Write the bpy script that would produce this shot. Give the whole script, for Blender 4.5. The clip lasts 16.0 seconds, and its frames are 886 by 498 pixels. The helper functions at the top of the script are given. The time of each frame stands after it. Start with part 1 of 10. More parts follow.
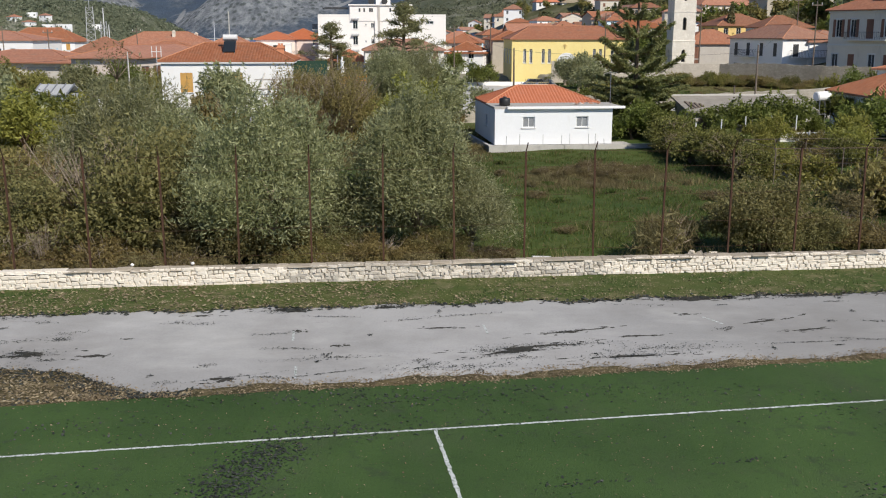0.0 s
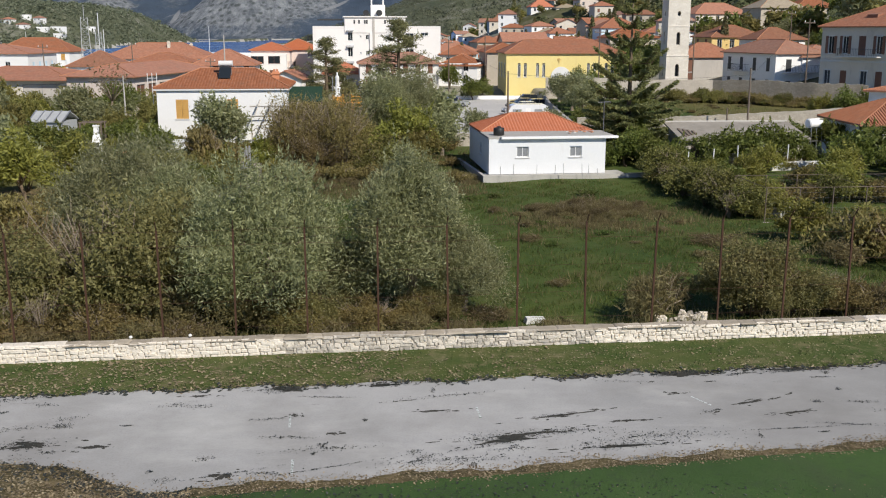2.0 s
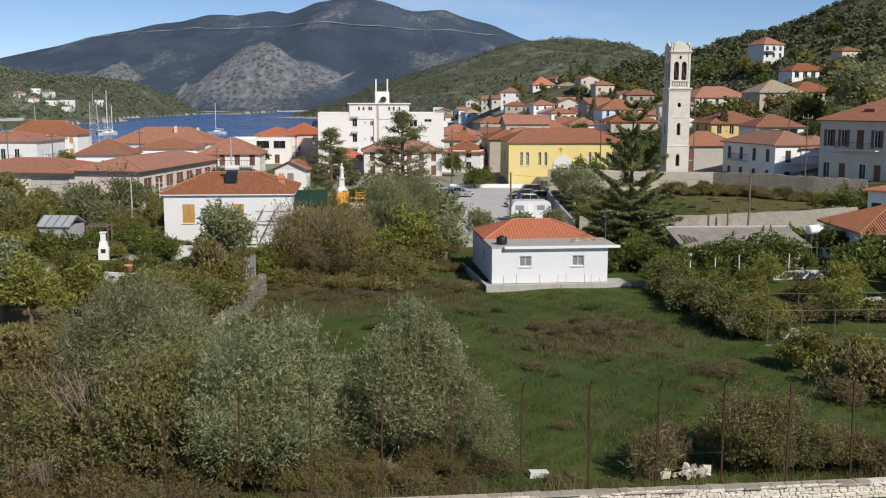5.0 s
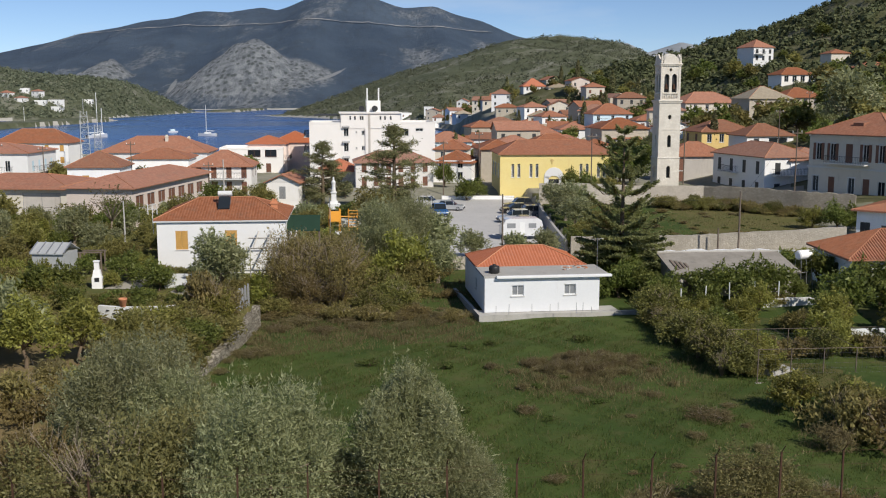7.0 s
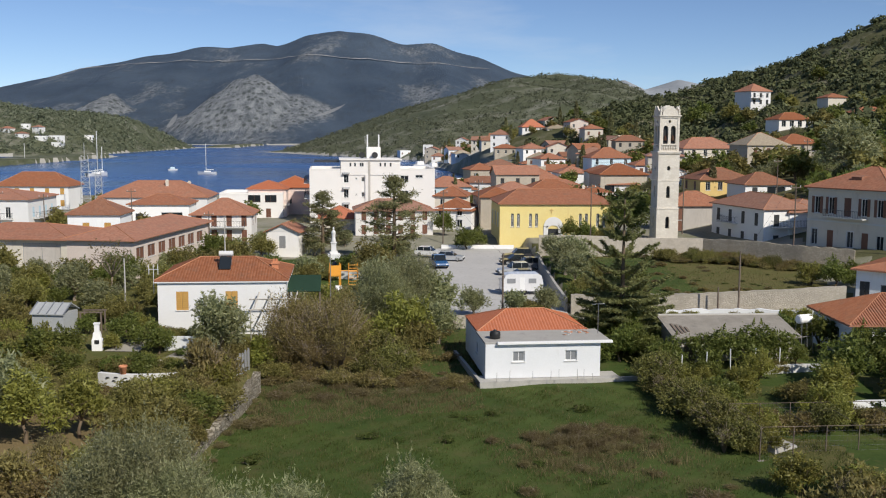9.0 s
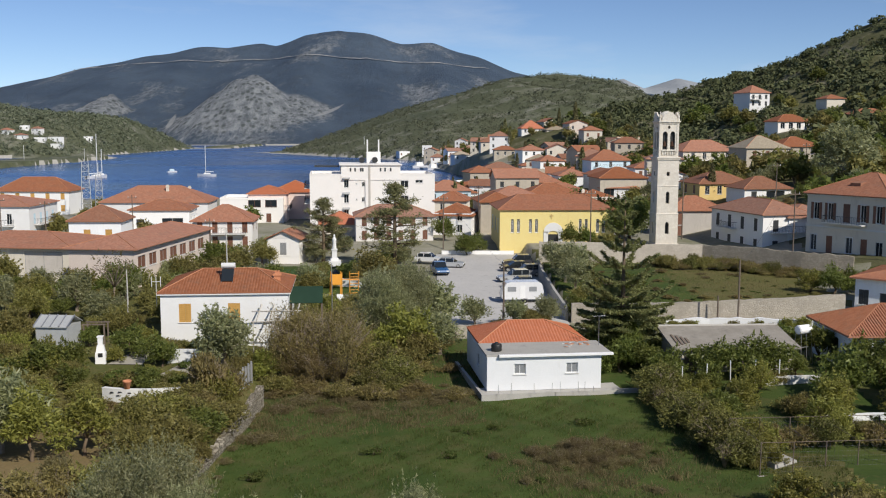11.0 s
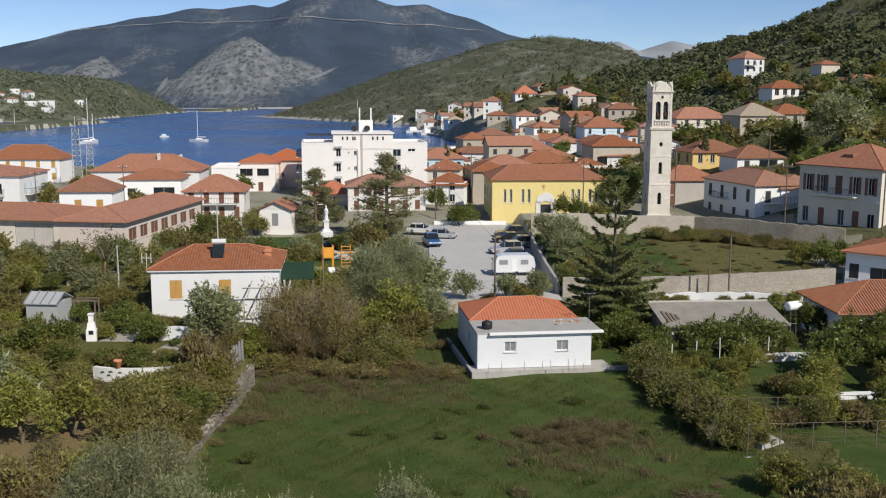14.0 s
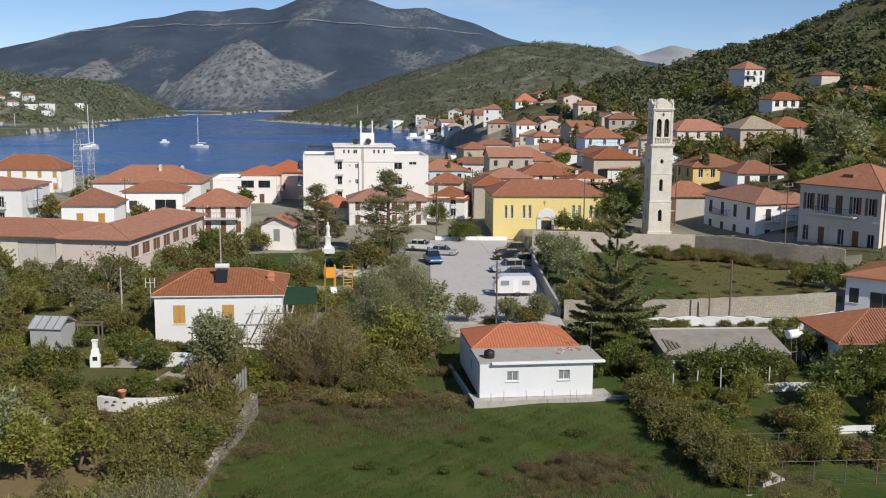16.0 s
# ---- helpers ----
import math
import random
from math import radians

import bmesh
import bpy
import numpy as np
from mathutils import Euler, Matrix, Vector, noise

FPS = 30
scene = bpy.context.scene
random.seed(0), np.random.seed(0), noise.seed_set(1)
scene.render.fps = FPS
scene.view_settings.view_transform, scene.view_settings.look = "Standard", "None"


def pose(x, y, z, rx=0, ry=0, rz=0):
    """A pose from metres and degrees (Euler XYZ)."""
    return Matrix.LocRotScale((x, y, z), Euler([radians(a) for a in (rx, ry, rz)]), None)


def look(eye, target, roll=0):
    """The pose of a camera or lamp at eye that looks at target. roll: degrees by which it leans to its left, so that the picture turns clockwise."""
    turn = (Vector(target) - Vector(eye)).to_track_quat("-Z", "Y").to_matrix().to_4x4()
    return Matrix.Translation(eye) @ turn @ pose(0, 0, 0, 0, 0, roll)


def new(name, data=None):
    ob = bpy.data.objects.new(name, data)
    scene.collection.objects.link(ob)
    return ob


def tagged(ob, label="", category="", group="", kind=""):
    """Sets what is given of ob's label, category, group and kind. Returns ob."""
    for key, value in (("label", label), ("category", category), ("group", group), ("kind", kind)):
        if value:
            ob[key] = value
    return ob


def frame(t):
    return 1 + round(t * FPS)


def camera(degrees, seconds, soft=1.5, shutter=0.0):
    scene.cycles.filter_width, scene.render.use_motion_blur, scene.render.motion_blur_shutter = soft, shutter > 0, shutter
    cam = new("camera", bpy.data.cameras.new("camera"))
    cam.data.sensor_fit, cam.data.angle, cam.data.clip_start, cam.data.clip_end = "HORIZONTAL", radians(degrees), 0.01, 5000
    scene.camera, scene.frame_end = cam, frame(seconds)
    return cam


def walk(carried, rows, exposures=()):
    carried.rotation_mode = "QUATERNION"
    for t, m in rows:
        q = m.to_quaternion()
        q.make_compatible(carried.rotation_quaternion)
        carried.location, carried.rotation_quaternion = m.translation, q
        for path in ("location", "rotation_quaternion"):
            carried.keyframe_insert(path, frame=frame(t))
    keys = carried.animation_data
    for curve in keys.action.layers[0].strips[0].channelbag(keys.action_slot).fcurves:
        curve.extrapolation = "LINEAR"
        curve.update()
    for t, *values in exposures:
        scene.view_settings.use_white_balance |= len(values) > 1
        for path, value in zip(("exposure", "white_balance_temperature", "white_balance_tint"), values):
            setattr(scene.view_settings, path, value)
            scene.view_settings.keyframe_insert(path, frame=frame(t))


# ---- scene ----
cam = camera(48.5, 16.0, soft=1.1)
METRES, EYE, TILT, LEAN, TURN = 15.5, 8.6, -12.5, 0.0, 0.0
PATH = [
    (0, (-0.002, 0.096, 8.533), (-0.002, 2.049, 8.103), -0.0),
    (0.5, (0.018, 0.083, 9.032), (0.021, 2.037, 8.606), -0.1),
    (1, (0.054, 0.077, 9.636), (0.059, 2.031, 9.207), -0.1),
    (1.5, (0.071, 0.061, 10.21), (0.078, 2.014, 9.782), -0.0),
    (2, (0.036, 0.115, 10.839), (0.046, 2.068, 10.408), -0.0),
    (2.5, (0.026, 0.142, 11.415), (0.037, 2.094, 10.982), 0.0),
    (3, (0.051, 0.235, 11.989), (0.063, 2.188, 11.556), -0.0),
    (3.5, (0.086, 0.263, 12.57), (0.098, 2.215, 12.135), -0.0),
    (4, (0.075, 0.364, 13.108), (0.087, 2.318, 12.681), -0.0),
    (4.5, (-0.043, 0.454, 13.685), (-0.032, 2.425, 13.346), 0.1),
    (4.7, (-0.011, 0.347, 13.798), (-0.007, 2.325, 13.503), 0.1),
    (7, (-0.163, 0.282, 16.654), (-0.14, 2.259, 16.35), 0.0),
    (7.5, (-0.207, 0.403, 17.289), (-0.18, 2.383, 17.004), 0.0),
    (8, (-0.195, 0.468, 17.972), (-0.168, 2.452, 17.722), 0.1),
    (8.5, (-0.257, 0.626, 18.57), (-0.228, 2.612, 18.331), 0.1),
    (9, (-0.407, 0.535, 19.069), (-0.38, 2.521, 18.834), 0.3),
    (11.3, (-0.595, 0.222, 20.312), (-0.565, 2.208, 20.074), 0.1),
    (11.5, (-0.587, 0.249, 20.354), (-0.556, 2.212, 19.974), 0.1),
    (12, (-0.521, 0.338, 20.393), (-0.488, 2.305, 20.033), 0.1),
    (12.5, (-0.438, 0.455, 20.461), (-0.403, 2.43, 20.147), 0.1),
    (13, (-0.385, 0.49, 20.476), (-0.349, 2.466, 20.166), 0.1),
    (13.5, (-0.332, 0.486, 20.892), (-0.293, 2.461, 20.581), 0.1),
    (14, (-0.334, 0.492, 21.37), (-0.293, 2.467, 21.059), 0.2),
    (14.5, (-0.331, 0.428, 21.976), (-0.288, 2.403, 21.666), 0.2),
    (15, (-0.418, 0.429, 22.442), (-0.375, 2.404, 22.134), 0.3),
    (15.5, (-0.587, 0.452, 22.998), (-0.543, 2.427, 22.689), 0.4),
    (16, (-0.663, 0.436, 23.525), (-0.62, 2.412, 23.219), 0.5),
]
walk(cam, [(t, look(eye, target, roll)) for t, eye, target, roll in PATH],
     exposures=((0.0, 0.08), (3.0, 0.04), (4.4, -0.1), (16.0, -0.1)))

# ---- world, sun, exposure ----
SUN_EL, SUN_AZ = 40.0, 142.0          # degrees up; degrees clockwise from straight ahead (+y)
world = bpy.data.worlds.new("sky")
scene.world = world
world.use_nodes = True
wn = world.node_tree
sky = wn.nodes.new("ShaderNodeTexSky")
sky.sky_type, sky.sun_disc = "NISHITA", False
sky.sun_elevation, sky.sun_rotation = radians(SUN_EL), radians(SUN_AZ)
sky.air_density, sky.dust_density, sky.ozone_density = 0.62, 0.02, 2.4
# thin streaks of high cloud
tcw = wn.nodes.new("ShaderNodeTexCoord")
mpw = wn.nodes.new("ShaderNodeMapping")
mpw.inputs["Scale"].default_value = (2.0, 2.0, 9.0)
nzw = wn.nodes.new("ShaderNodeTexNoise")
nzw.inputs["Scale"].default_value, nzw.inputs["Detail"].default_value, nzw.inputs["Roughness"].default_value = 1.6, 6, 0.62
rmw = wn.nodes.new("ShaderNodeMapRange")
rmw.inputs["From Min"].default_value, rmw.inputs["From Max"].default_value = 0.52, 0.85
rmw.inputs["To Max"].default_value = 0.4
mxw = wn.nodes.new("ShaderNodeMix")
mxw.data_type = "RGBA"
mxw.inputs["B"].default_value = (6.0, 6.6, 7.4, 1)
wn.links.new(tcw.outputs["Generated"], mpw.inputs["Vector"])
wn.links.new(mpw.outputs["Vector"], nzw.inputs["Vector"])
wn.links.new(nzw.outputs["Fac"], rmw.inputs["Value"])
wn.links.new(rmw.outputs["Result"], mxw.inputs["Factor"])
tint = wn.nodes.new("ShaderNodeMix")
tint.data_type, tint.blend_type = "RGBA", "MULTIPLY"
tint.inputs["Factor"].default_value = 1.0
tint.inputs["B"].default_value = (0.775, 0.815, 0.895, 1)
wn.links.new(sky.outputs["Color"], tint.inputs["A"])
wn.links.new(tint.outputs["Result"], mxw.inputs["A"])
bg = wn.nodes["Background"]
bg.inputs["Strength"].default_value = 0.119
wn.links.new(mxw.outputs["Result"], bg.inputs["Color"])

sun_data = bpy.data.lights.new("sun", "SUN")
sun_data.energy, sun_data.angle, sun_data.color = 4.6, radians(0.6), (1.0, 0.94, 0.84)
sun = new("sun", sun_data)
sun_dir = Vector((math.sin(radians(SUN_AZ)) * math.cos(radians(SUN_EL)), math.cos(radians(SUN_AZ)) * math.cos(radians(SUN_EL)), math.sin(radians(SUN_EL))))
sun.matrix_world = look(sun_dir * 200, (0, 0, 0))


# ---- materials ----
def node(nt, kind, **inputs):
    n = nt.nodes.new(kind)
    for k, v in inputs.items():
        n.inputs[k.replace("_", " ")].default_value = v
    return n


def mixed(nt, fac, a, b, mode="MIX"):
    m = nt.nodes.new("ShaderNodeMix")
    m.data_type, m.blend_type = "RGBA", mode
    for socket, v in (("Factor", fac), ("A", a), ("B", b)):
        if hasattr(v, "is_linked"):
            nt.links.new(v, m.inputs[socket])
        elif socket == "Factor":
            m.inputs[socket].default_value = v
        else:
            m.inputs[socket].default_value = (*v, 1)
    return m.outputs["Result"]


def ranged(nt, value, a, b, c=0.0, d=1.0):
    r = nt.nodes.new("ShaderNodeMapRange")
    nt.links.new(value, r.inputs["Value"])
    for k, v in zip(("From Min", "From Max", "To Min", "To Max"), (a, b, c, d)):
        r.inputs[k].default_value = v
    return r.outputs["Result"]


def noisy(nt, co, scale, detail=4, rough=0.6, stretch=None, kind="fac"):
    if stretch:
        mp = nt.nodes.new("ShaderNodeMapping")
        mp.inputs["Scale"].default_value = stretch
        nt.links.new(co, mp.inputs["Vector"])
        co = mp.outputs["Vector"]
    n = node(nt, "ShaderNodeTexNoise", Scale=scale, Detail=detail, Roughness=rough)
    nt.links.new(co, n.inputs["Vector"])
    return n.outputs["Fac" if kind == "fac" else "Color"]


def start(name, rough=0.8, metal=0.0, space="Object"):
    m = bpy.data.materials.new(name)
    m.use_nodes = True
    nt = m.node_tree
    b = nt.nodes["Principled BSDF"]
    b.inputs["Roughness"].default_value, b.inputs["Metallic"].default_value = rough, metal
    b.inputs["Specular IOR Level"].default_value = 0.15 if rough > 0.88 else 0.3 if rough > 0.74 else 0.5
    if space == "World":
        co = nt.nodes.new("ShaderNodeNewGeometry").outputs["Position"]
    else:
        co = nt.nodes.new("ShaderNodeTexCoord").outputs[space]
    return m, nt, b, co


def bump(nt, b, height, strength=0.4, distance=0.02):
    n = node(nt, "ShaderNodeBump", Strength=strength, Distance=distance)
    nt.links.new(height, n.inputs["Height"])
    nt.links.new(n.outputs["Normal"], b.inputs["Normal"])


def surface(name, a, b2, rough=0.8, metal=0.0, big=0.6, fine=9.0, lift=0.25, stains=None, space="Object", random=0.12):
    """Two tones mixed by a large and a fine noise, with a fine relief and optional dark streaks."""
    m, nt, b, co = start(name, rough, metal, space)
    n1, n2 = noisy(nt, co, big, 5), noisy(nt, co, fine, 5, 0.7)
    c = mixed(nt, ranged(nt, n1, 0.3, 0.7), a, b2)
    c = mixed(nt, 0.22 if min(a) > 0.7 else 0.42, c, mixed(nt, n2, tuple(x * 0.6 for x in a), tuple(min(1, x * 1.35) for x in b2)))
    if stains:
        st = noisy(nt, co, 0.9, 6, 0.75, (1.0, 1.0, 0.22))
        c = mixed(nt, ranged(nt, st, 0.56, 0.75, 0, 0.7), c, stains)
    if random:
        oi = nt.nodes.new("ShaderNodeObjectInfo").outputs["Random"]
        hs = node(nt, "ShaderNodeHueSaturation")
        nt.links.new(ranged(nt, oi, 0, 1, 1 - random, 1 + random), hs.inputs["Value"])
        nt.links.new(c, hs.inputs["Color"])
        c = hs.outputs["Color"]
    nt.links.new(c, b.inputs["Base Color"])
    bump(nt, b, n2, lift, 0.02)
    return m


def leafy(name, dark, mid, light, gloss=0.5, through_=0.5):
    """Leaves: each its own tone, with some light coming through."""
    m, nt, b, co = start(name, gloss)
    b.inputs["Specular IOR Level"].default_value = 0.3
    isl = nt.nodes.new("ShaderNodeNewGeometry").outputs["Random Per Island"]
    oi = nt.nodes.new("ShaderNodeObjectInfo").outputs["Random"]
    big = noisy(nt, co, 0.9, 3)
    c = mixed(nt, ranged(nt, isl, 0.0, 0.75), dark, mid)
    c = mixed(nt, ranged(nt, isl, 0.7, 1.0), c, light)
    c = mixed(nt, ranged(nt, big, 0.35, 0.7, 0, 0.55), c, light)
    hs = node(nt, "ShaderNodeHueSaturation")
    nt.links.new(ranged(nt, oi, 0, 1, 0.485, 0.512), hs.inputs["Hue"])
    nt.links.new(ranged(nt, oi, 0, 1, 0.85, 1.15), hs.inputs["Value"])
    nt.links.new(c, hs.inputs["Color"])
    c = hs.outputs["Color"]
    nt.links.new(c, b.inputs["Base Color"])
    tr = nt.nodes.new("ShaderNodeBsdfTranslucent")
    nt.links.new(c, tr.inputs["Color"])
    ms = nt.nodes.new("ShaderNodeMixShader")
    ms.inputs[0].default_value = through_
    nt.links.new(b.outputs[0], ms.inputs[1])
    nt.links.new(tr.outputs[0], ms.inputs[2])
    nt.links.new(ms.outputs[0], nt.nodes["Material Output"].inputs["Surface"])
    return m


def tiled(name, a, b2, old):
    """Clay pan tiles: columns and courses in the roof's own metres, each tile its own tone, some weathered."""
    m, nt, b, co = start(name, 0.75, 0.0, "UV")
    sep = nt.nodes.new("ShaderNodeSeparateXYZ")
    nt.links.new(co, sep.inputs[0])

    def mth(op, x, y=None):
        n = nt.nodes.new("ShaderNodeMath")
        n.operation = op
        for i, v in enumerate((x, y)):
            if v is None:
                continue
            if hasattr(v, "is_linked"):
                nt.links.new(v, n.inputs[i])
            else:
                n.inputs[i].default_value = v
        return n.outputs[0]
    u, v = mth("MULTIPLY", sep.outputs[0], 1 / 0.24), mth("MULTIPLY", sep.outputs[1], 1 / 0.36)
    cell = nt.nodes.new("ShaderNodeCombineXYZ")
    nt.links.new(mth("FLOOR", u), cell.inputs[0])
    nt.links.new(mth("FLOOR", v), cell.inputs[1])
    wn_ = nt.nodes.new("ShaderNodeTexWhiteNoise")
    nt.links.new(cell.outputs[0], wn_.inputs["Vector"])
    c = mixed(nt, wn_.outputs["Value"], a, b2)
    c = mixed(nt, ranged(nt, noisy(nt, co, 0.7, 5, 0.65), 0.5, 0.72, 0, 0.75), c, old)
    oi = nt.nodes.new("ShaderNodeObjectInfo").outputs["Random"]
    hs = node(nt, "ShaderNodeHueSaturation")
    nt.links.new(ranged(nt, oi, 0, 1, 0.8, 1.15), hs.inputs["Value"])
    nt.links.new(ranged(nt, oi, 0, 1, 1.05, 0.85), hs.inputs["Saturation"])
    nt.links.new(c, hs.inputs["Color"])
    nt.links.new(hs.outputs["Color"], b.inputs["Base Color"])
    h = mth("ADD", mth("ABSOLUTE", mth("SINE", mth("MULTIPLY", u, math.pi))), mth("MULTIPLY", mth("FRACT", v), -0.35))
    bump(nt, b, h, 0.25, 0.03)
    return m


M = {}
M["white"] = surface("white_render", (0.82, 0.83, 0.84), (0.87, 0.88, 0.89), 0.85, stains=(0.7, 0.69, 0.66))
M["clean_white"] = surface("clean_white_paint", (0.84, 0.83, 0.81), (0.89, 0.88, 0.86), 0.7)
M["cream"] = surface("cream_render", (0.66, 0.6, 0.5), (0.74, 0.68, 0.58), 0.85, stains=(0.45, 0.4, 0.33))
M["hotel"] = surface("hotel_cream_render", (0.86, 0.82, 0.77), (0.9, 0.86, 0.81), 0.8, stains=(0.78, 0.73, 0.67))
M["pink"] = surface("pink_render", (0.76, 0.6, 0.54), (0.82, 0.67, 0.6), 0.85, stains=(0.55, 0.38, 0.34))
M["pale_pink"] = surface("pale_pink_render", (0.66, 0.56, 0.49), (0.71, 0.61, 0.54), 0.85, stains=(0.5, 0.4, 0.36))
M["yellow"] = surface("yellow_render", (0.88, 0.66, 0.25), (0.9, 0.71, 0.31), 0.85, stains=(0.74, 0.55, 0.24))
M["ochre"] = surface("ochre_render", (0.66, 0.46, 0.16), (0.72, 0.54, 0.24), 0.85, stains=(0.5, 0.36, 0.15))
M["grey_render"] = surface("grey_beige_render", (0.46, 0.42, 0.38), (0.56, 0.52, 0.47), 0.85, stains=(0.35, 0.32, 0.28))
M["pale_blue"] = surface("pale_blue_render", (0.52, 0.66, 0.76), (0.6, 0.73, 0.82), 0.85, stains=(0.42, 0.52, 0.58))
M["beige_stone"] = surface("beige_stone", (0.42, 0.37, 0.3), (0.55, 0.49, 0.4), 0.9, big=1.4, fine=6, lift=0.5, stains=(0.3, 0.26, 0.21))
M["rock"] = surface("wall_stone", (0.5, 0.45, 0.375), (0.67, 0.61, 0.525), 0.9, big=4, fine=16, lift=0.9, random=0.3)
M["mortar"] = surface("mortar", (0.44, 0.39, 0.32), (0.56, 0.5, 0.42), 0.95, big=2, fine=18)


def masonry(name, a, b2, joint, size, flat=1.5, stain=0.55, relief=0.9):
    """Rough masonry: cells of stone with darker joints between them."""
    m, nt, b, co = start(name, 0.95)
    wob = nt.nodes.new("ShaderNodeVectorMath")
    wob.operation = "MULTIPLY_ADD"
    wob.inputs[1].default_value = (0.35, 0.35, 0.35)
    nt.links.new(noisy(nt, co, 1.5, 3, 0.6, None, "color"), wob.inputs[0])
    nt.links.new(co, wob.inputs[2])
    mp = node(nt, "ShaderNodeMapping")
    mp.inputs["Scale"].default_value = (1 / size, 1 / size, flat / size)
    nt.links.new(wob.outputs[0], mp.inputs["Vector"])
    cell, edge = node(nt, "ShaderNodeTexVoronoi", Scale=1.0), node(nt, "ShaderNodeTexVoronoi", Scale=1.0)
    edge.feature = "DISTANCE_TO_EDGE"
    for v_ in (cell, edge):
        nt.links.new(mp.outputs["Vector"], v_.inputs["Vector"])
    sep = nt.nodes.new("ShaderNodeSeparateColor")
    nt.links.new(cell.outputs["Color"], sep.inputs[0])
    c = mixed(nt, sep.outputs[0], a, b2)
    c = mixed(nt, ranged(nt, noisy(nt, co, 0.5, 6, 0.7), 0.45, 0.7, 0, 0.6), c, tuple(x * stain for x in a))
    c = mixed(nt, ranged(nt, edge.outputs["Distance"], 0.0, 0.1, 1, 0), c, joint)
    nt.links.new(c, b.inputs["Base Color"])
    bump(nt, b, ranged(nt, edge.outputs["Distance"], 0.0, 0.2), relief, 0.08)
    return m


M["tower"] = masonry("tower_limestone", (0.69, 0.635, 0.55), (0.77, 0.72, 0.635), (0.66, 0.605, 0.52), 0.5, 2.2, 0.74, 0.22)
M["rubble"] = masonry("rubble_wall", (0.41, 0.37, 0.305), (0.52, 0.47, 0.395), (0.38, 0.34, 0.28), 0.26, 1.6, 0.7, 0.4)
M["old_rubble"] = masonry("old_field_wall", (0.24, 0.21, 0.16), (0.42, 0.38, 0.31), (0.13, 0.11, 0.075), 0.3)
M["dark_rubble"] = masonry("dark_rubble_wall", (0.34, 0.3, 0.235), (0.44, 0.39, 0.315), (0.3, 0.26, 0.2), 0.3, 1.7, 0.6, 0.5)
M["ashlar"] = masonry("old_pale_masonry", (0.52, 0.46, 0.38), (0.6, 0.54, 0.45), (0.48, 0.42, 0.345), 0.36, 2.0, 0.72, 0.3)
M["concrete"] = surface("concrete", (0.4, 0.38, 0.35), (0.5, 0.48, 0.44), 0.9, big=0.8, fine=12, stains=(0.28, 0.26, 0.24))
M["old_concrete"] = surface("old_grey_concrete", (0.19, 0.17, 0.145), (0.31, 0.285, 0.25), 0.95, big=0.9, fine=10, stains=(0.14, 0.13, 0.12))
M["kerb"] = surface("kerb_white", (0.62, 0.61, 0.58), (0.72, 0.71, 0.68), 0.85)
M["lot"] = surface("parking_asphalt", (0.42, 0.41, 0.39), (0.52, 0.5, 0.48), 0.92, big=0.12, fine=4, stains=(0.2, 0.19, 0.18))
M["wood_shutter"] = surface("ochre_wood", (0.5, 0.28, 0.07), (0.58, 0.34, 0.1), 0.6, big=2, fine=20)
M["brown_shutter"] = surface("brown_wood", (0.16, 0.07, 0.045), (0.22, 0.1, 0.06), 0.6, big=2, fine=20)
M["dark_shutter"] = surface("dark_paint", (0.03, 0.035, 0.04), (0.06, 0.06, 0.06), 0.5)
M["frame_white"] = surface("window_frame_white", (0.72, 0.72, 0.7), (0.8, 0.8, 0.78), 0.5)
M["frame_grey"] = surface("window_frame_grey", (0.3, 0.3, 0.3), (0.4, 0.4, 0.4), 0.5)
M["rust"] = surface("rusty_steel", (0.05, 0.028, 0.018), (0.1, 0.05, 0.03), 0.85, 0.2, big=3, fine=25)
M["steel"] = surface("grey_steel", (0.35, 0.35, 0.35), (0.5, 0.5, 0.5), 0.45, 0.8)
M["black"] = surface("black_plastic", (0.015, 0.015, 0.015), (0.03, 0.03, 0.03), 0.5)
M["orange"] = surface("orange_paint", (0.75, 0.3, 0.03), (0.8, 0.36, 0.05), 0.5)
M["bark"] = surface("bark", (0.11, 0.08, 0.055), (0.2, 0.15, 0.1), 0.95, big=3, fine=16, lift=0.8)
M["pale_bark"] = surface("pale_bark", (0.24, 0.19, 0.14), (0.34, 0.28, 0.22), 0.95, big=3, fine=16, lift=0.8)
M["pole_wood"] = surface("grey_pole_wood", (0.14, 0.11, 0.085), (0.2, 0.16, 0.13), 0.9, big=2, fine=12)
M["pale_wood"] = surface("sunbleached_wood", (0.4, 0.37, 0.33), (0.52, 0.49, 0.44), 0.85, big=2, fine=14)
M["shed_metal"] = surface("corrugated_shed", (0.45, 0.46, 0.46), (0.55, 0.56, 0.56), 0.6, 0.2)
M["terracotta"] = surface("terracotta", (0.5, 0.2, 0.1), (0.58, 0.26, 0.14), 0.8)
def chalk():
    """Worn paint on turf: gaps and thin places show the green."""
    m, nt, b, co = start("chalk_line", 0.9, 0.0, "World")
    c = mixed(nt, noisy(nt, co, 3.0, 4), (0.5, 0.53, 0.52), (0.68, 0.7, 0.7))
    c = mixed(nt, ranged(nt, noisy(nt, co, 16.0, 5, 0.75), 0.5, 0.6, 0, 0.85), c, (0.07, 0.11, 0.06))
    c = mixed(nt, ranged(nt, noisy(nt, co, 1.2, 4, 0.7), 0.5, 0.68, 0, 0.6), c, (0.09, 0.12, 0.08))
    nt.links.new(c, b.inputs["Base Color"])
    return m


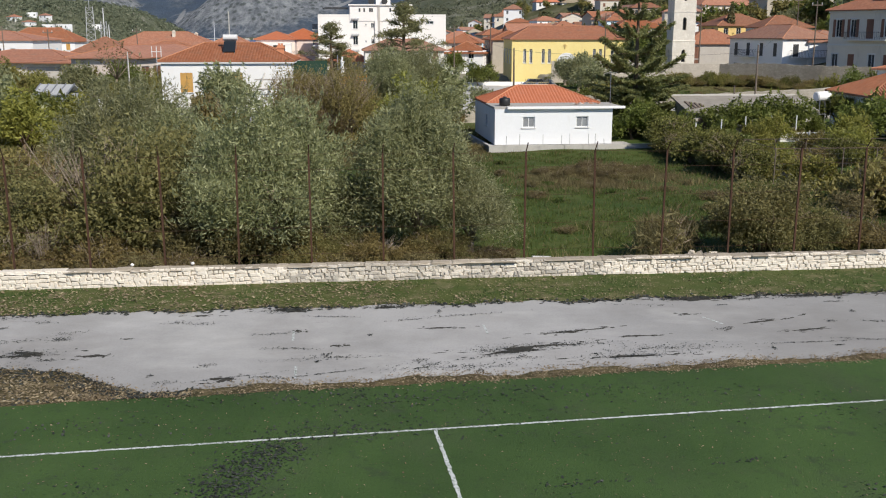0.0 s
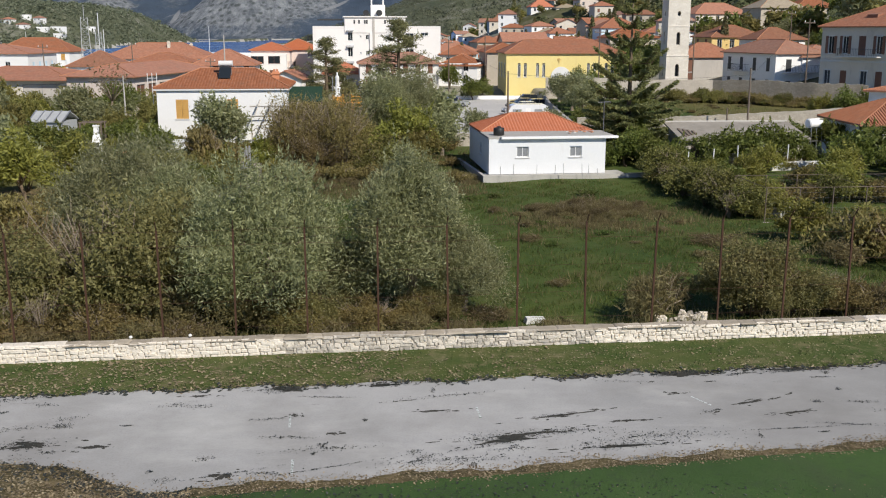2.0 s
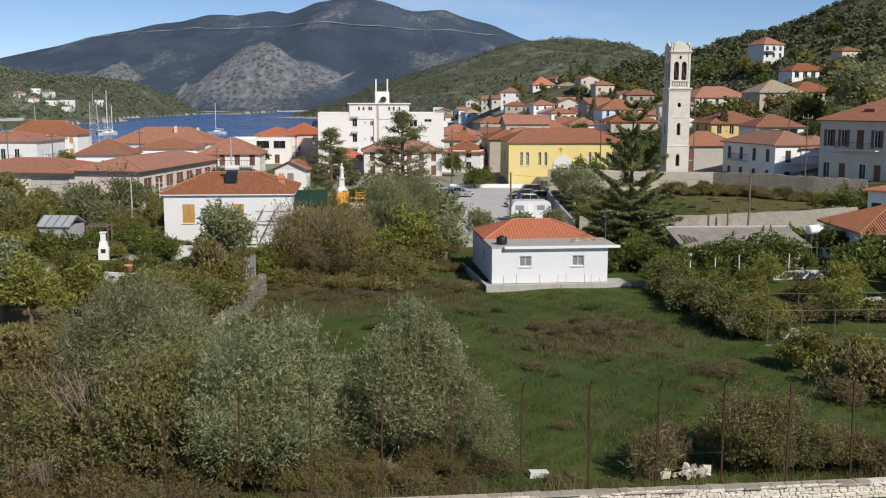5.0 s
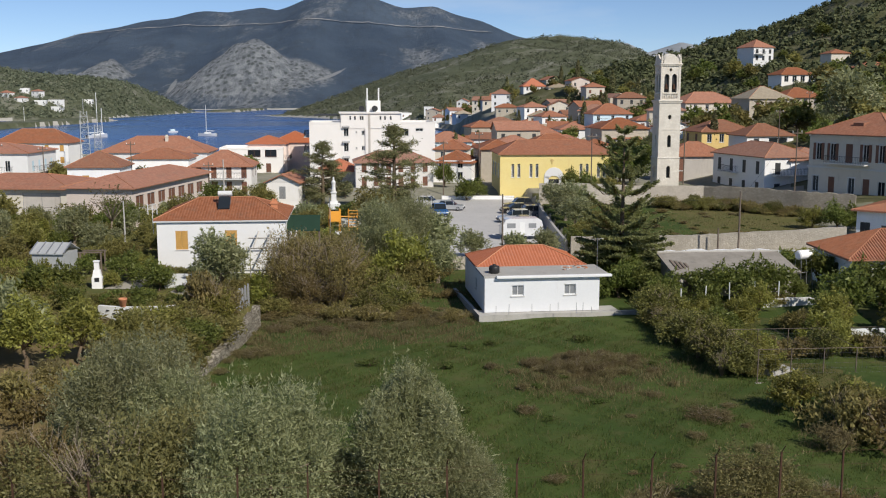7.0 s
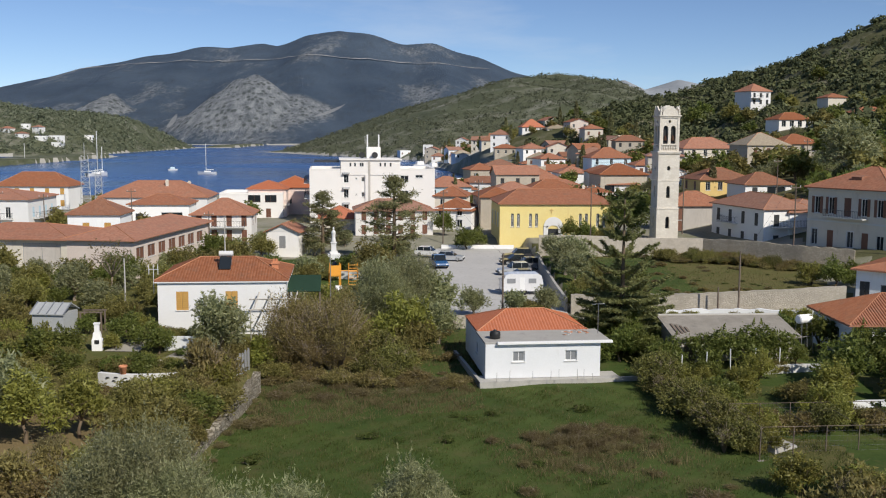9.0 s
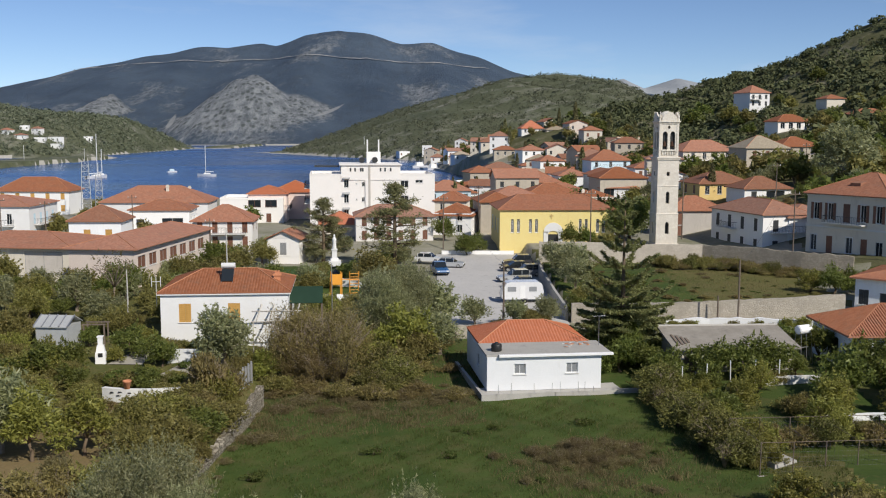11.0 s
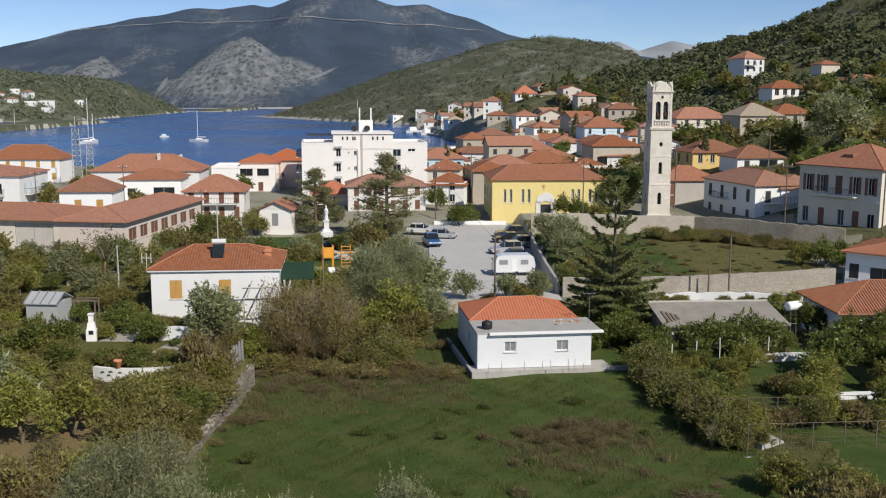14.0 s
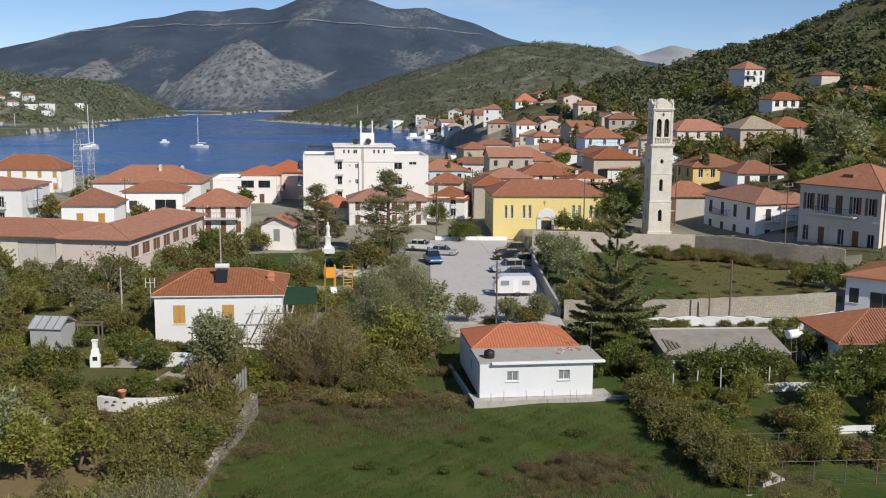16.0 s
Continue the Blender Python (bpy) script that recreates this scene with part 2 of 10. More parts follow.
M["line"] = chalk()
M["tyre"] = surface("rubber", (0.018, 0.018, 0.018), (0.03, 0.03, 0.03), 0.85)
M["blue_tarp"] = surface("blue_tarpaulin", (0.08, 0.16, 0.42), (0.12, 0.22, 0.5), 0.5)
M["green_net"] = surface("green_shade_cloth", (0.012, 0.035, 0.02), (0.02, 0.05, 0.03), 0.8)
M["tiles"] = tiled("clay_tiles", (0.3, 0.108, 0.05), (0.385, 0.155, 0.078), (0.25, 0.135, 0.085))
M["tiles_bright"] = tiled("bright_clay_tiles", (0.43, 0.112, 0.034), (0.48, 0.135, 0.046), (0.4, 0.13, 0.058))
M["tiles_brown"] = tiled("brown_clay_tiles", (0.27, 0.12, 0.072), (0.35, 0.172, 0.105), (0.25, 0.155, 0.11))
M["tiles_grey"] = tiled("weathered_tiles", (0.34, 0.28, 0.2), (0.44, 0.37, 0.27), (0.3, 0.26, 0.2))
M["ridge"] = surface("ridge_tiles", (0.42, 0.18, 0.095), (0.5, 0.24, 0.135), 0.85)
M["olive"] = leafy("olive_leaves", (0.154, 0.166, 0.069), (0.295, 0.312, 0.146), (0.491, 0.491, 0.278), 0.5)
M["shrub"] = leafy("shrub_leaves", (0.115, 0.105, 0.038), (0.221, 0.198, 0.074), (0.344, 0.3, 0.139), 0.55)
M["shrub_warm"] = leafy("warm_shrub_leaves", (0.135, 0.128, 0.035), (0.259, 0.243, 0.071), (0.4, 0.356, 0.123), 0.55)
M["bramble"] = leafy("bramble_leaves", (0.147, 0.121, 0.043), (0.271, 0.221, 0.082), (0.409, 0.335, 0.138), 0.65)
M["dry"] = leafy("dry_weeds", (0.13, 0.105, 0.046), (0.22, 0.18, 0.083), (0.34, 0.29, 0.145), 0.8)
M["citrus"] = leafy("citrus_leaves", (0.075, 0.099, 0.02), (0.162, 0.196, 0.043), (0.288, 0.311, 0.088), 0.45)
M["lime"] = leafy("yellow_green_leaves", (0.14, 0.146, 0.029), (0.282, 0.282, 0.062), (0.445, 0.433, 0.114), 0.5)
M["hedge"] = leafy("hedge_leaves", (0.07, 0.072, 0.018), (0.139, 0.139, 0.035), (0.261, 0.245, 0.071), 0.55, 0.22)
M["pine"] = leafy("pine_needles", (0.093, 0.099, 0.044), (0.188, 0.183, 0.081), (0.315, 0.292, 0.138), 0.6, 0.35)
M["araucaria"] = leafy("araucaria_needles", (0.123, 0.14, 0.05), (0.235, 0.263, 0.095), (0.381, 0.386, 0.168), 0.7, 0.5)
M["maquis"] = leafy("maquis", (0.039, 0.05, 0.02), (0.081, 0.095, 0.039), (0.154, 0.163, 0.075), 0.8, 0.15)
# paler, greyer copy of maquis; the lift stands in for distance haze
M["hazed_maquis"] = leafy("hazed_maquis", (0.075, 0.09, 0.055), (0.125, 0.142, 0.088), (0.2, 0.21, 0.14), 0.9, 0.2)
M["blade"] = leafy("grass_blades", (0.052, 0.085, 0.015), (0.094, 0.136, 0.028), (0.174, 0.193, 0.062), 0.8, 0.45)
M["litter"] = leafy("leaf_litter", (0.08, 0.058, 0.034), (0.19, 0.14, 0.08), (0.4, 0.33, 0.21), 0.8, 0.0)

g, gnt, gb, _ = start("window_glass", 0.08)
gb.inputs["Base Color"].default_value = (0.02, 0.025, 0.03, 1)
gb.inputs["IOR"].default_value = 1.5
M["glass"] = g
M["screen"] = surface("grey_window_screen", (0.2, 0.21, 0.22), (0.3, 0.31, 0.32), 0.4)


def paint(name, rgb):
    m, nt, b, co = start(name, 0.28)
    b.inputs["Base Color"].default_value = (*rgb, 1)
    b.inputs["Coat Weight"].default_value = 0.6
    n = noisy(nt, co, 2.0, 4)
    nt.links.new(ranged(nt, n, 0.3, 0.8, 0.22, 0.42), b.inputs["Roughness"])
    return m


def water_material():
    m, nt, b, co = start("sea_water", 0.12, 0.0, "World")
    n1 = noisy(nt, co, 0.35, 4, 0.6, (1.0, 0.35, 1.0))
    n2 = noisy(nt, co, 0.012, 3, 0.5, (0.5, 1.0, 1.0))
    c = mixed(nt, ranged(nt, n2, 0.35, 0.65), (0.014, 0.06, 0.2), (0.022, 0.08, 0.25))
    nt.links.new(c, b.inputs["Base Color"])
    nt.links.new(ranged(nt, n2, 0.4, 0.65, 0.16, 0.3), b.inputs["Roughness"])
    b.inputs["Specular IOR Level"].default_value = 0.22
    bump(nt, b, n1, 0.5, 0.3)
    return m


M["water"] = water_material()


def ground_material(name, tones, s1, s2, s3, lift=0.5, dist=0.1):
    """Ground of three tones: base, patches, flecks."""
    m, nt, b, co = start(name, 0.95, 0.0, "World")
    n1, n2, n3 = noisy(nt, co, s1, 6, 0.6), noisy(nt, co, s2, 6, 0.7), noisy(nt, co, s3, 4, 0.7)
    c = mixed(nt, ranged(nt, n1, 0.38, 0.62), tones[0], tones[1])
    c = mixed(nt, ranged(nt, n2, 0.5, 0.68, 0, 0.85), c, tones[2])
    c = mixed(nt, 0.35, c, mixed(nt, n3, tuple(0.3 * v for v in tones[0]), tuple(1.6 * v for v in tones[1])))
    nt.links.new(c, b.inputs["Base Color"])
    bump(nt, b, n3, lift, dist)
    return m


M["meadow"] = ground_material("meadow", ((0.035, 0.064, 0.013), (0.076, 0.104, 0.025), (0.12, 0.096, 0.043)), 0.16, 0.35, 3.0)
M["garden"] = ground_material("garden_soil", ((0.085, 0.1, 0.026), (0.13, 0.115, 0.042), (0.18, 0.14, 0.065)), 0.12, 0.5, 4.0)
M["strip"] = ground_material("verge_grass", ((0.046, 0.08, 0.017), (0.095, 0.108, 0.034), (0.24, 0.195, 0.115)), 0.7, 1.6, 11.0, 0.6, 0.05)
M["town"] = ground_material("town_ground", ((0.33, 0.31, 0.265), (0.24, 0.23, 0.16), (0.13, 0.14, 0.06)), 0.06, 0.2, 2.0)
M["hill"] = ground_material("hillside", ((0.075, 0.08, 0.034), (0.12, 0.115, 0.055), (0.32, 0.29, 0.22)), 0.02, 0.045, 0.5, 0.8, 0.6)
# hill tones lifted to pale grey-green so the colour carries distance haze
M["midhill"] = ground_material("hazed_scrub_hill", ((0.075, 0.088, 0.05), (0.12, 0.128, 0.075), (0.36, 0.345, 0.3)), 0.008, 0.03, 0.25, 0.9, 1.5)


def turf_material():
    m, nt, b, co = start("artificial_turf", 0.9, 0.0, "World")
    n1, n2, n3 = noisy(nt, co, 0.22, 5, 0.6), noisy(nt, co, 1.3, 6, 0.75), noisy(nt, co, 30.0, 3, 0.7)
    c = mixed(nt, ranged(nt, n1, 0.35, 0.65), (0.03, 0.06, 0.016), (0.062, 0.11, 0.03))
    c = mixed(nt, ranged(nt, n2, 0.57, 0.7, 0, 0.75), c, (0.034, 0.044, 0.028))
    c = mixed(nt, ranged(nt, noisy(nt, co, 0.6, 6, 0.7, (1.0, 0.6, 1.0)), 0.5, 0.7, 0, 0.6), c, (0.055, 0.07, 0.036))
    c = mixed(nt, ranged(nt, n3, 0.35, 0.7, 0, 0.5), c, (0.07, 0.118, 0.045))
    c = mixed(nt, ranged(nt, noisy(nt, co, 9.0, 4, 0.7), 0.58, 0.7, 0, 0.5), c, (0.018, 0.026, 0.014))
    nt.links.new(c, b.inputs["Base Color"])
    bump(nt, b, n3, 0.7, 0.03)
    return m


M["turf"] = turf_material()


def track_material():
    m, nt, b, co = start("track_asphalt", 0.9, 0.0, "World")
    n1, n2, n3 = noisy(nt, co, 0.25, 5, 0.6), noisy(nt, co, 18.0, 5, 0.75), noisy(nt, co, 1.1, 7, 0.72, (0.35, 1.2, 1.0))
    n4 = noisy(nt, co, 4.5, 5, 0.7, (0.6, 1.4, 1.0))
    c = mixed(nt, ranged(nt, n1, 0.35, 0.65), (0.34, 0.335, 0.325), (0.43, 0.422, 0.41))
    c = mixed(nt, ranged(nt, n2, 0.45, 0.75, 0, 0.35), c, (0.2, 0.19, 0.18))
    c = mixed(nt, ranged(nt, noisy(nt, co, 0.55, 6, 0.7, (0.5, 1.0, 1.0)), 0.5, 0.68, 0, 0.55), c, (0.5, 0.49, 0.465))
    c = mixed(nt, ranged(nt, noisy(nt, co, 0.16, 5, 0.65), 0.46, 0.66, 0, 0.6), c, (0.235, 0.225, 0.21))
    # asphalt tone darkens steadily with x, from 3 m to 15 m
    sp = nt.nodes.new("ShaderNodeSeparateXYZ")
    nt.links.new(co, sp.inputs[0])
    c = mixed(nt, ranged(nt, sp.outputs[0], 3.0, 15.0, 0, 0.55), c, (0.2, 0.195, 0.185))
    c = mixed(nt, ranged(nt, n3, 0.66, 0.72, 0, 0.9), c, (0.05, 0.048, 0.045))
    c = mixed(nt, ranged(nt, n4, 0.72, 0.78, 0, 0.7), c, (0.1, 0.095, 0.08))
    nt.links.new(c, b.inputs["Base Color"])
    bump(nt, b, n2, 0.4, 0.01)
    return m


M["track"] = track_material()


def mountain_material(name="hazed_mountain"):
    m, nt, b, co = start(name, 0.95, 0.0, "World")
    n1 = noisy(nt, co, 0.004, 6, 0.62)
    n2 = noisy(nt, co, 0.045, 9, 0.85, (1.0, 0.33, 0.3))
    n3 = noisy(nt, co, 0.006, 8, 0.72, (1.0, 0.4, 0.5))
    n4 = noisy(nt, co, 0.085, 8, 0.8, (1.0, 0.33, 0.2))
    # aerial haze is put into the colours: scrub and rock are tinted blue
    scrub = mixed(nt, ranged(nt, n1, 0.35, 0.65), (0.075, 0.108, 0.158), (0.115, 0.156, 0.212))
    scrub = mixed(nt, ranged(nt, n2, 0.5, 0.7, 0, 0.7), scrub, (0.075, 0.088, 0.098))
    dots = node(nt, "ShaderNodeTexVoronoi", Scale=0.1)
    mpd = node(nt, "ShaderNodeMapping")
    mpd.inputs["Scale"].default_value = (1.0, 0.4, 0.7)
    nt.links.new(co, mpd.inputs["Vector"])
    nt.links.new(mpd.outputs["Vector"], dots.inputs["Vector"])
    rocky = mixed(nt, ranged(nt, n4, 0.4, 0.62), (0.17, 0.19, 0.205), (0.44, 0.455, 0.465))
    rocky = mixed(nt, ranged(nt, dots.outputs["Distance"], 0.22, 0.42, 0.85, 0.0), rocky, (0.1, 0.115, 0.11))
    c = mixed(nt, ranged(nt, n3, 0.53, 0.64, 0, 0.7), scrub, rocky)
    # the bare limestone cone and its spur
    sp = nt.nodes.new("ShaderNodeSeparateXYZ")
    nt.links.new(co, sp.inputs[0])
    for lx, ly, rx, ry in ((-334, 1900, 175, 420), (-612, 1950, 46, 300)):
        mp = node(nt, "ShaderNodeMapping")
        mp.inputs["Scale"].default_value, mp.inputs["Location"].default_value = (1 / rx, 1 / ry, 0), (-lx / rx, -ly / ry, 0)
        ln = nt.nodes.new("ShaderNodeVectorMath")
        ln.operation = "LENGTH"
        nt.links.new(co, mp.inputs["Vector"])
        nt.links.new(mp.outputs["Vector"], ln.inputs[0])
        ad = nt.nodes.new("ShaderNodeMath")
        ad.operation = "MULTIPLY_ADD"
        ad.inputs[1].default_value = 0.9
        nt.links.new(n2, ad.inputs[0])
        nt.links.new(ln.outputs["Value"], ad.inputs[2])
        fr = nt.nodes.new("ShaderNodeMath")
        fr.operation = "MULTIPLY"
        nt.links.new(ranged(nt, ad.outputs[0], 1.25, 1.4, 0.95, 0.0), fr.inputs[0])
        nt.links.new(ranged(nt, sp.outputs[1], ly - 20, ly + 15, 1, 0), fr.inputs[1])
        c = mixed(nt, fr.outputs[0], c, rocky)
    # pale scree gullies beside the cone and further along the face
    for lx, ly, rx, ry, turn in ((-478, 1840, 7, 130, 0.16), (-186, 1850, 6, 130, -0.2)):
        mp = node(nt, "ShaderNodeMapping")
        mp.vector_type = "TEXTURE"
        mp.inputs["Location"].default_value, mp.inputs["Rotation"].default_value, mp.inputs["Scale"].default_value = (lx, ly, 0), (0, 0, turn), (rx, ry, 1e6)
        ln = nt.nodes.new("ShaderNodeVectorMath")
        ln.operation = "LENGTH"
        nt.links.new(co, mp.inputs["Vector"])
        nt.links.new(mp.outputs["Vector"], ln.inputs[0])
        ad = nt.nodes.new("ShaderNodeMath")
        ad.operation = "MULTIPLY_ADD"
        ad.inputs[1].default_value = 0.7
        nt.links.new(n4, ad.inputs[0])
        nt.links.new(ln.outputs["Value"], ad.inputs[2])
        c = mixed(nt, ranged(nt, ad.outputs[0], 0.95, 1.15, 0.7, 0.0), c, (0.44, 0.445, 0.45))
    nt.links.new(c, b.inputs["Base Color"])
    bump(nt, b, n2, 1.0, 14.0)
    return m


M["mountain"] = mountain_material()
# limestone tones shifted to blue-grey, haze of the distance put into the colour
M["far_ridge"] = surface("hazed_limestone_ridge", (0.2, 0.225, 0.25), (0.36, 0.375, 0.39), 0.95, big=0.01, fine=0.06, space="World", random=0)
M["gravel"] = surface("pale_gravel", (0.36, 0.33, 0.28), (0.46, 0.43, 0.37), 0.95, big=0.5, fine=10)
M["shore"] = surface("pale_shore_rock", (0.34, 0.32, 0.28), (0.44, 0.42, 0.37), 0.95, big=0.1, fine=1.0, space="World")
M["road"] = surface("pale_road_cut", (0.26, 0.255, 0.25), (0.34, 0.33, 0.32), 0.95, big=0.02, fine=0.5, space="World")
M["dirt"] = ground_material("dark_dirt", ((0.045, 0.044, 0.022), (0.14, 0.11, 0.055), (0.28, 0.22, 0.13)), 1.2, 3.0, 12.0, 0.8, 0.06)
M["brown_field"] = ground_material("brown_earth", ((0.18, 0.135, 0.065), (0.23, 0.17, 0.085), (0.13, 0.13, 0.05)), 0.25, 0.8, 8.0)


# ---- mesh helpers ----
class Geo:
    """Gathers corners and faces for one mesh; with box, quad, tube and the like."""

    def __init__(self):
        self.v, self.f, self.uv = [], [], []

    def face(self, pts, uv=None):
        i = len(self.v)
        self.v.extend(tuple(p) for p in pts)
        self.f.append(tuple(range(i, i + len(pts))))
        self.uv.append(uv or [(0.0, 0.0)] * len(pts))

    def box(self, x0, x1, y0, y1, z0, z1, m=None, taper=0.0):
        b = [(x0, y0, z0), (x1, y0, z0), (x1, y1, z0), (x0, y1, z0)]
        t = [(x0 + taper, y0 + taper, z1), (x1 - taper, y0 + taper, z1), (x1 - taper, y1 - taper, z1), (x0 + taper, y1 - taper, z1)]
        p = b + t
        if m is not None:
            p = [tuple(m @ Vector(q)) for q in p]
        i = len(self.v)
        self.v.extend(p)
        for q in ((3, 2, 1, 0), (4, 5, 6, 7), (0, 1, 5, 4), (1, 2, 6, 5), (2, 3, 7, 6), (3, 0, 4, 7)):
            self.f.append(tuple(i + k for k in q))
            self.uv.append([(0.0, 0.0)] * 4)
        return self

    def tube(self, pts, radii, n=6, cap=True):
        rings = []
        pts = [Vector(p) for p in pts]
        for k, p in enumerate(pts):
            d = (pts[min(k + 1, len(pts) - 1)] - pts[max(k - 1, 0)]).normalized()
            a = d.cross(Vector((0.31, 0.95, 0.11)) if abs(d.z) > 0.9 else Vector((0, 0, 1))).normalized()
            b = d.cross(a)
            r = radii[k] if hasattr(radii, "__len__") else radii
            i = len(self.v)
            self.v.extend(tuple(p + r * (math.cos(2 * math.pi * j / n) * a + math.sin(2 * math.pi * j / n) * b)) for j in range(n))
            rings.append(i)
        for i, j in zip(rings, rings[1:]):
            for k in range(n):
                self.f.append((i + k, i + (k + 1) % n, j + (k + 1) % n, j + k))
                self.uv.append([(0.0, 0.0)] * 4)
        if cap:
            for i, rev in ((rings[0], True), (rings[-1], False)):
                q = tuple(range(i, i + n))
                self.f.append(q[::-1] if rev else q)
                self.uv.append([(0.0, 0.0)] * n)
        return self

    def lathe(self, profile, n=16, cx=0.0, cy=0.0):
        rings = []
        for r, z in profile:
            i = len(self.v)
            self.v.extend((cx + r * math.cos(2 * math.pi * j / n), cy + r * math.sin(2 * math.pi * j / n), z) for j in range(n))
            rings.append(i)
        for i, j in zip(rings, rings[1:]):
            for k in range(n):
                self.f.append((i + k, i + (k + 1) % n, j + (k + 1) % n, j + k))
                self.uv.append([(0.0, 0.0)] * 4)
        for i, rev in ((rings[0], True), (rings[-1], False)):
            q = tuple(range(i, i + n))
            self.f.append(q[::-1] if rev else q)
            self.uv.append([(0.0, 0.0)] * n)
        return self

    def prism(self, outline, x0, x1):
        """A side outline of (y, z) drawn out from x0 to x1."""
        n = len(outline)
        a, b = [(x0, y, z) for y, z in outline], [(x1, y, z) for y, z in outline]
        self.face(a), self.face(b[::-1])
        for k in range(n):
            self.face([a[k], b[k], b[(k + 1) % n], a[(k + 1) % n]])
        return self

    def mesh(self, name, material, smooth=False):
        me = bpy.data.meshes.new(name)
        me.from_pydata(self.v, [], self.f)
        if any(any(c != (0.0, 0.0) for c in q) for q in self.uv):
            layer = me.uv_layers.new(name="metres")
            flat = [c for q in self.uv for p in q for c in p]
            layer.data.foreach_set("uv", flat)
        if material:
            me.materials.append(material)
        if smooth:
            me.polygons.foreach_set("use_smooth", [True] * len(me.polygons))
        me.update()
        return me


def part(name, geo, material, parent, label="", smooth=False, bevel=0.0):
    """Links a Geo (or a ready mesh) as one mesh object under a thing or part."""
    me = geo.mesh(name, material, smooth) if isinstance(geo, Geo) else geo
    ob = new(name, me)
    ob.parent = parent
    if bevel:
        bv = ob.modifiers.new("edge", "BEVEL")
        bv.width, bv.segments, bv.limit_method = bevel, 2, "ANGLE"
    return tagged(ob, label)


def thing(name, m, label, category, group="", kind=""):
    ob = new(name)
    ob.matrix_world = m
    return tagged(ob, label, category, group, kind)


def solo(name, geo, material, label, category, m=None, group="", kind="", smooth=False):
    """A thing that is one mesh."""
    ob = new(name, geo.mesh(name, material, smooth) if isinstance(geo, Geo) else geo)
    if m is not None:
        ob.matrix_world = m
    return tagged(ob, label, category, group, kind)


def quads_mesh(name, verts, material, per=4):
    """A mesh of loose faces from an array of corners (n * per, 3)."""
    me = bpy.data.meshes.new(name)
    n = len(verts) // per
    me.vertices.add(n * per)
    me.vertices.foreach_set("co", np.asarray(verts, dtype=np.float32).ravel())
    me.loops.add(n * per)
    me.loops.foreach_set("vertex_index", np.arange(n * per, dtype=np.int32))
    me.polygons.add(n)
    me.polygons.foreach_set("loop_start", np.arange(n, dtype=np.int32) * per)
    me.update(calc_edges=True)
    me.materials.append(material)
    return me


def leaves(rng, centres, length, width, droop=0.0, out=None):
    """Lozenge leaves about the given centres, turned at random."""
    n = len(centres)
    a = rng.normal(size=(n, 3))
    a[:, 2] = a[:, 2] * 0.7 - droop
    if out is not None:
        a += out * 0.8
    a /= np.linalg.norm(a, axis=1)[:, None] + 1e-9
    b = np.cross(a, rng.normal(size=(n, 3)))
    b /= np.linalg.norm(b, axis=1)[:, None] + 1e-9
    s = rng.uniform(0.6, 1.3, size=(n, 1))
    la, wb = a * length * s * 0.5, b * width * s * 0.5
    return np.stack([centres - la - wb * 0.7, centres - la * 0.6 + wb * 1.3, centres + la * 1.15], axis=1).reshape(-1, 3)


def smooth01(t):
    t = np.clip(t, 0.0, 1.0)
    return t * t * (3 - 2 * t)


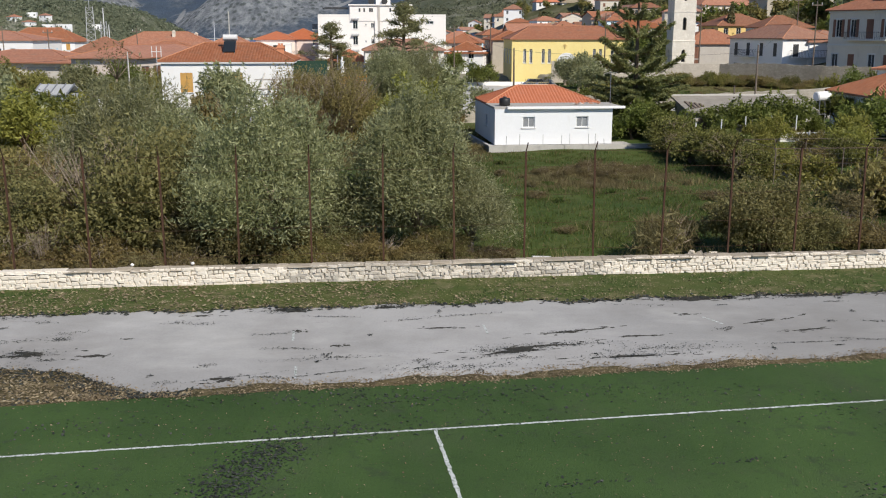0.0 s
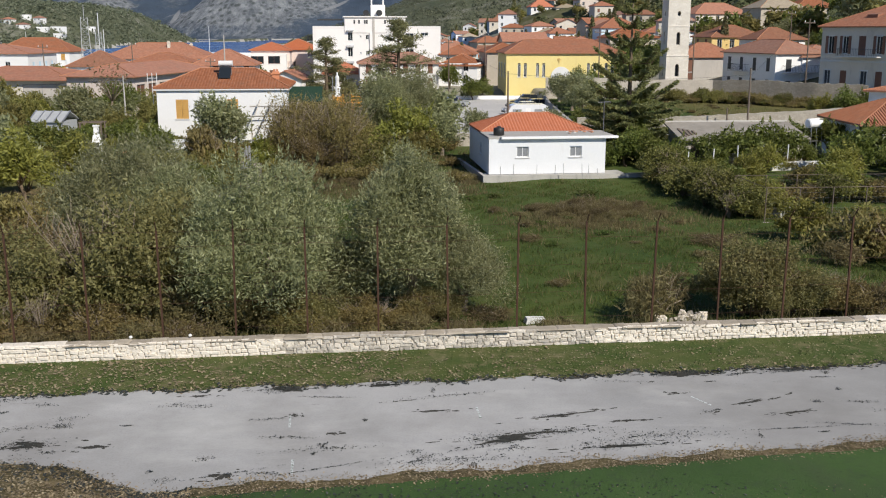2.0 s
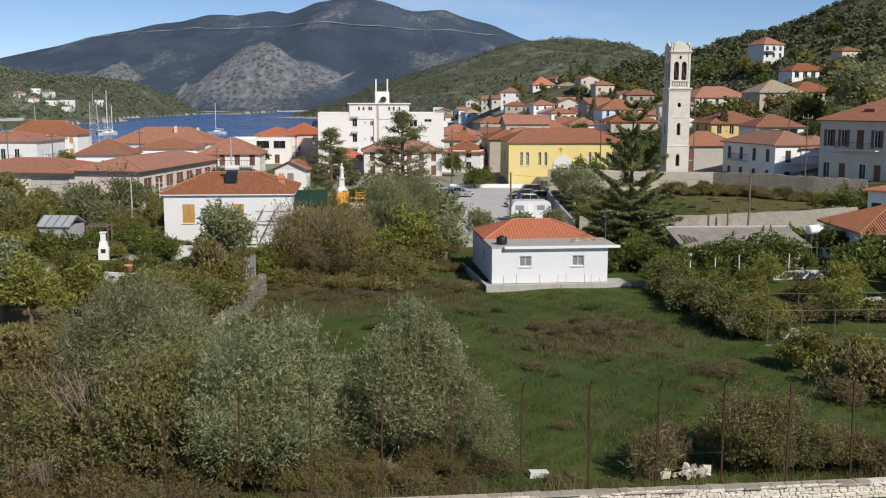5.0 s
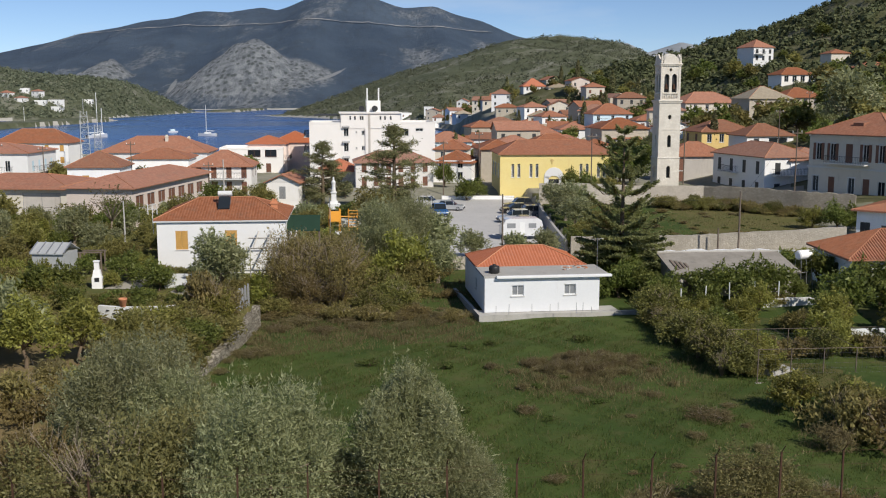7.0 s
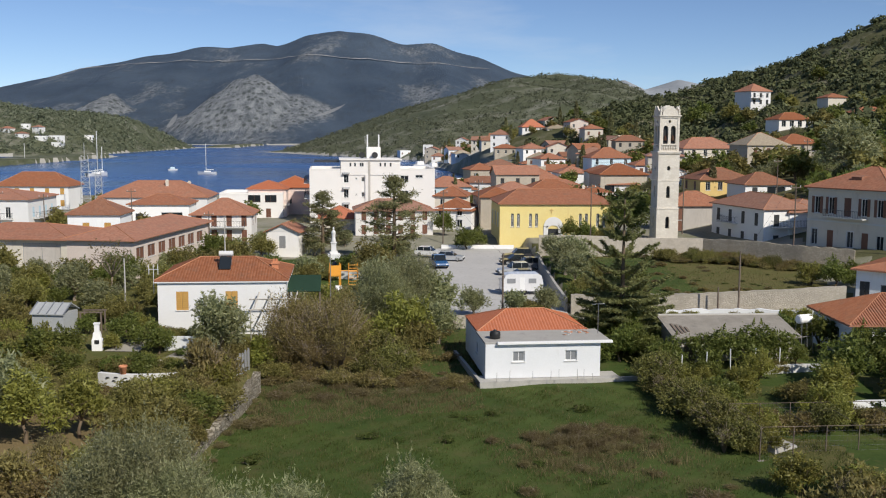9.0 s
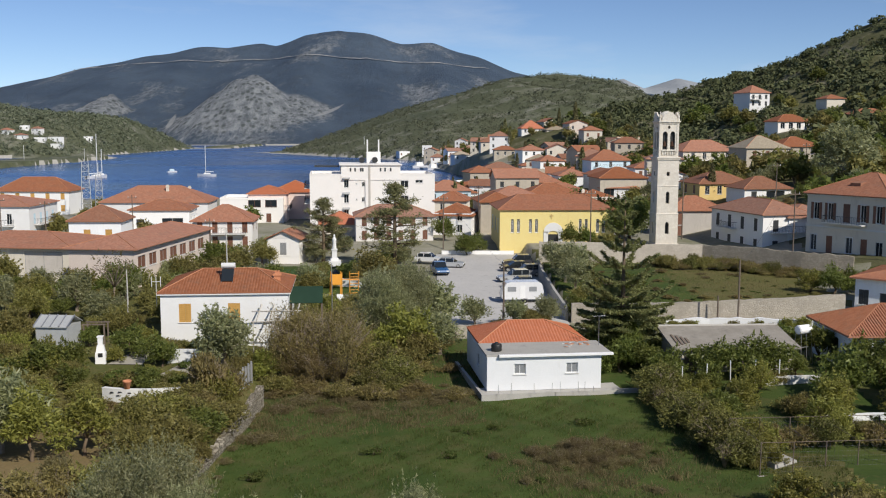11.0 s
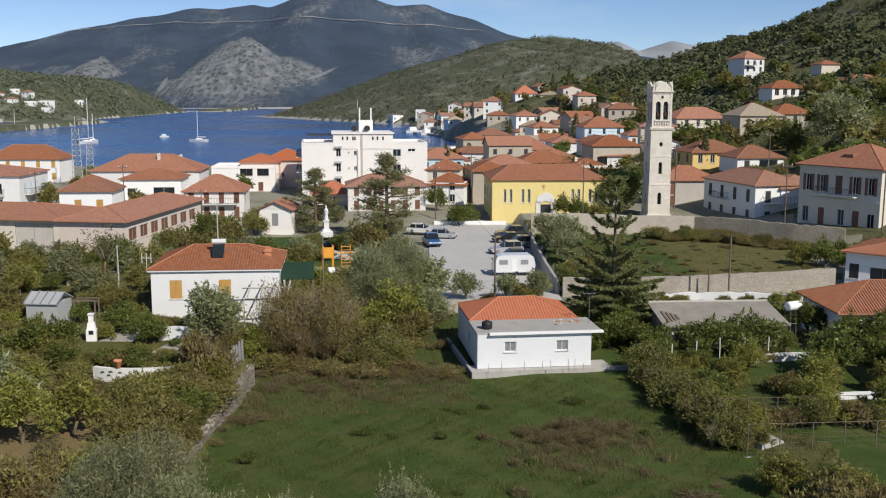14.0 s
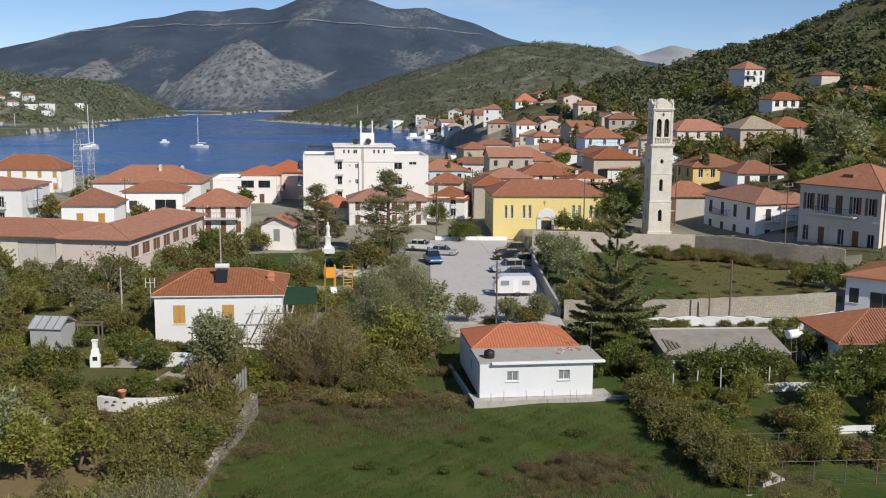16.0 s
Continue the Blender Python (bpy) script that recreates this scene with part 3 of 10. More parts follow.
# ---- ground: one sheet from the sports field to the far mountains ----
def height(x, y):
    """Height of the ground, for arrays of x and y."""
    x, y = np.asarray(x, float), np.asarray(y, float)
    s = y - 0.1 * x
    wob = 0.08 * np.sin(x * 0.31 + 1.3) * np.sin(y * 0.23) + 0.05 * np.sin(x * 0.77 + y * 0.61)
    z = 1.0 - 0.65 * smooth01((s - 30.3) / 3.0) - 0.55 * smooth01((s - 36) / 34.0) + 0.25 * smooth01((s - 78) / 20.0)
    z = z + wob * smooth01((s - 33) / 6.0) * (1 - smooth01((y - 92) / 8.0))
    left = smooth01((-13.0 - x) / 3.0) * smooth01((y - 40) / 15.0) * (1 - smooth01((y - 112) / 20.0))
    z = z + 1.3 * left
    yard = smooth01((x - 14.8) / 0.8) * smooth01((s - 105.0) / 1.5)
    z = z + yard * (0.9 + 0.9 * smooth01((s - 106) / 45.0))
    z = z + 1.2 * smooth01((y - 160) / 8.0) * (1 - 0.7 * yard)
    z = z + 0.5 * smooth01((x - 19) / 6.0) * smooth01((y - 44) / 10.0) * (1 - yard)
    # bay: beyond the near shore, left of the town's bank
    shore = np.interp(x, [-400, -150, -62, -43, 9, 24, 30], [262, 270, 284, 320, 392, 428, 470])
    bank = np.interp(y, [0, 90, 100, 130, 200, 300, 420, 550, 680, 760], [95, 80, 62, 50, 38, 31, 25, 3, -6, -10])
    q = x - bank
    wet = smooth01((y - shore) / 3.0) * smooth01((-q + 1.0) / 3.0)
    z = z * (1 - wet) - 5.0 * wet
    hill = (0.205 + 0.065 * smooth01((y - 340) / 110.0)) * np.maximum(q, 0) ** 1.0 * (1 + 0.10 * np.sin(x * 0.045) * np.sin(y * 0.03 + 1) + 0.05 * np.sin(x * 0.13 + y * 0.09))
    hill = hill * (1 + 0.07 * smooth01((q - 130) / 140.0)) * np.exp(-np.maximum(y - 545, 0) ** 2 / 255.0 ** 2) * smooth01((y - 70) / 70.0)
    hill = hill + 10.0 * np.exp(-((x - 52) ** 2 + (y - 455) ** 2) / 48.0 ** 2) * (q > -5)
    # small terraces that carry houses
    for tx, ty, tr, tz in ((116, 348, 17, 4.6), (110, 296, 13, 2.0), (147, 354, 12, 2.0), (147, 322, 15, -3.2)):
        hill = hill + tz * np.exp(-((x - tx) ** 2 + (y - ty) ** 2) / tr ** 2)
    z = z + np.where(q > 0, np.minimum(hill, 170), 0)
    # scrub hill beyond the bay
    crest = np.interp(x, [-190, -149, -70, 7, 78, 137, 160, 186, 206, 229, 420, 900], [-6, 2, 31, 55, 76, 80, 80, 76, 65, 46, 25, 20])
    base_y = np.interp(x, [-190, -128, 8, 120, 900], [1010, 908, 682, 660, 660])
    t = (y - base_y) / (1150.0 - base_y)
    prof = np.where(t < 1, np.sin(np.clip(t, 0, 1) * math.pi / 2) ** 0.85, np.maximum(1 - (t - 1) * 1.1, -0.2))
    mid = crest * prof * (1 + 0.05 * np.sin(x * 0.037) * np.sin(y * 0.021) + 0.03 * np.sin(x * 0.11 + y * 0.05))
    z = np.maximum(z, np.where((t > 0) & (crest > -5), mid - 0.5, -5))
    # far mountain with its limestone cone
    crest = np.interp(x, [-3000, -1434, -1129, -856, -700, -525, -420, -330, -239, -134, 17, 130, 231, 384, 900, 2500], [20, 43, 128, 204, 228, 260, 259, 270, 288, 276, 256, 222, 188, 150, 80, 40])
    t = (y - 1515 - 40 * np.sin(x * 0.008)) / 1185.0
    prof = np.where(t < 1, np.clip(t, 0, 1) ** 1.25, np.maximum(1 - (t - 1) * 1.2, -0.2))
    rid = np.sin(x * 0.016 + 0.4 * np.sin(y * 0.004)) * 0.07 + np.sin(x * 0.041 + y * 0.003) * 0.035
    far = crest * (prof + rid * np.clip(t, 0, 1) * np.clip(1.15 - t, 0, 1) * 2.0)
    cone = 150 * (1 - np.sqrt(((x + 334) / 172) ** 2 + ((y - 1900) / 400) ** 2 + 0.03)) * (1 + 0.04 * np.sin(x * 0.09) * np.sin(y * 0.05))
    spur = 95 * (1 - np.sqrt(((x + 620) / 105) ** 2 + ((y - 1950) / 430) ** 2))
    far = np.maximum(np.maximum(far, cone), spur)
    z = np.maximum(z, np.where(y > 1470, far, -5))
    crest = np.interp(x, [300, 514, 695, 778, 900, 1128, 1800], [80, 152, 221, 184, 215, 178, 120])
    far2 = crest * np.maximum(1 - np.abs(y - 3600) / 700.0, -0.1)
    z = np.maximum(z, np.where((y > 2900) & (x > 300), far2, -5))
    # low headland and islet
    crest = np.interp(x, [-900, -501, -419, -386, -336, -312, -288, -272], [90, 59, 43, 38, 35, 26, 5, -6])
    headland = crest * np.maximum(1 - (np.abs(y - 990) / (225.0 + 0.25 * np.maximum(-300 - x, 0))) ** 3, -0.3)
    z = np.maximum(z, np.where(x < -240, headland, -5))
    z = np.maximum(z, 2.2 - 2.8 * np.sqrt(((x + 251) / 17) ** 2 + ((y - 667) / 9) ** 2))
    return z


def ground_at(x, y):
    return float(height(np.array([x]), np.array([y]))[0])


def build_ground():
    ang = np.concatenate([np.arange(-180, -36, 6.0), np.arange(-36, 36, 0.22), np.arange(36, 180, 6.0)])
    ang = np.radians(ang)
    rad = [1.5]
    while rad[-1] < 4850:
        r = rad[-1]
        rad.append(r * (1.045 if r < 20 else 1.02 if r < 320 else 1.014 if r < 1100 else 1.028 if r < 1480 else 1.007 if r < 1640 else 1.02))
    rad = np.array(rad)
    nA, nR = len(ang), len(rad)
    X, Y = np.sin(ang)[None, :] * rad[:, None], np.cos(ang)[None, :] * rad[:, None]
    Z = height(X, Y)
    v = np.stack([X, Y, Z], -1).reshape(-1, 3)
    v = np.vstack([v, [[0, 0, 1.0]]])
    i = np.arange(nR - 1)[:, None] * nA + np.arange(nA)[None, :]
    j = np.arange(nR - 1)[:, None] * nA + (np.arange(nA)[None, :] + 1) % nA
    f = np.stack([i, j, j + nA, i + nA], -1).reshape(-1, 4)[:, ::-1]
    me = bpy.data.meshes.new("ground")
    faces = [tuple(q) for q in f.tolist()] + [(k, (k + 1) % nA, len(v) - 1) for k in range(nA)]
    me.from_pydata(v.tolist(), [], faces)
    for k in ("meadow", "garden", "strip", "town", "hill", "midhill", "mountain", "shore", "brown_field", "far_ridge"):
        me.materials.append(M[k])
    cen = v[f].mean(axis=1)
    cx, cy, cz = cen.T
    s = cy - 0.1 * cx
    idx = np.full(len(f), 3)
    idx[(s < 31)] = 2
    idx[(s >= 31) & (cy < 96)] = 0
    idx[(cx < -13.5) & (s >= 31) & (cy < 130)] = 1
    idx[(cx < -19) & (s > 34) & (cy < 62)] = 8
    idx[(cx > 15.5) & (s >= 105) & (cy < 155) & (cx < 48)] = 1
    idx[(cx > 15.5) & (s >= 105) & (cy < 139) & (cx < 31)] = 0
    idx[(cx > -34) & (cx < -2) & (cy > 122) & (cy < 147)] = 0
    idx[(cx > -12) & (cx < -2) & (cy > 128) & (cy < 147)] = 3
    idx[(cx > 19) & (s >= 31) & (cy < 105) & (np.sin(cx * 0.5) * np.sin(cy * 0.4 + 1) > 0.45)] = 1
    bank = np.interp(cy, [0, 90, 100, 130, 200, 300, 420, 550, 680, 760], [95, 80, 62, 50, 38, 31, 25, 3, -6, -10])
    idx[(cx > bank + 8) & (cy > 70)] = 4
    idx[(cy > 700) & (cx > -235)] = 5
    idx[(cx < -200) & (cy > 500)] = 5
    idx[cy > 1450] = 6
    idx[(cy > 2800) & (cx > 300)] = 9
    idx[(cz < np.where(cy > 1400, -0.2, -0.4)) & (cy > 600)] = 7
    me.polygons.foreach_set("material_index", np.concatenate([idx, np.full(nA, 2)]).astype(np.int32))
    me.polygons.foreach_set("use_smooth", np.ones(len(faces), dtype=bool))
    me.update()
    return tagged(new("ground", me), "rolling ground of grass, gardens, scrub hills and far mountains", "ground", kind="structure")


build_ground()
SEA = -0.8
solo("water", (lambda gg: (gg.face([(-4200, 230, SEA), (1200, 230, SEA), (1200, 4400, SEA), (-4200, 4400, SEA)]), gg)[1])(Geo()), M["water"],
     "deep blue calm sea of the bay", "sea", kind="structure")

# ---- sports field, running track, verge ----
FZ = 1.0


def sheet(name, near, far, xs, z, material, label, category):
    """A flat strip between two lines y = f(x)."""
    gg = Geo()
    for a, b in zip(xs, xs[1:]):
        gg.face([(a, near(a), z), (b, near(b), z), (b, far(b), z), (a, far(a), z)])
    return solo(name, gg, material, label, category, kind="structure")


def wave(x, k):
    return 0.12 * math.sin(1.7 * x + k) + 0.07 * math.sin(4.1 * x + 2.2 * k) + 0.05 * math.sin(9.3 * x + 0.7 * k)


def turf_edge(x):
    return 20.62 + 0.155 * x + 0.25 * wave(x, 1.0)


def track_near(x):
    return max(21.0 + 0.15 * x + wave(x, 2.2) * 0.9, 20.75 + 0.15 * x) + 2.0 * float(smooth01(np.array((-6.2 - x) / 3.5)))


def track_far(x):
    return 27.0 + 0.1 * x + wave(x, 4.0) * 0.9


XS = [-60 + 0.25 * k for k in range(481)]
XW = [-60, -40, -26] + [-26 + 0.2 * k for k in range(1, 261)] + [40, 60]
sheet("sports_field", lambda x: -60.0, turf_edge, XW, FZ + 0.006, M["turf"], "worn green artificial turf of a sports field", "sports field")
sheet("running_track", track_near, track_far, XW, FZ + 0.010, M["track"], "weathered pale grey asphalt running track with dark stains", "running track")
sheet("dirt_margin", lambda x: turf_edge(x) - 0.06 + 0.4 * wave(x, 3.3), lambda x: track_near(x) + 0.10 + 0.7 * wave(x, 5.0), XW, FZ + 0.003, M["dirt"], "bare dirt and dead leaves beside the track", "dirt")


def field_line(name, a, b, w, label):
    a, b = Vector(a), Vector(b)
    d = (b - a).normalized()
    nrm = Vector((-d.y, d.x)) * w / 2
    gg = Geo()
    n = max(2, int((b - a).length / 0.07))
    rr = random.Random(7)
    prev = None
    for k in range(n + 1):
        p = a + d * (b - a).length * k / n
        w1, w2 = rr.uniform(0.55, 1.2), rr.uniform(0.55, 1.2)
        cur = (p + nrm * w1, p - nrm * w2)
        if prev:
            gg.face([(*prev[1], FZ + 0.0105), (*cur[1], FZ + 0.0105), (*cur[0], FZ + 0.0105), (*prev[0], FZ + 0.0105)])
        prev = cur
    return solo(name, gg, M["line"], label, "field line", kind="structure")


field_line("touchline", (-50, 18.03 - 0.163 * 50), (50, 18.03 + 0.163 * 50), 0.08, "white painted touchline on the turf")
field_line("halfway_line", (-0.16, 18.0), (7.6, -32.0), 0.085, "white painted halfway line on the turf")
for k, (cx, cy, a) in enumerate(((-3.8, 24.0, 97), (-3.35, 21.3, 97), (1.1, 24.6, 96), (7.2, 25.4, 120))):
    d = Vector((math.cos(radians(a)), math.sin(radians(a))))
    gg = Geo()
    nn = Vector((-d.y, d.x)) * 0.03
    c = Vector((cx, cy))
    for t in range(5):
        p, q = c + d * (t * 0.16 - 0.4), c + d * (t * 0.16 - 0.28)
        gg.face([(*(p - nn), FZ + 0.014), (*(q - nn), FZ + 0.014), (*(q + nn), FZ + 0.014), (*(p + nn), FZ + 0.014)][::-1])
    solo("track_mark", gg, M["line"], "faded white painted mark across the track", "track mark", group="track marks", kind="structure")


def stain(cx, cy, lx, ly, a, k):
    """An uneven dark tar stain on the track."""
    gg = Geo()
    rr = random.Random(k)
    turn = Matrix.Rotation(radians(a), 2)

    def blot(bx, by, rx, ry, n, z):
        w = [rr.uniform(0, 6.3) for _ in range(4)]
        pts = []
        for t in range(n):
            ph = 2 * math.pi * t / n
            r = 0.75 + 0.2 * math.sin(2 * ph + w[0]) + 0.16 * math.sin(5 * ph + w[1]) + 0.12 * math.sin(11 * ph + w[2]) + rr.uniform(-0.16, 0.16)
            p = Vector((bx + rx * r * math.cos(ph), by + ry * r * math.sin(ph)))
            p.rotate(turn)
            pts.append((cx + p.x, cy + p.y, z))
        gg.face(pts)
    for t in range(5):
        blot(rr.uniform(-0.55, 0.55) * lx, rr.uniform(-0.7, 0.7) * ly, lx * rr.uniform(0.3, 0.6), ly * rr.uniform(0.5, 1.0), 34, FZ + 0.0125 + 0.0004 * t)
    for t in range(16):
        blot(rr.gauss(0, 0.9) * lx, rr.gauss(0, 1.1) * ly, rr.uniform(0.03, 0.16) * (0.3 + lx), rr.uniform(0.02, 0.05), 12, FZ + 0.0115 + 0.00005 * t)
    return solo("tar_stain", gg, M["tar"], "dark tar and moss stain on the asphalt", "stain", group="track stains", kind="structure")


M["tar"] = surface("tar_stain", (0.03, 0.03, 0.028), (0.075, 0.07, 0.06), 0.95, big=3, fine=20)
for k, (cx, cy, lx, ly, a) in enumerate(((1.5, 22.85, 1.0, 0.2, 10), (2.5, 23.2, 0.9, 0.07, 14), (-4.3, 26.3, 0.75, 0.2, 6), (-1.4, 26.7, 0.55, 0.11, 8), (-10.0, 22.5, 0.6, 0.22, 2),
                                         (-8.3, 22.4, 0.35, 0.1, 8), (-4.9, 20.75, 0.35, 0.13, 5), (4.2, 27.3, 0.7, 0.1, 8), (7.2, 27.6, 1.2, 0.2, 6), (10.8, 28.0, 1.3, 0.16, 6), (3.3, 24.4, 1.1, 0.06, 17),
                                         (-0.1, 24.7, 0.5, 0.05, 5), (8.6, 25.3, 0.8, 0.09, 24), (9.6, 24.6, 0.5, 0.07, 14), (-3.7, 24.4, 0.12, 0.08, 0), (6.6, 26.0, 0.2, 0.07, 5), (5.0, 24.0, 0.7, 0.05, 10), (-6.5, 25.8, 0.3, 0.05, 6), (-2.6, 23.2, 0.2, 0.05, 0), (4.4, 22.4, 1.3, 0.06, 9))):
    stain(cx, cy, lx, ly, a, k)

# ---- houses ----


def roof_face(gg, a, b, c, d, z_off=0.0, uvscale=1.0):
    """A sloping face a-b (eave) to c-d (ridge; c above b), with the roof's own metres as uv."""
    a, b, c, d = (Vector(p) for p in (a, b, c, d))
    e = (b - a).normalized()
    n = e.cross((d - a) if (d - a).length > 1e-4 else (c - a)).normalized()
    up = n.cross(e)
    pts = [a, b, c] if (c - d).length < 1e-4 else [a, b, c, d]
    gg.face(pts, [((p - a).dot(e) + 0.013, (p - a).dot(up) + 0.017) for p in pts])


def hip_roof(w, d, z, rise, over, ridge=None, gable=False):
    """Faces of a roof over w x d at height z: four (hip) or two (gable) slopes, and the ridge lines."""
    hx, hy = w / 2 + over, d / 2 + over
    along = w >= d
    if ridge is None:
        ridge = abs(w - d) * 1.0
    if gable:
        ridge = (w if along else d) + 2 * over
    r = ridge / 2
    A, B, C, D = (-hx, -hy, z), (hx, -hy, z), (hx, hy, z), (-hx, hy, z)
    if along:
        P, Q = (-r, 0, z + rise), (r, 0, z + rise)
        faces = [(A, B, Q, P), (C, D, P, Q)] + ([] if gable else [(B, C, Q, Q), (D, A, P, P)])
    else:
        P, Q = (0, -r, z + rise), (0, r, z + rise)
        faces = [(B, C, Q, P), (D, A, P, Q)] + ([] if gable else [(A, B, P, P), (C, D, Q, Q)])
    lines = [(P, Q)] + ([] if gable else ([(A, P), (D, P), (B, Q), (C, Q)] if along else [(A, P), (B, P), (C, Q), (D, Q)]))
    return faces, lines, (A, B, C, D)


def make_roof(h, w, d, z, rise, over, mat, ridge=None, gable=False, ribs=0.0, cx=0.0, cy=0.0, wall=None, cap=0.055, thick=0.14):
    faces, lines, eaves = hip_roof(w, d, z, rise, over, ridge, gable)
    off = Vector((cx, cy, 0))
    gg = Geo()
    for f in faces:
        roof_face(gg, *[Vector(p) + off for p in f])
    low = [Vector(p) + off - Vector((0, 0, thick)) for p in eaves]
    top = [Vector(p) + off for p in eaves]
    if not gable:
        for k in range(4):
            gg.face([low[k], low[(k + 1) % 4], top[(k + 1) % 4], top[k]])
        gg.face(low[::-1])
    else:
        for f in faces:
            q = [Vector(p) + off - Vector((0, 0, thick)) for p in f]
            gg.face(q[::-1])
            t_ = [Vector(p) + off for p in f]
            for k in range(4):
                gg.face([q[k], q[(k + 1) % 4], t_[(k + 1) % 4], t_[k]])
    roof = part("roof", gg, M[mat], h)
    if gable and wall:
        for sg in (-1, 1):
            gg = Geo()
            if w >= d:
                gg.face([(cx + sg * w / 2, cy - d / 2, z - 0.05), (cx + sg * w / 2, cy + d / 2, z - 0.05), (cx + sg * w / 2, cy, z + rise - 0.12)][::sg])
            else:
                gg.face([(cx - w / 2, cy + sg * d / 2, z - 0.05), (cx + w / 2, cy + sg * d / 2, z - 0.05), (cx, cy + sg * d / 2, z + rise - 0.12)][::-sg])
            part("gable", gg, M[wall], h)
    if ribs:
        gg = Geo()
        for f in faces:
            a, b, c, dd = (Vector(p) + off for p in f)
            e = (b - a).normalized()
            L = (b - a).length
            u1, u2 = (dd - a).dot(e), (c - a).dot(e)
            n = e.cross(dd - a).normalized()
            up = n.cross(e)
            H = (dd - a).dot(up)
            k = int(L / 0.25)
            for i in range(k):
                u = (i + 0.5) * L / k
                v = H * min(1.0, u / u1 if u1 > 1e-3 else 1.0, (L - u) / (L - u2) if L - u2 > 1e-3 else 1.0)
                if v < 0.15:
                    continue
                p, q = a + e * u, a + e * u + up * v
                s = 0.075
                r0 = [p - e * s, p + n * ribs - e * 0.035, p + n * ribs + e * 0.035, p + e * s]
                r1 = [q - e * s, q + n * ribs - e * 0.035, q + n * ribs + e * 0.035, q + e * s]
                for m_ in range(3):
                    gg.face([r0[m_], r0[m_ + 1], r1[m_ + 1], r1[m_]], [(u + 0.01, 0.02), (u + 0.06, 0.02), (u + 0.06, v), (u + 0.01, v)])
                gg.face(r0[::-1])
        part("cover_tiles", gg, M[mat], roof)
    gg = Geo()
    for a, b in lines:
        gg.tube([Vector(a) + off + Vector((0, 0, 0.02)), Vector(b) + off + Vector((0, 0, 0.02))], cap, 5)
    part("ridge_cap", gg, M["ridge"], roof)
    return roof


def wall_block(w, d, h, openings, reveal=0.16):
    """Four outer walls with real recesses where the openings are. openings: (side, u, z, w, h); sides 0 front, 1 right, 2 back, 3 left."""
    gg = Geo()
    for side in range(4):
        L = w if side in (0, 2) else d
        ops = [(u - ww / 2 + L / 2, u + ww / 2 + L / 2, z, z + hh) for s, u, z, ww, hh in openings if s == side]
        us = sorted({0.0, L, *[o[0] for o in ops], *[o[1] for o in ops]})
        zs = sorted({0.0, h, *[o[2] for o in ops], *[o[3] for o in ops]})

        def at(u, z, dep=0.0):
            if side == 0:
                return (u - w / 2, -d / 2 + dep, z)
            if side == 1:
                return (w / 2 - dep, u - d / 2, z)
            if side == 2:
                return (w / 2 - u, d / 2 - dep, z)
            return (-w / 2 + dep, d / 2 - u, z)
        for u0, u1 in zip(us, us[1:]):
            for z0, z1 in zip(zs, zs[1:]):
                if any(o[0] <= u0 + 1e-6 and u1 <= o[1] + 1e-6 and o[2] <= z0 + 1e-6 and z1 <= o[3] + 1e-6 for o in ops):
                    continue
                gg.face([at(u0, z0), at(u1, z0), at(u1, z1), at(u0, z1)])
        for u0, u1, z0, z1 in ops:
            r = reveal
            gg.face([at(u0, z0), at(u0, z0, r), at(u1, z0, r), at(u1, z0)][::-1])
            gg.face([at(u0, z1), at(u1, z1), at(u1, z1, r), at(u0, z1, r)][::-1])
            gg.face([at(u0, z0), at(u0, z1), at(u0, z1, r), at(u0, z0, r)][::-1])
            gg.face([at(u1, z0), at(u1, z0, r), at(u1, z1, r), at(u1, z1)][::-1])
    gg.face([(-w / 2, -d / 2, h), (w / 2, -d / 2, h), (w / 2, d / 2, h), (-w / 2, d / 2, h)])
    return gg


def side_pose(side, w, d, u, z):
    if side == 0:
        return pose(u, -d / 2, z)
    if side == 1:
        return pose(w / 2, u, z, 0, 0, 90)
    if side == 2:
        return pose(-u, d / 2, z, 0, 0, 180)
    return pose(-w / 2, -u, z, 0, 0, -90)


WIN_CACHE = {}


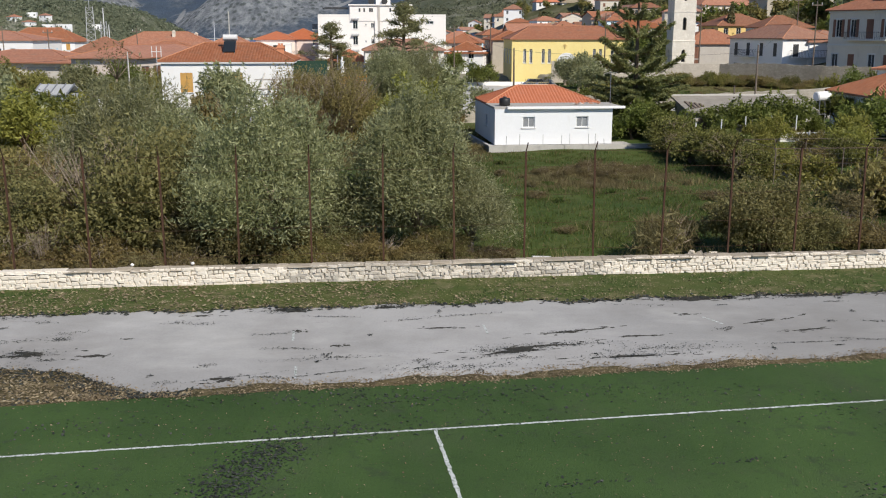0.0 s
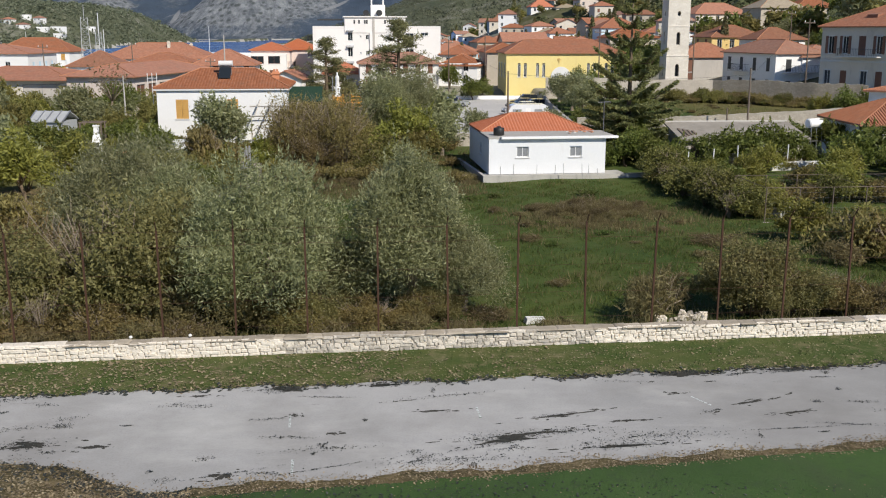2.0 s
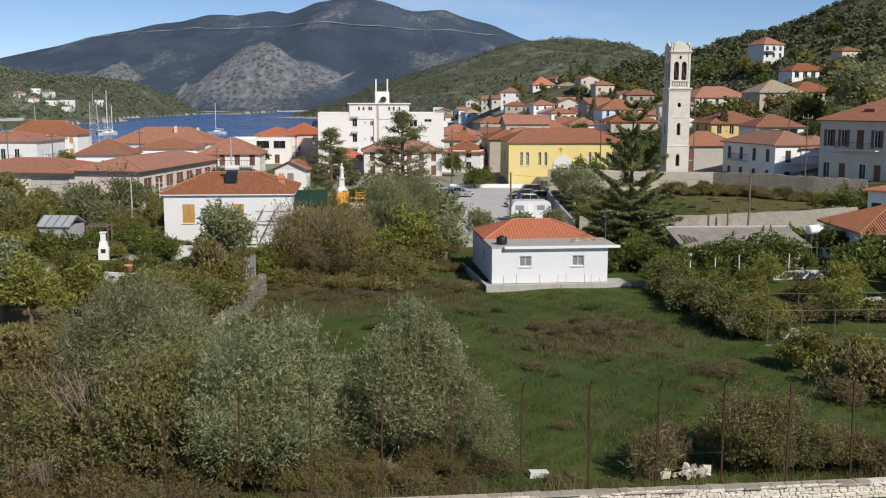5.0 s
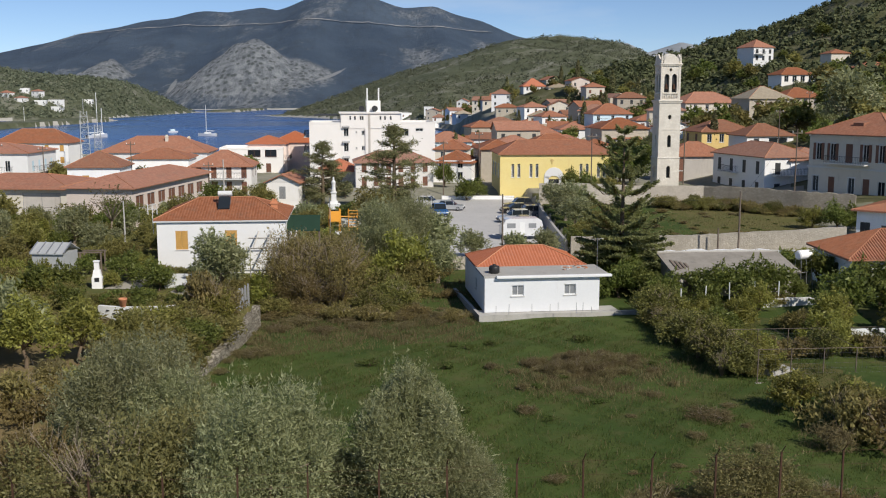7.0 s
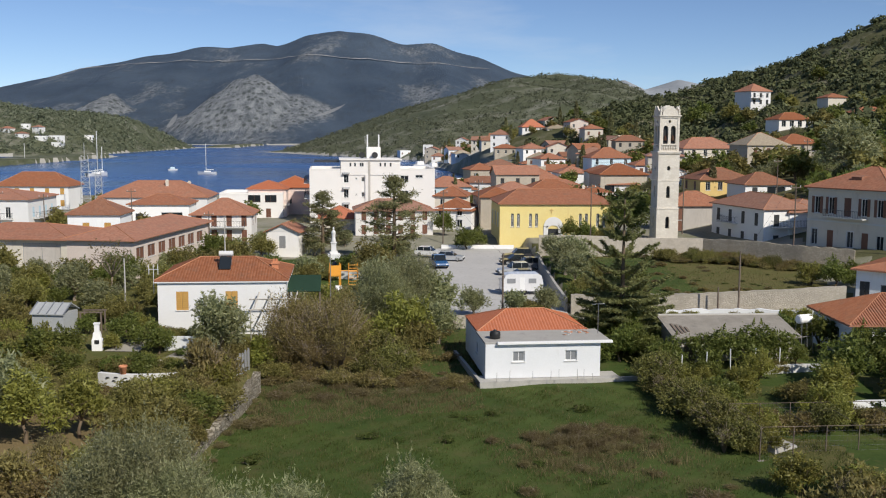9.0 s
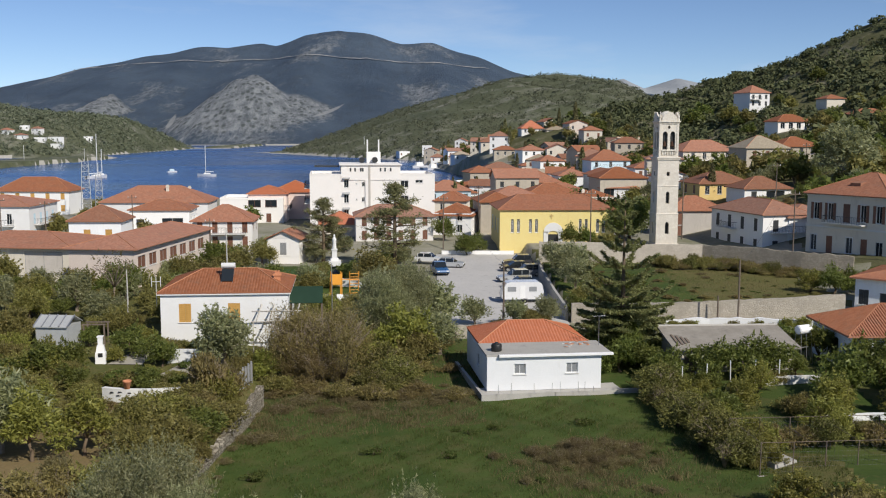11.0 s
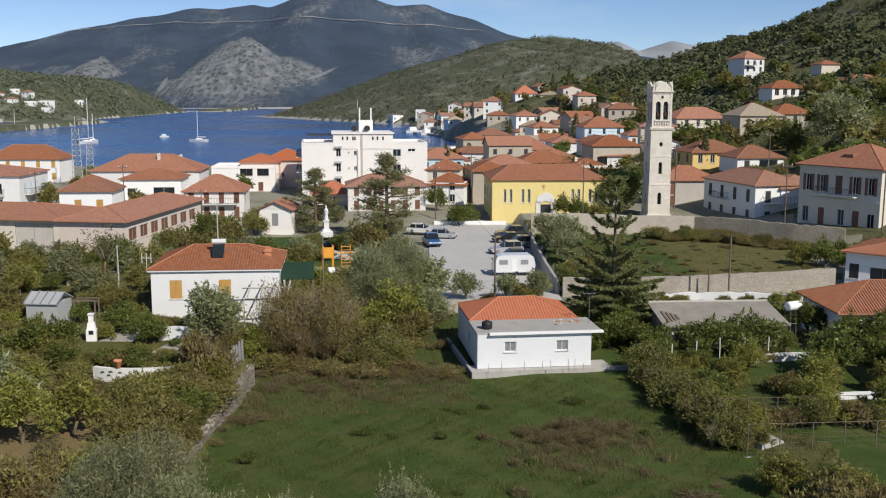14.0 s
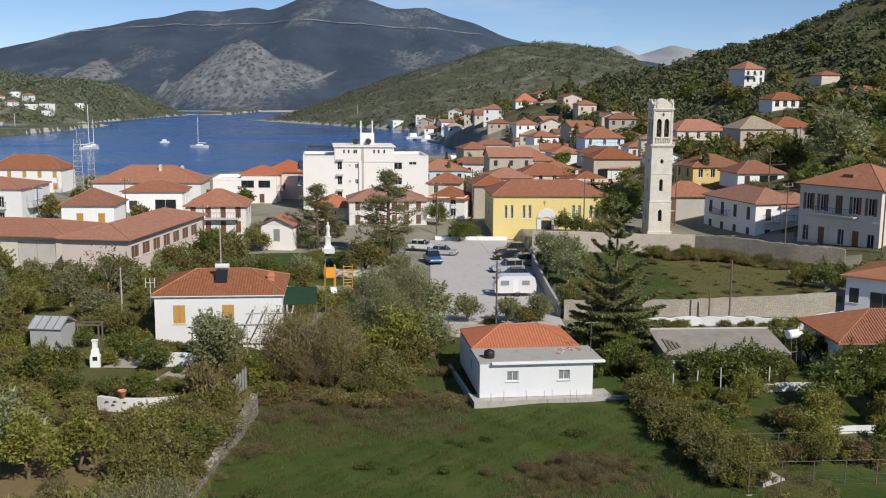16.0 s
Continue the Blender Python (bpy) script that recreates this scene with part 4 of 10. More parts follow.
def window(h, w, d, side, u, z, ww, hh, style):
    """A window or door set in its recess. style: letters for p(lain pane), s(hutters open), c(losed shutters), d(oor), t(rim), b(oarded); then a colour."""
    kind, col = style[0], (style[1:] or "frame_white")
    key = (kind, col, round(ww, 2), round(hh, 2))
    dep = 0.13
    if key not in WIN_CACHE:
        fr, pa, sh, sill, trim = Geo(), Geo(), Geo(), Geo(), Geo()
        b = 0.03 if kind == "t" else 0.07
        fr.box(-ww / 2, -ww / 2 + b, dep - 0.05, dep + 0.02, 0, hh).box(ww / 2 - b, ww / 2, dep - 0.05, dep + 0.02, 0, hh)
        fr.box(-ww / 2 + b, ww / 2 - b, dep - 0.05, dep + 0.02, hh - b, hh).box(-ww / 2 + b, ww / 2 - b, dep - 0.05, dep + 0.02, 0, b)
        if kind != "t" or ww > 0.9:
            fr.box(-0.025, 0.025, dep - 0.04, dep + 0.02, b, hh - b)
        pa.box(-ww / 2 + 0.01, ww / 2 - 0.01, dep, dep + 0.015, 0.01, hh - 0.01)
        if kind == "s":
            for sx in (-1, 1):
                x0, x1 = (ww / 2 + 0.02, ww + 0.0) if sx > 0 else (-ww, -ww / 2 - 0.02)
                sh.box(x0, x1, -0.06, -0.02, 0, hh)
                for j in range(int(hh / 0.16)):
                    sh.box(x0 + 0.06, x1 - 0.06, -0.075, -0.06, 0.06 + j * 0.16, 0.15 + j * 0.16)
        if kind in "cd":
            for x0, x1 in ((-ww / 2, -0.01), (0.01, ww / 2)):
                sh.box(x0, x1, 0.02, 0.07, 0, hh)
                for j in range(int(hh / 0.18)):
                    sh.box(x0 + 0.07, x1 - 0.07, 0.0, 0.02, 0.06 + j * 0.18, 0.16 + j * 0.18)
        sill.box(-ww / 2 - 0.08, ww / 2 + 0.08, -0.07, dep - 0.05, -0.07, -0.005)
        if kind in "ts":
            t_ = 0.08
            trim.box(-ww / 2 - t_, -ww / 2, -0.04, 0.02, 0, hh).box(ww / 2, ww / 2 + t_, -0.04, 0.02, 0, hh).box(-ww / 2 - t_ - 0.05, ww / 2 + t_ + 0.05, -0.07, 0.02, hh, hh + 0.16)
        WIN_CACHE[key] = [("frame", fr.mesh("frame", M["frame_grey" if kind == "b" else "frame_white" if kind != "p" or not style[1:] else col])), ("pane", pa.mesh("pane", M["screen" if kind == "g" else col if kind == "b" else "dark_shutter" if kind == "t" else "glass"]))]
        if sh.f:
            WIN_CACHE[key].append(("shutter" if kind != "d" else "door_leaf", sh.mesh("shutter", M[col if style[1:] else "brown_shutter"])))
        if kind != "d":
            WIN_CACHE[key].append(("sill", sill.mesh("sill", M["kerb"])))
        if trim.f:
            WIN_CACHE[key].append(("trim", trim.mesh("trim", M["kerb"])))
    parts = WIN_CACHE[key]
    if kind in "cd":
        parts = [p for p in parts if p[0] in ("shutter", "door_leaf", "sill")]
    name0, me0 = parts[0]
    first = new("door" if kind == "d" else "window", me0)
    first.parent = h
    first.matrix_basis = side_pose(side, w, d, u, z)
    for nm, me in parts[1:]:
        o = new(nm, me)
        o.parent = first
    return first


def balcony(h, w, d, side, u, z, ww, dep=1.0):
    gg = Geo()
    gg.box(-ww / 2, ww / 2, -dep, 0, -0.15, 0)
    s = part("balcony", gg, M["kerb"], h)
    s.matrix_basis = side_pose(side, w, d, u, z)
    gg = Geo()
    n = int(ww / 0.25)
    for k in range(n + 1):
        x = -ww / 2 + 0.03 + (ww - 0.06) * k / n
        gg.box(x - 0.012, x + 0.012, -dep + 0.02, -dep + 0.045, 0, 0.95)
    for sx in (-1, 1):
        for k in range(int(dep / 0.25)):
            y = -dep + 0.03 + k * 0.25
            gg.box(sx * (ww / 2 - 0.03) - 0.012, sx * (ww / 2 - 0.03) + 0.012, y, y + 0.024, 0, 0.95)
        gg.box(sx * (ww / 2 - 0.03) - 0.02, sx * (ww / 2 - 0.03) + 0.02, -dep, 0, 0.95, 1.0)
    gg.box(-ww / 2, ww / 2, -dep, -dep + 0.05, 0.95, 1.0)
    part("railing", gg, M["dark_shutter"], s)
    return s


def chimney(h, x, y, z, top, mat="cream"):
    gg = Geo()
    gg.box(x - 0.3, x + 0.3, y - 0.25, y + 0.25, z, top).box(x - 0.38, x + 0.38, y - 0.33, y + 0.33, top - 0.25, top - 0.12)
    gg.box(x - 0.2, x - 0.02, y - 0.15, y + 0.15, top, top + 0.2).box(x + 0.04, x + 0.22, y - 0.15, y + 0.15, top, top + 0.2)
    return part("chimney", gg, M[mat], h)


def house(label, x, y, w, d, eave, base=None, rot=0.0, rise=1.8, wall="white", roof="tiles", kind="hip", over=0.4, ridge=None, openings=(), ribs=0.0, balconies=(), chimneys=(), name="house", group="", category="house", sink=1.5, reveal=0.16):
    """x, y: the middle of the plan. Openings: (side, u, z above base, w, h, style)."""
    if base is None:
        base = ground_at(x, y)
        base = min(base, eave - 0.45 - max([o[2] + o[4] for o in openings], default=2.4))
    h = thing(name, pose(x, y, base, 0, 0, rot), label, category, group)
    H = eave - base
    ops = [o for o in openings]
    gg = wall_block(w, d, H, [o[:5] for o in ops], reveal)
    gg.box(-w / 2 + 0.02, w / 2 - 0.02, -d / 2 + 0.02, d / 2 - 0.02, -sink, 0.0)
    part("wall", gg, M[wall], h)
    for o in ops:
        window(h, w, d, o[0], o[1], o[2], o[3], o[4], o[5])
    if kind == "flat":
        gg = Geo()
        t_ = 0.25
        for a in ((-w / 2, w / 2, -d / 2, -d / 2 + t_), (-w / 2, w / 2, d / 2 - t_, d / 2), (-w / 2, -w / 2 + t_, -d / 2 + t_, d / 2 - t_), (w / 2 - t_, w / 2, -d / 2 + t_, d / 2 - t_)):
            gg.box(*a, H + 0.003, H + 0.5)
        part("parapet", gg, M[wall], h)
    else:
        make_roof(h, w, d, H, rise, over, roof, ridge, kind == "gable", ribs, wall=wall)
    for b in balconies:
        balcony(h, w, d, *b)
    for cx, cy, top in chimneys:
        chimney(h, cx, cy, H, H + top)
    return h


def rows_of(side, us, zs, w, h, style):
    return [(side, u, z, w, h, style) for u in us for z in zs]


def spread(L, n, edge=1.2):
    return [0.0] if n == 1 else [-L / 2 + edge + (L - 2 * edge) * k / (n - 1) for k in range(n)]


SL = 5.9   # the street grid's turn, degrees


def fronted(label, xl, xr, yf, d, eave, rot=SL, **kw):
    """A house given by its front wall's ends and line."""
    w = (xr - xl)
    cx, cy = (xl + xr) / 2 - math.sin(radians(rot)) * d / 2, yf + math.cos(radians(rot)) * d / 2
    return house(label, cx, cy, w, d, eave, rot=rot, **kw)


# ---- small white house behind the meadow ----
WH = thing("white_cottage", pose(8.45, 75.35, 0.18, 0, 0, 6.2), "small whitewashed cottage with bright orange hip roof", "house")
wh_w, wh_d, wh_h = 9.1, 10.6, 2.68
ops = [(0, -1.95, 1.28, 0.95, 0.82, "gframe_white"), (0, 2.2, 1.28, 0.95, 0.82, "gframe_white"), (3, 1.0, 1.1, 0.8, 0.9, "pframe_grey")]


def shift_mesh(ob, dy):
    ob.matrix_basis = pose(0, dy, 0) @ ob.matrix_basis


o = part("wall", wall_block(wh_w, wh_d, wh_h, [q[:5] for q in ops]), M["white"], WH)
shift_mesh(o, wh_d / 2)
for q in ops:
    shift_mesh(window(WH, wh_w, wh_d, *q), wh_d / 2)
gg = Geo()
gg.box(-wh_w / 2 - 0.05, wh_w / 2 + 0.85, 0.05, 4.6, wh_h + 0.003, wh_h + 0.16)
part("roof_slab", gg, M["concrete"], WH, "weathered flat concrete roof slab", bevel=0.02)
gg = Geo()
gg.box(-wh_w / 2 + 0.9, wh_w / 2 + 0.9, -0.32, 0.05, wh_h + 0.02, wh_h + 0.2)
part("canopy", gg, M["clean_white"], WH, "white concrete canopy edge", bevel=0.02)
make_roof(WH, wh_w - 0.5, 6.2, wh_h + 0.17, 1.2, 0.3, "tiles_bright", ridge=3.2, ribs=0.013, cx=0.1, cy=7.8)
rr = random.Random(3)
for k in range(16):
    gg = Geo()
    gg.box(-0.14, 0.14, -0.09, 0.09, 0, 0.035)
    o = part("broken_tile", gg, M["terracotta" if k % 3 else "kerb"], WH)
    o.matrix_basis = pose(rr.gauss(2.9, 0.7), rr.gauss(3.2, 0.45), wh_h + 0.165 + 0.01 * (k % 3), rr.uniform(-8, 8), rr.uniform(-8, 8), rr.uniform(0, 180))
for k, (u, hh) in enumerate(((-3.9, 0.75), (-2.9, 0.9), (-1.1, 0.85), (0.3, 0.8), (0.95, 0.9), (2.4, 0.85), (2.9, 0.85), (3.6, 0.5))):
    gg = Geo()
    gg.tube([(u, -1.35, 0.05), (u + rr.uniform(-0.03, 0.03), -1.35, hh + 0.05)], 0.02, 5)
    part("stake", gg, M["steel"], WH)
solo("water_tank", Geo().lathe([(0.36, 0), (0.42, 0.05), (0.42, 0.5), (0.37, 0.58), (0.14, 0.62), (0.14, 0.7)], 18, 0, 0), M["black"],
     "round black plastic water tank on a roof", "water tank", pose(4.75, 76.4, 0.18 + wh_h + 0.166), smooth=True)
# concrete plinth wall before the cottage
gg = Geo()
gg.box(-6.4, -0.6, -0.12, 0.12, -0.9, 0.52).box(-0.58, 6.5, -0.12, 0.12, -0.9, 0.50)
gg.box(-6.4, 4.9, 0.12, 2.2, -0.9, 0.45)
gg.box(-6.4, -6.16, 0.12, 11.0, -0.9, 0.55)
solo("plinth_wall", gg, M["concrete"], "low pale concrete plinth wall round the cottage", "wall", pose(9.75, 74.7, -0.3, 0, 0, 9.0))
# tv aerial by the cottage
gg = Geo()
gg.tube([(0, 0, 0), (0, 0, 2.6)], 0.025, 6).tube([(-0.5, 0, 2.5), (0.5, 0.1, 2.55)], 0.015, 5)
for k in range(6):
    gg.tube([(-0.45 + 0.18 * k, -0.28, 2.52), (-0.45 + 0.18 * k, 0.28, 2.54)], 0.009, 4)
solo("tv_aerial", gg, M["steel"], "thin grey roof television aerial", "aerial", pose(13.2, 78.5, 2.9))

# ---- villa with ochre shutters, left ----
VL = thing("villa", pose(-18.6, 86.05, 1.55, 0, 0, 4.7), "white villa with ochre wooden shutters and tiled hip roof", "house")
vw, vd, vh = 11.1, 9.0, 4.5
ops = [(0, -3.45, 1.95, 1.05, 1.65, "cwood_shutter"), (0, 0.8, 1.95, 1.05, 1.65, "cwood_shutter"), (3, -1.5, 1.95, 1.0, 1.5, "cwood_shutter")]
o = part("wall", wall_block(vw, vd, vh, [q[:5] for q in ops]), M["clean_white"], VL)
shift_mesh(o, vd / 2)
for q in ops:
    shift_mesh(window(VL, vw, vd, *q), vd / 2)
gg = Geo()
gg.box(-vw / 2 + 0.02, vw / 2 - 0.02, 0.02, vd, -1.2, 0)
part("footing", gg, M["clean_white"], VL)
gg = Geo()
gg.box(-vw / 2 - 0.22, vw / 2 + 0.22, -0.22, vd + 0.22, vh - 0.12, vh + 0.003)
part("eave_slab", gg, M["clean_white"], VL)
make_roof(VL, vw, vd, vh + 0.14, 1.45, 0.24, "tiles", ridge=4.9, ribs=0.012, cy=vd / 2)
chimney(VL, 4.4, 3.0, vh, vh + 1.35, "terracotta")
# solar heater
SH = thing("solar_heater", pose(-18.75, 88.3, 7.35, 0, 0, 4.7), "roof solar water heater with dark panel and white tank", "solar heater")
gg = Geo()
gg.box(-0.52, 0.52, -0.75, 0.75, -0.04, 0.04, pose(0, 0, 0, 40))
part("panel", gg, M["glass"], SH, "dark glass collector panel")
gg = Geo()
gg.tube([(-0.62, 0.75, 0.75), (0.62, 0.75, 0.75)], 0.26, 12)
part("tank", gg, M["frame_white"], SH, "white cylinder tank")
for sx in (-0.5, 0.5):
    for y0, z0, z1 in ((0.55, -0.6, 0.75), (-0.62, -1.4, -0.5)):
        gg = Geo()
        gg.box(sx - 0.02, sx + 0.02, y0, y0 + 0.05, z0, z1)
        part("strut", gg, M["steel"], SH)
# pergola frame leaning by the villa
PG = thing("pergola", pose(-15.2, 85.6, 1.9, 0, 0, 4.7), "grey bare wooden pergola frame beside the villa", "pergola")
for k in range(4):
    gg = Geo()
    gg.tube([(-0.4 + k * 1.1, -1.6, 2.0), (-0.1 + k * 1.1, 0.3, 3.2)], 0.075, 4)
    part("rafter", gg, M["pale_wood"], PG)
for k in range(3):
    gg = Geo()
    gg.tube([(-0.7 + k * 2.0, -1.6, -1.0), (-0.7 + k * 2.0, -1.6, 2.0)], 0.05, 6)
    part("post", gg, M["pale_wood"], PG)
for y_, z_ in ((-1.6, 1.98), (-0.6, 2.72)):
    gg = Geo()
    gg.tube([(-0.9, y_, z_), (3.5, y_, z_)], 0.06, 4)
    part("beam", gg, M["pale_wood"], PG)

LT = thing("lean_to", pose(-13.2, 87.9, 1.4, 0, 0, 4.7), "small lean-to with a dark green sheet roof", "lean-to")
gg = Geo()
gg.box(0, 3.0, 0, 2.4, 0, 0.05, pose(0, 0, 3.4, 30, 0, 0))
part("roof", gg, M["green_net"], LT)
for px_ in (0.1, 2.9):
    for py_, top in ((0.1, 3.44), (1.95, 4.5)):
        gp = Geo()
        gp.box(px_ - 0.05, px_ + 0.05, py_ - 0.05, py_ + 0.05, -0.4, top)
        part("post", gp, M["pole_wood"], LT)

# ---- church, yellow ----
CH = house("yellow rendered church hall with tall paired windows", 20.3, 162 + 6.6, 19.0, 13.0, 7.55, base=1.0, rot=2.5, rise=2.05, wall="yellow", roof="tiles", ridge=11.5, over=0.35, name="church_hall", category="church",
           openings=[(0, u + s, 2.7, 0.5, 2.0, "p") for u in (-6.9, -3.9, 4.4, 7.3) for s in (-0.5, 0.5)] + [(0, -0.6, 0.0, 1.7, 2.4, "ddark_shutter")] + rows_of(3, (-4, 0, 4), (2.6,), 0.8, 2.1, "tframe_white"))
for u in (-6.9, -3.9, 4.4, 7.3):
    for s_ in (-0.5, 0.5):
        gg = Geo()
        gg.prism([(-6.53, 4.71), (-6.5, 4.71), (-6.5, 4.9), (-6.53, 4.9)], u + s_ - 0.2, u + s_ + 0.2)
        part("window_arch", gg, M["dark_shutter"], CH)
gg = Geo()
gg.box(-2.2, -1.47, -6.62, -6.5, 0, 2.9).box(0.27, 1.0, -6.62, -6.5, 0, 2.9)
arc = [(-0.6 + 1.6 * math.cos(radians(t)), 2.75 + 1.6 * math.sin(radians(t))) for t in range(0, 181, 15)]
inner = [(-0.6 + 0.86 * math.cos(radians(t)), 2.4 + 0.55 * math.sin(radians(t))) for t in range(0, 181, 15)]
for (a0, a1), (b0, b1) in zip(zip(arc, arc[1:]), zip(inner, inner[1:])):
    gg.face([(q[0], -6.62, q[1]) for q in (a0, a1, b1, b0)])
    gg.face([(q[0], y_, q[1]) for q, y_ in ((a0, -6.62), (a0, -6.5), (a1, -6.5), (a1, -6.62))])
part("door_surround", gg, M["clean_white"], CH, "white plaster door surround")
gg = Geo()
gg.box(-0.98, -0.82, -6.6, -6.5, 5.0, 5.75).box(-1.2, -0.6, -6.6, -6.5, 5.4, 5.55)
part("cross", gg, M["ochre"], CH)


# ---- bell tower ----
def bell_tower():
    T = thing("bell_tower", pose(37.4, 158.4, 1.7, 0, 0, 4.0) @ Matrix.Diagonal((0.85, 0.85, 1.06, 1)), "tall pale limestone bell tower with arched belfry", "bell tower")

    def arched(gw, gh, w, h, zb, ops, d=None):
        """A square shaft of wall with round-headed openings cut through its front and sides."""
        gg = Geo()
        for side in range(4):
            cuts = ops

            def at(u, z, dep=0.0):
                return {0: (u, -w / 2 + dep, z), 1: (w / 2 - dep, u, z), 2: (-u, w / 2 - dep, z), 3: (-w / 2 + dep, -u, z)}[side]
            n = 10
            us = {-w / 2, w / 2}
            for c, z0, z1, ow in cuts:
                for k in range(n + 1):
                    us.add(c - ow / 2 + ow * k / n)
            us = sorted(us)
            for u0, u1 in zip(us, us[1:]):
                um = (u0 + u1) / 2
                segs, lo = [], (zb, zb)
                cols = sorted([o for o in cuts if abs(um - o[0]) < o[3] / 2], key=lambda o: o[1])
                for c, z0, z1, ow in cols:
                    r = ow / 2

                    def top(u):
                        return z1 - r + math.sqrt(max(r * r - (u - c) ** 2, 0))

                    def bot(u):
                        return z0 + r - math.sqrt(max(r * r - (u - c) ** 2, 0)) if z1 - z0 <= ow * 1.05 else z0
                    gg.face([at(u0, lo[0]), at(u1, lo[1]), at(u1, bot(u1)), at(u0, bot(u0))])
                    for fz in (top, bot):
                        q = [at(u0, fz(u0)), at(u1, fz(u1)), at(u1, fz(u1), 0.5), at(u0, fz(u0), 0.5)]
                        gg.face(q if fz is bot else q[::-1])
                    lo = (top(u0), top(u1))
                gg.face([at(u0, lo[0]), at(u1, lo[1]), at(u1, zb + h), at(u0, zb + h)])
            for c, z0, z1, ow in cuts:
                if z1 - z0 > ow * 1.05:
                    for sx in (-1, 1):
                        q = [at(c + sx * ow / 2, z0), at(c + sx * ow / 2, z1 - ow / 2), at(c + sx * ow / 2, z1 - ow / 2, 0.5), at(c + sx * ow / 2, z0, 0.5)]
                        gg.face(q if sx > 0 else q[::-1])
        gg.face([(-w / 2, -w / 2, zb + h), (w / 2, -w / 2, zb + h), (w / 2, w / 2, zb + h), (-w / 2, w / 2, zb + h)])
        return gg
    part("lower_shaft", arched(0, 0, 4.2, 5.2, 0, [(0, 2.2, 4.0, 0.75)]), M["tower"], T)
    part("middle_shaft", arched(0, 0, 4.05, 8.2, 5.2, [(0, 6.8, 8.6, 0.7), (0, 10.9, 11.6, 0.68)]), M["tower"], T)
    part("belfry", arched(0, 0, 3.6, 5.0, 13.75, [(-0.72, 14.9, 17.6, 0.95), (0.72, 14.9, 17.6, 0.95), (0, 17.95, 18.45, 0.5)]), M["tower"], T)
    for nm, w, z0, z1 in (("plinth", 4.7, -1.5, 0.7), ("string_course", 4.32, 5.1, 5.3), ("string_course", 4.2, 9.35, 9.5), ("cornice", 4.35, 13.35, 13.55), ("cornice", 4.6, 13.55, 13.78), ("cornice", 3.95, 18.75, 18.95), ("cornice", 4.25, 18.95, 19.15)):
        gg = Geo()
        gg.box(-w / 2, w / 2, -w / 2, w / 2, z0, z1)
        part(nm, gg, M["tower"], T, bevel=0.04)
    # black boxes fill the hollow tower, coloured for the shade inside
    gg = Geo()
    gg.box(-1.3, 1.3, -1.3, 1.3, 13.8, 17.8)
    part("dark_core", gg, M["black"], T, "black box standing for the unlit inside of the belfry")
    gg = Geo()
    gg.box(-1.5, 1.5, -1.5, 1.5, -1, 13.0)
    part("inner_core", gg, M["black"], T, "black box standing for the unlit inside of the shaft")
    # corner pilasters, pediments, pinnacles, dome
    for sx in (-1, 1):
        for sy in (-1, 1):
            gg = Geo()
            gg.box(sx * 1.68 - 0.2, sx * 1.68 + 0.2, sy * 1.68 - 0.2, sy * 1.68 + 0.2, 13.8, 18.74)
            part("pilaster", gg, M["tower"], T)
            gg = Geo()
            gg.lathe([(0.22, 19.15), (0.22, 19.4), (0.13, 19.5), (0.2, 19.8), (0.14, 20.1), (0.07, 20.25), (0.11, 20.4), (0.02, 20.6)], 8, sx * 1.75, sy * 1.75)
            part("pinnacle", gg, M["tower"], T)
    for a in range(4):
        gg = Geo()
        rim = [(1.45 * math.cos(radians(t)), 19.15 + (1.25 + 0.12 * math.cos(radians(4 * t))) * math.sin(radians(t)) ** 0.8) for t in range(0, 181, 12)]
        gg.face([(x_, -2.05, z_) for x_, z_ in rim])
        gg.face([(x_, -1.8, z_) for x_, z_ in rim[::-1]])
        for (xa, za), (xb, zb) in zip(rim, rim[1:]):
            gg.face([(xa, -2.05, za), (xa, -1.8, za), (xb, -1.8, zb), (xb, -2.05, zb)])
        p_ = part("pediment", gg, M["tower"], T)
        p_.matrix_basis = pose(0, 0, 0, 0, 0, 90 * a)
    gg = Geo()
    gg.lathe([(1.6 * math.cos(radians(t)), 19.15 + 1.5 * math.sin(radians(t))) for t in range(0, 88, 8)], 16, 0, 0)
    part("dome", gg, M["tower"], T, smooth=True)
    for cx in (-0.72, 0.72):
        gg = Geo()
        gg.lathe([(0.36, 15.4), (0.28, 15.6), (0.2, 16.0), (0.05, 16.15)], 10, cx, -1.45)
        part("bell", gg, M["rust"], T)
    for side in range(4):
        gg = Geo()
        for k in range(9):
            x = -1.3 + 2.6 * k / 8
            gg.lathe([(0.07, 14.05), (0.1, 14.25), (0.05, 14.5), (0.08, 14.7)], 6, x, -1.9)
        gg.box(-1.45, 1.45, -2.0, -1.8, 14.7, 14.85)
        b_ = part("balustrade", gg, M["tower"], T)
        b_.matrix_basis = pose(0, 0, 0, 0, 0, 90 * side)


bell_tower()

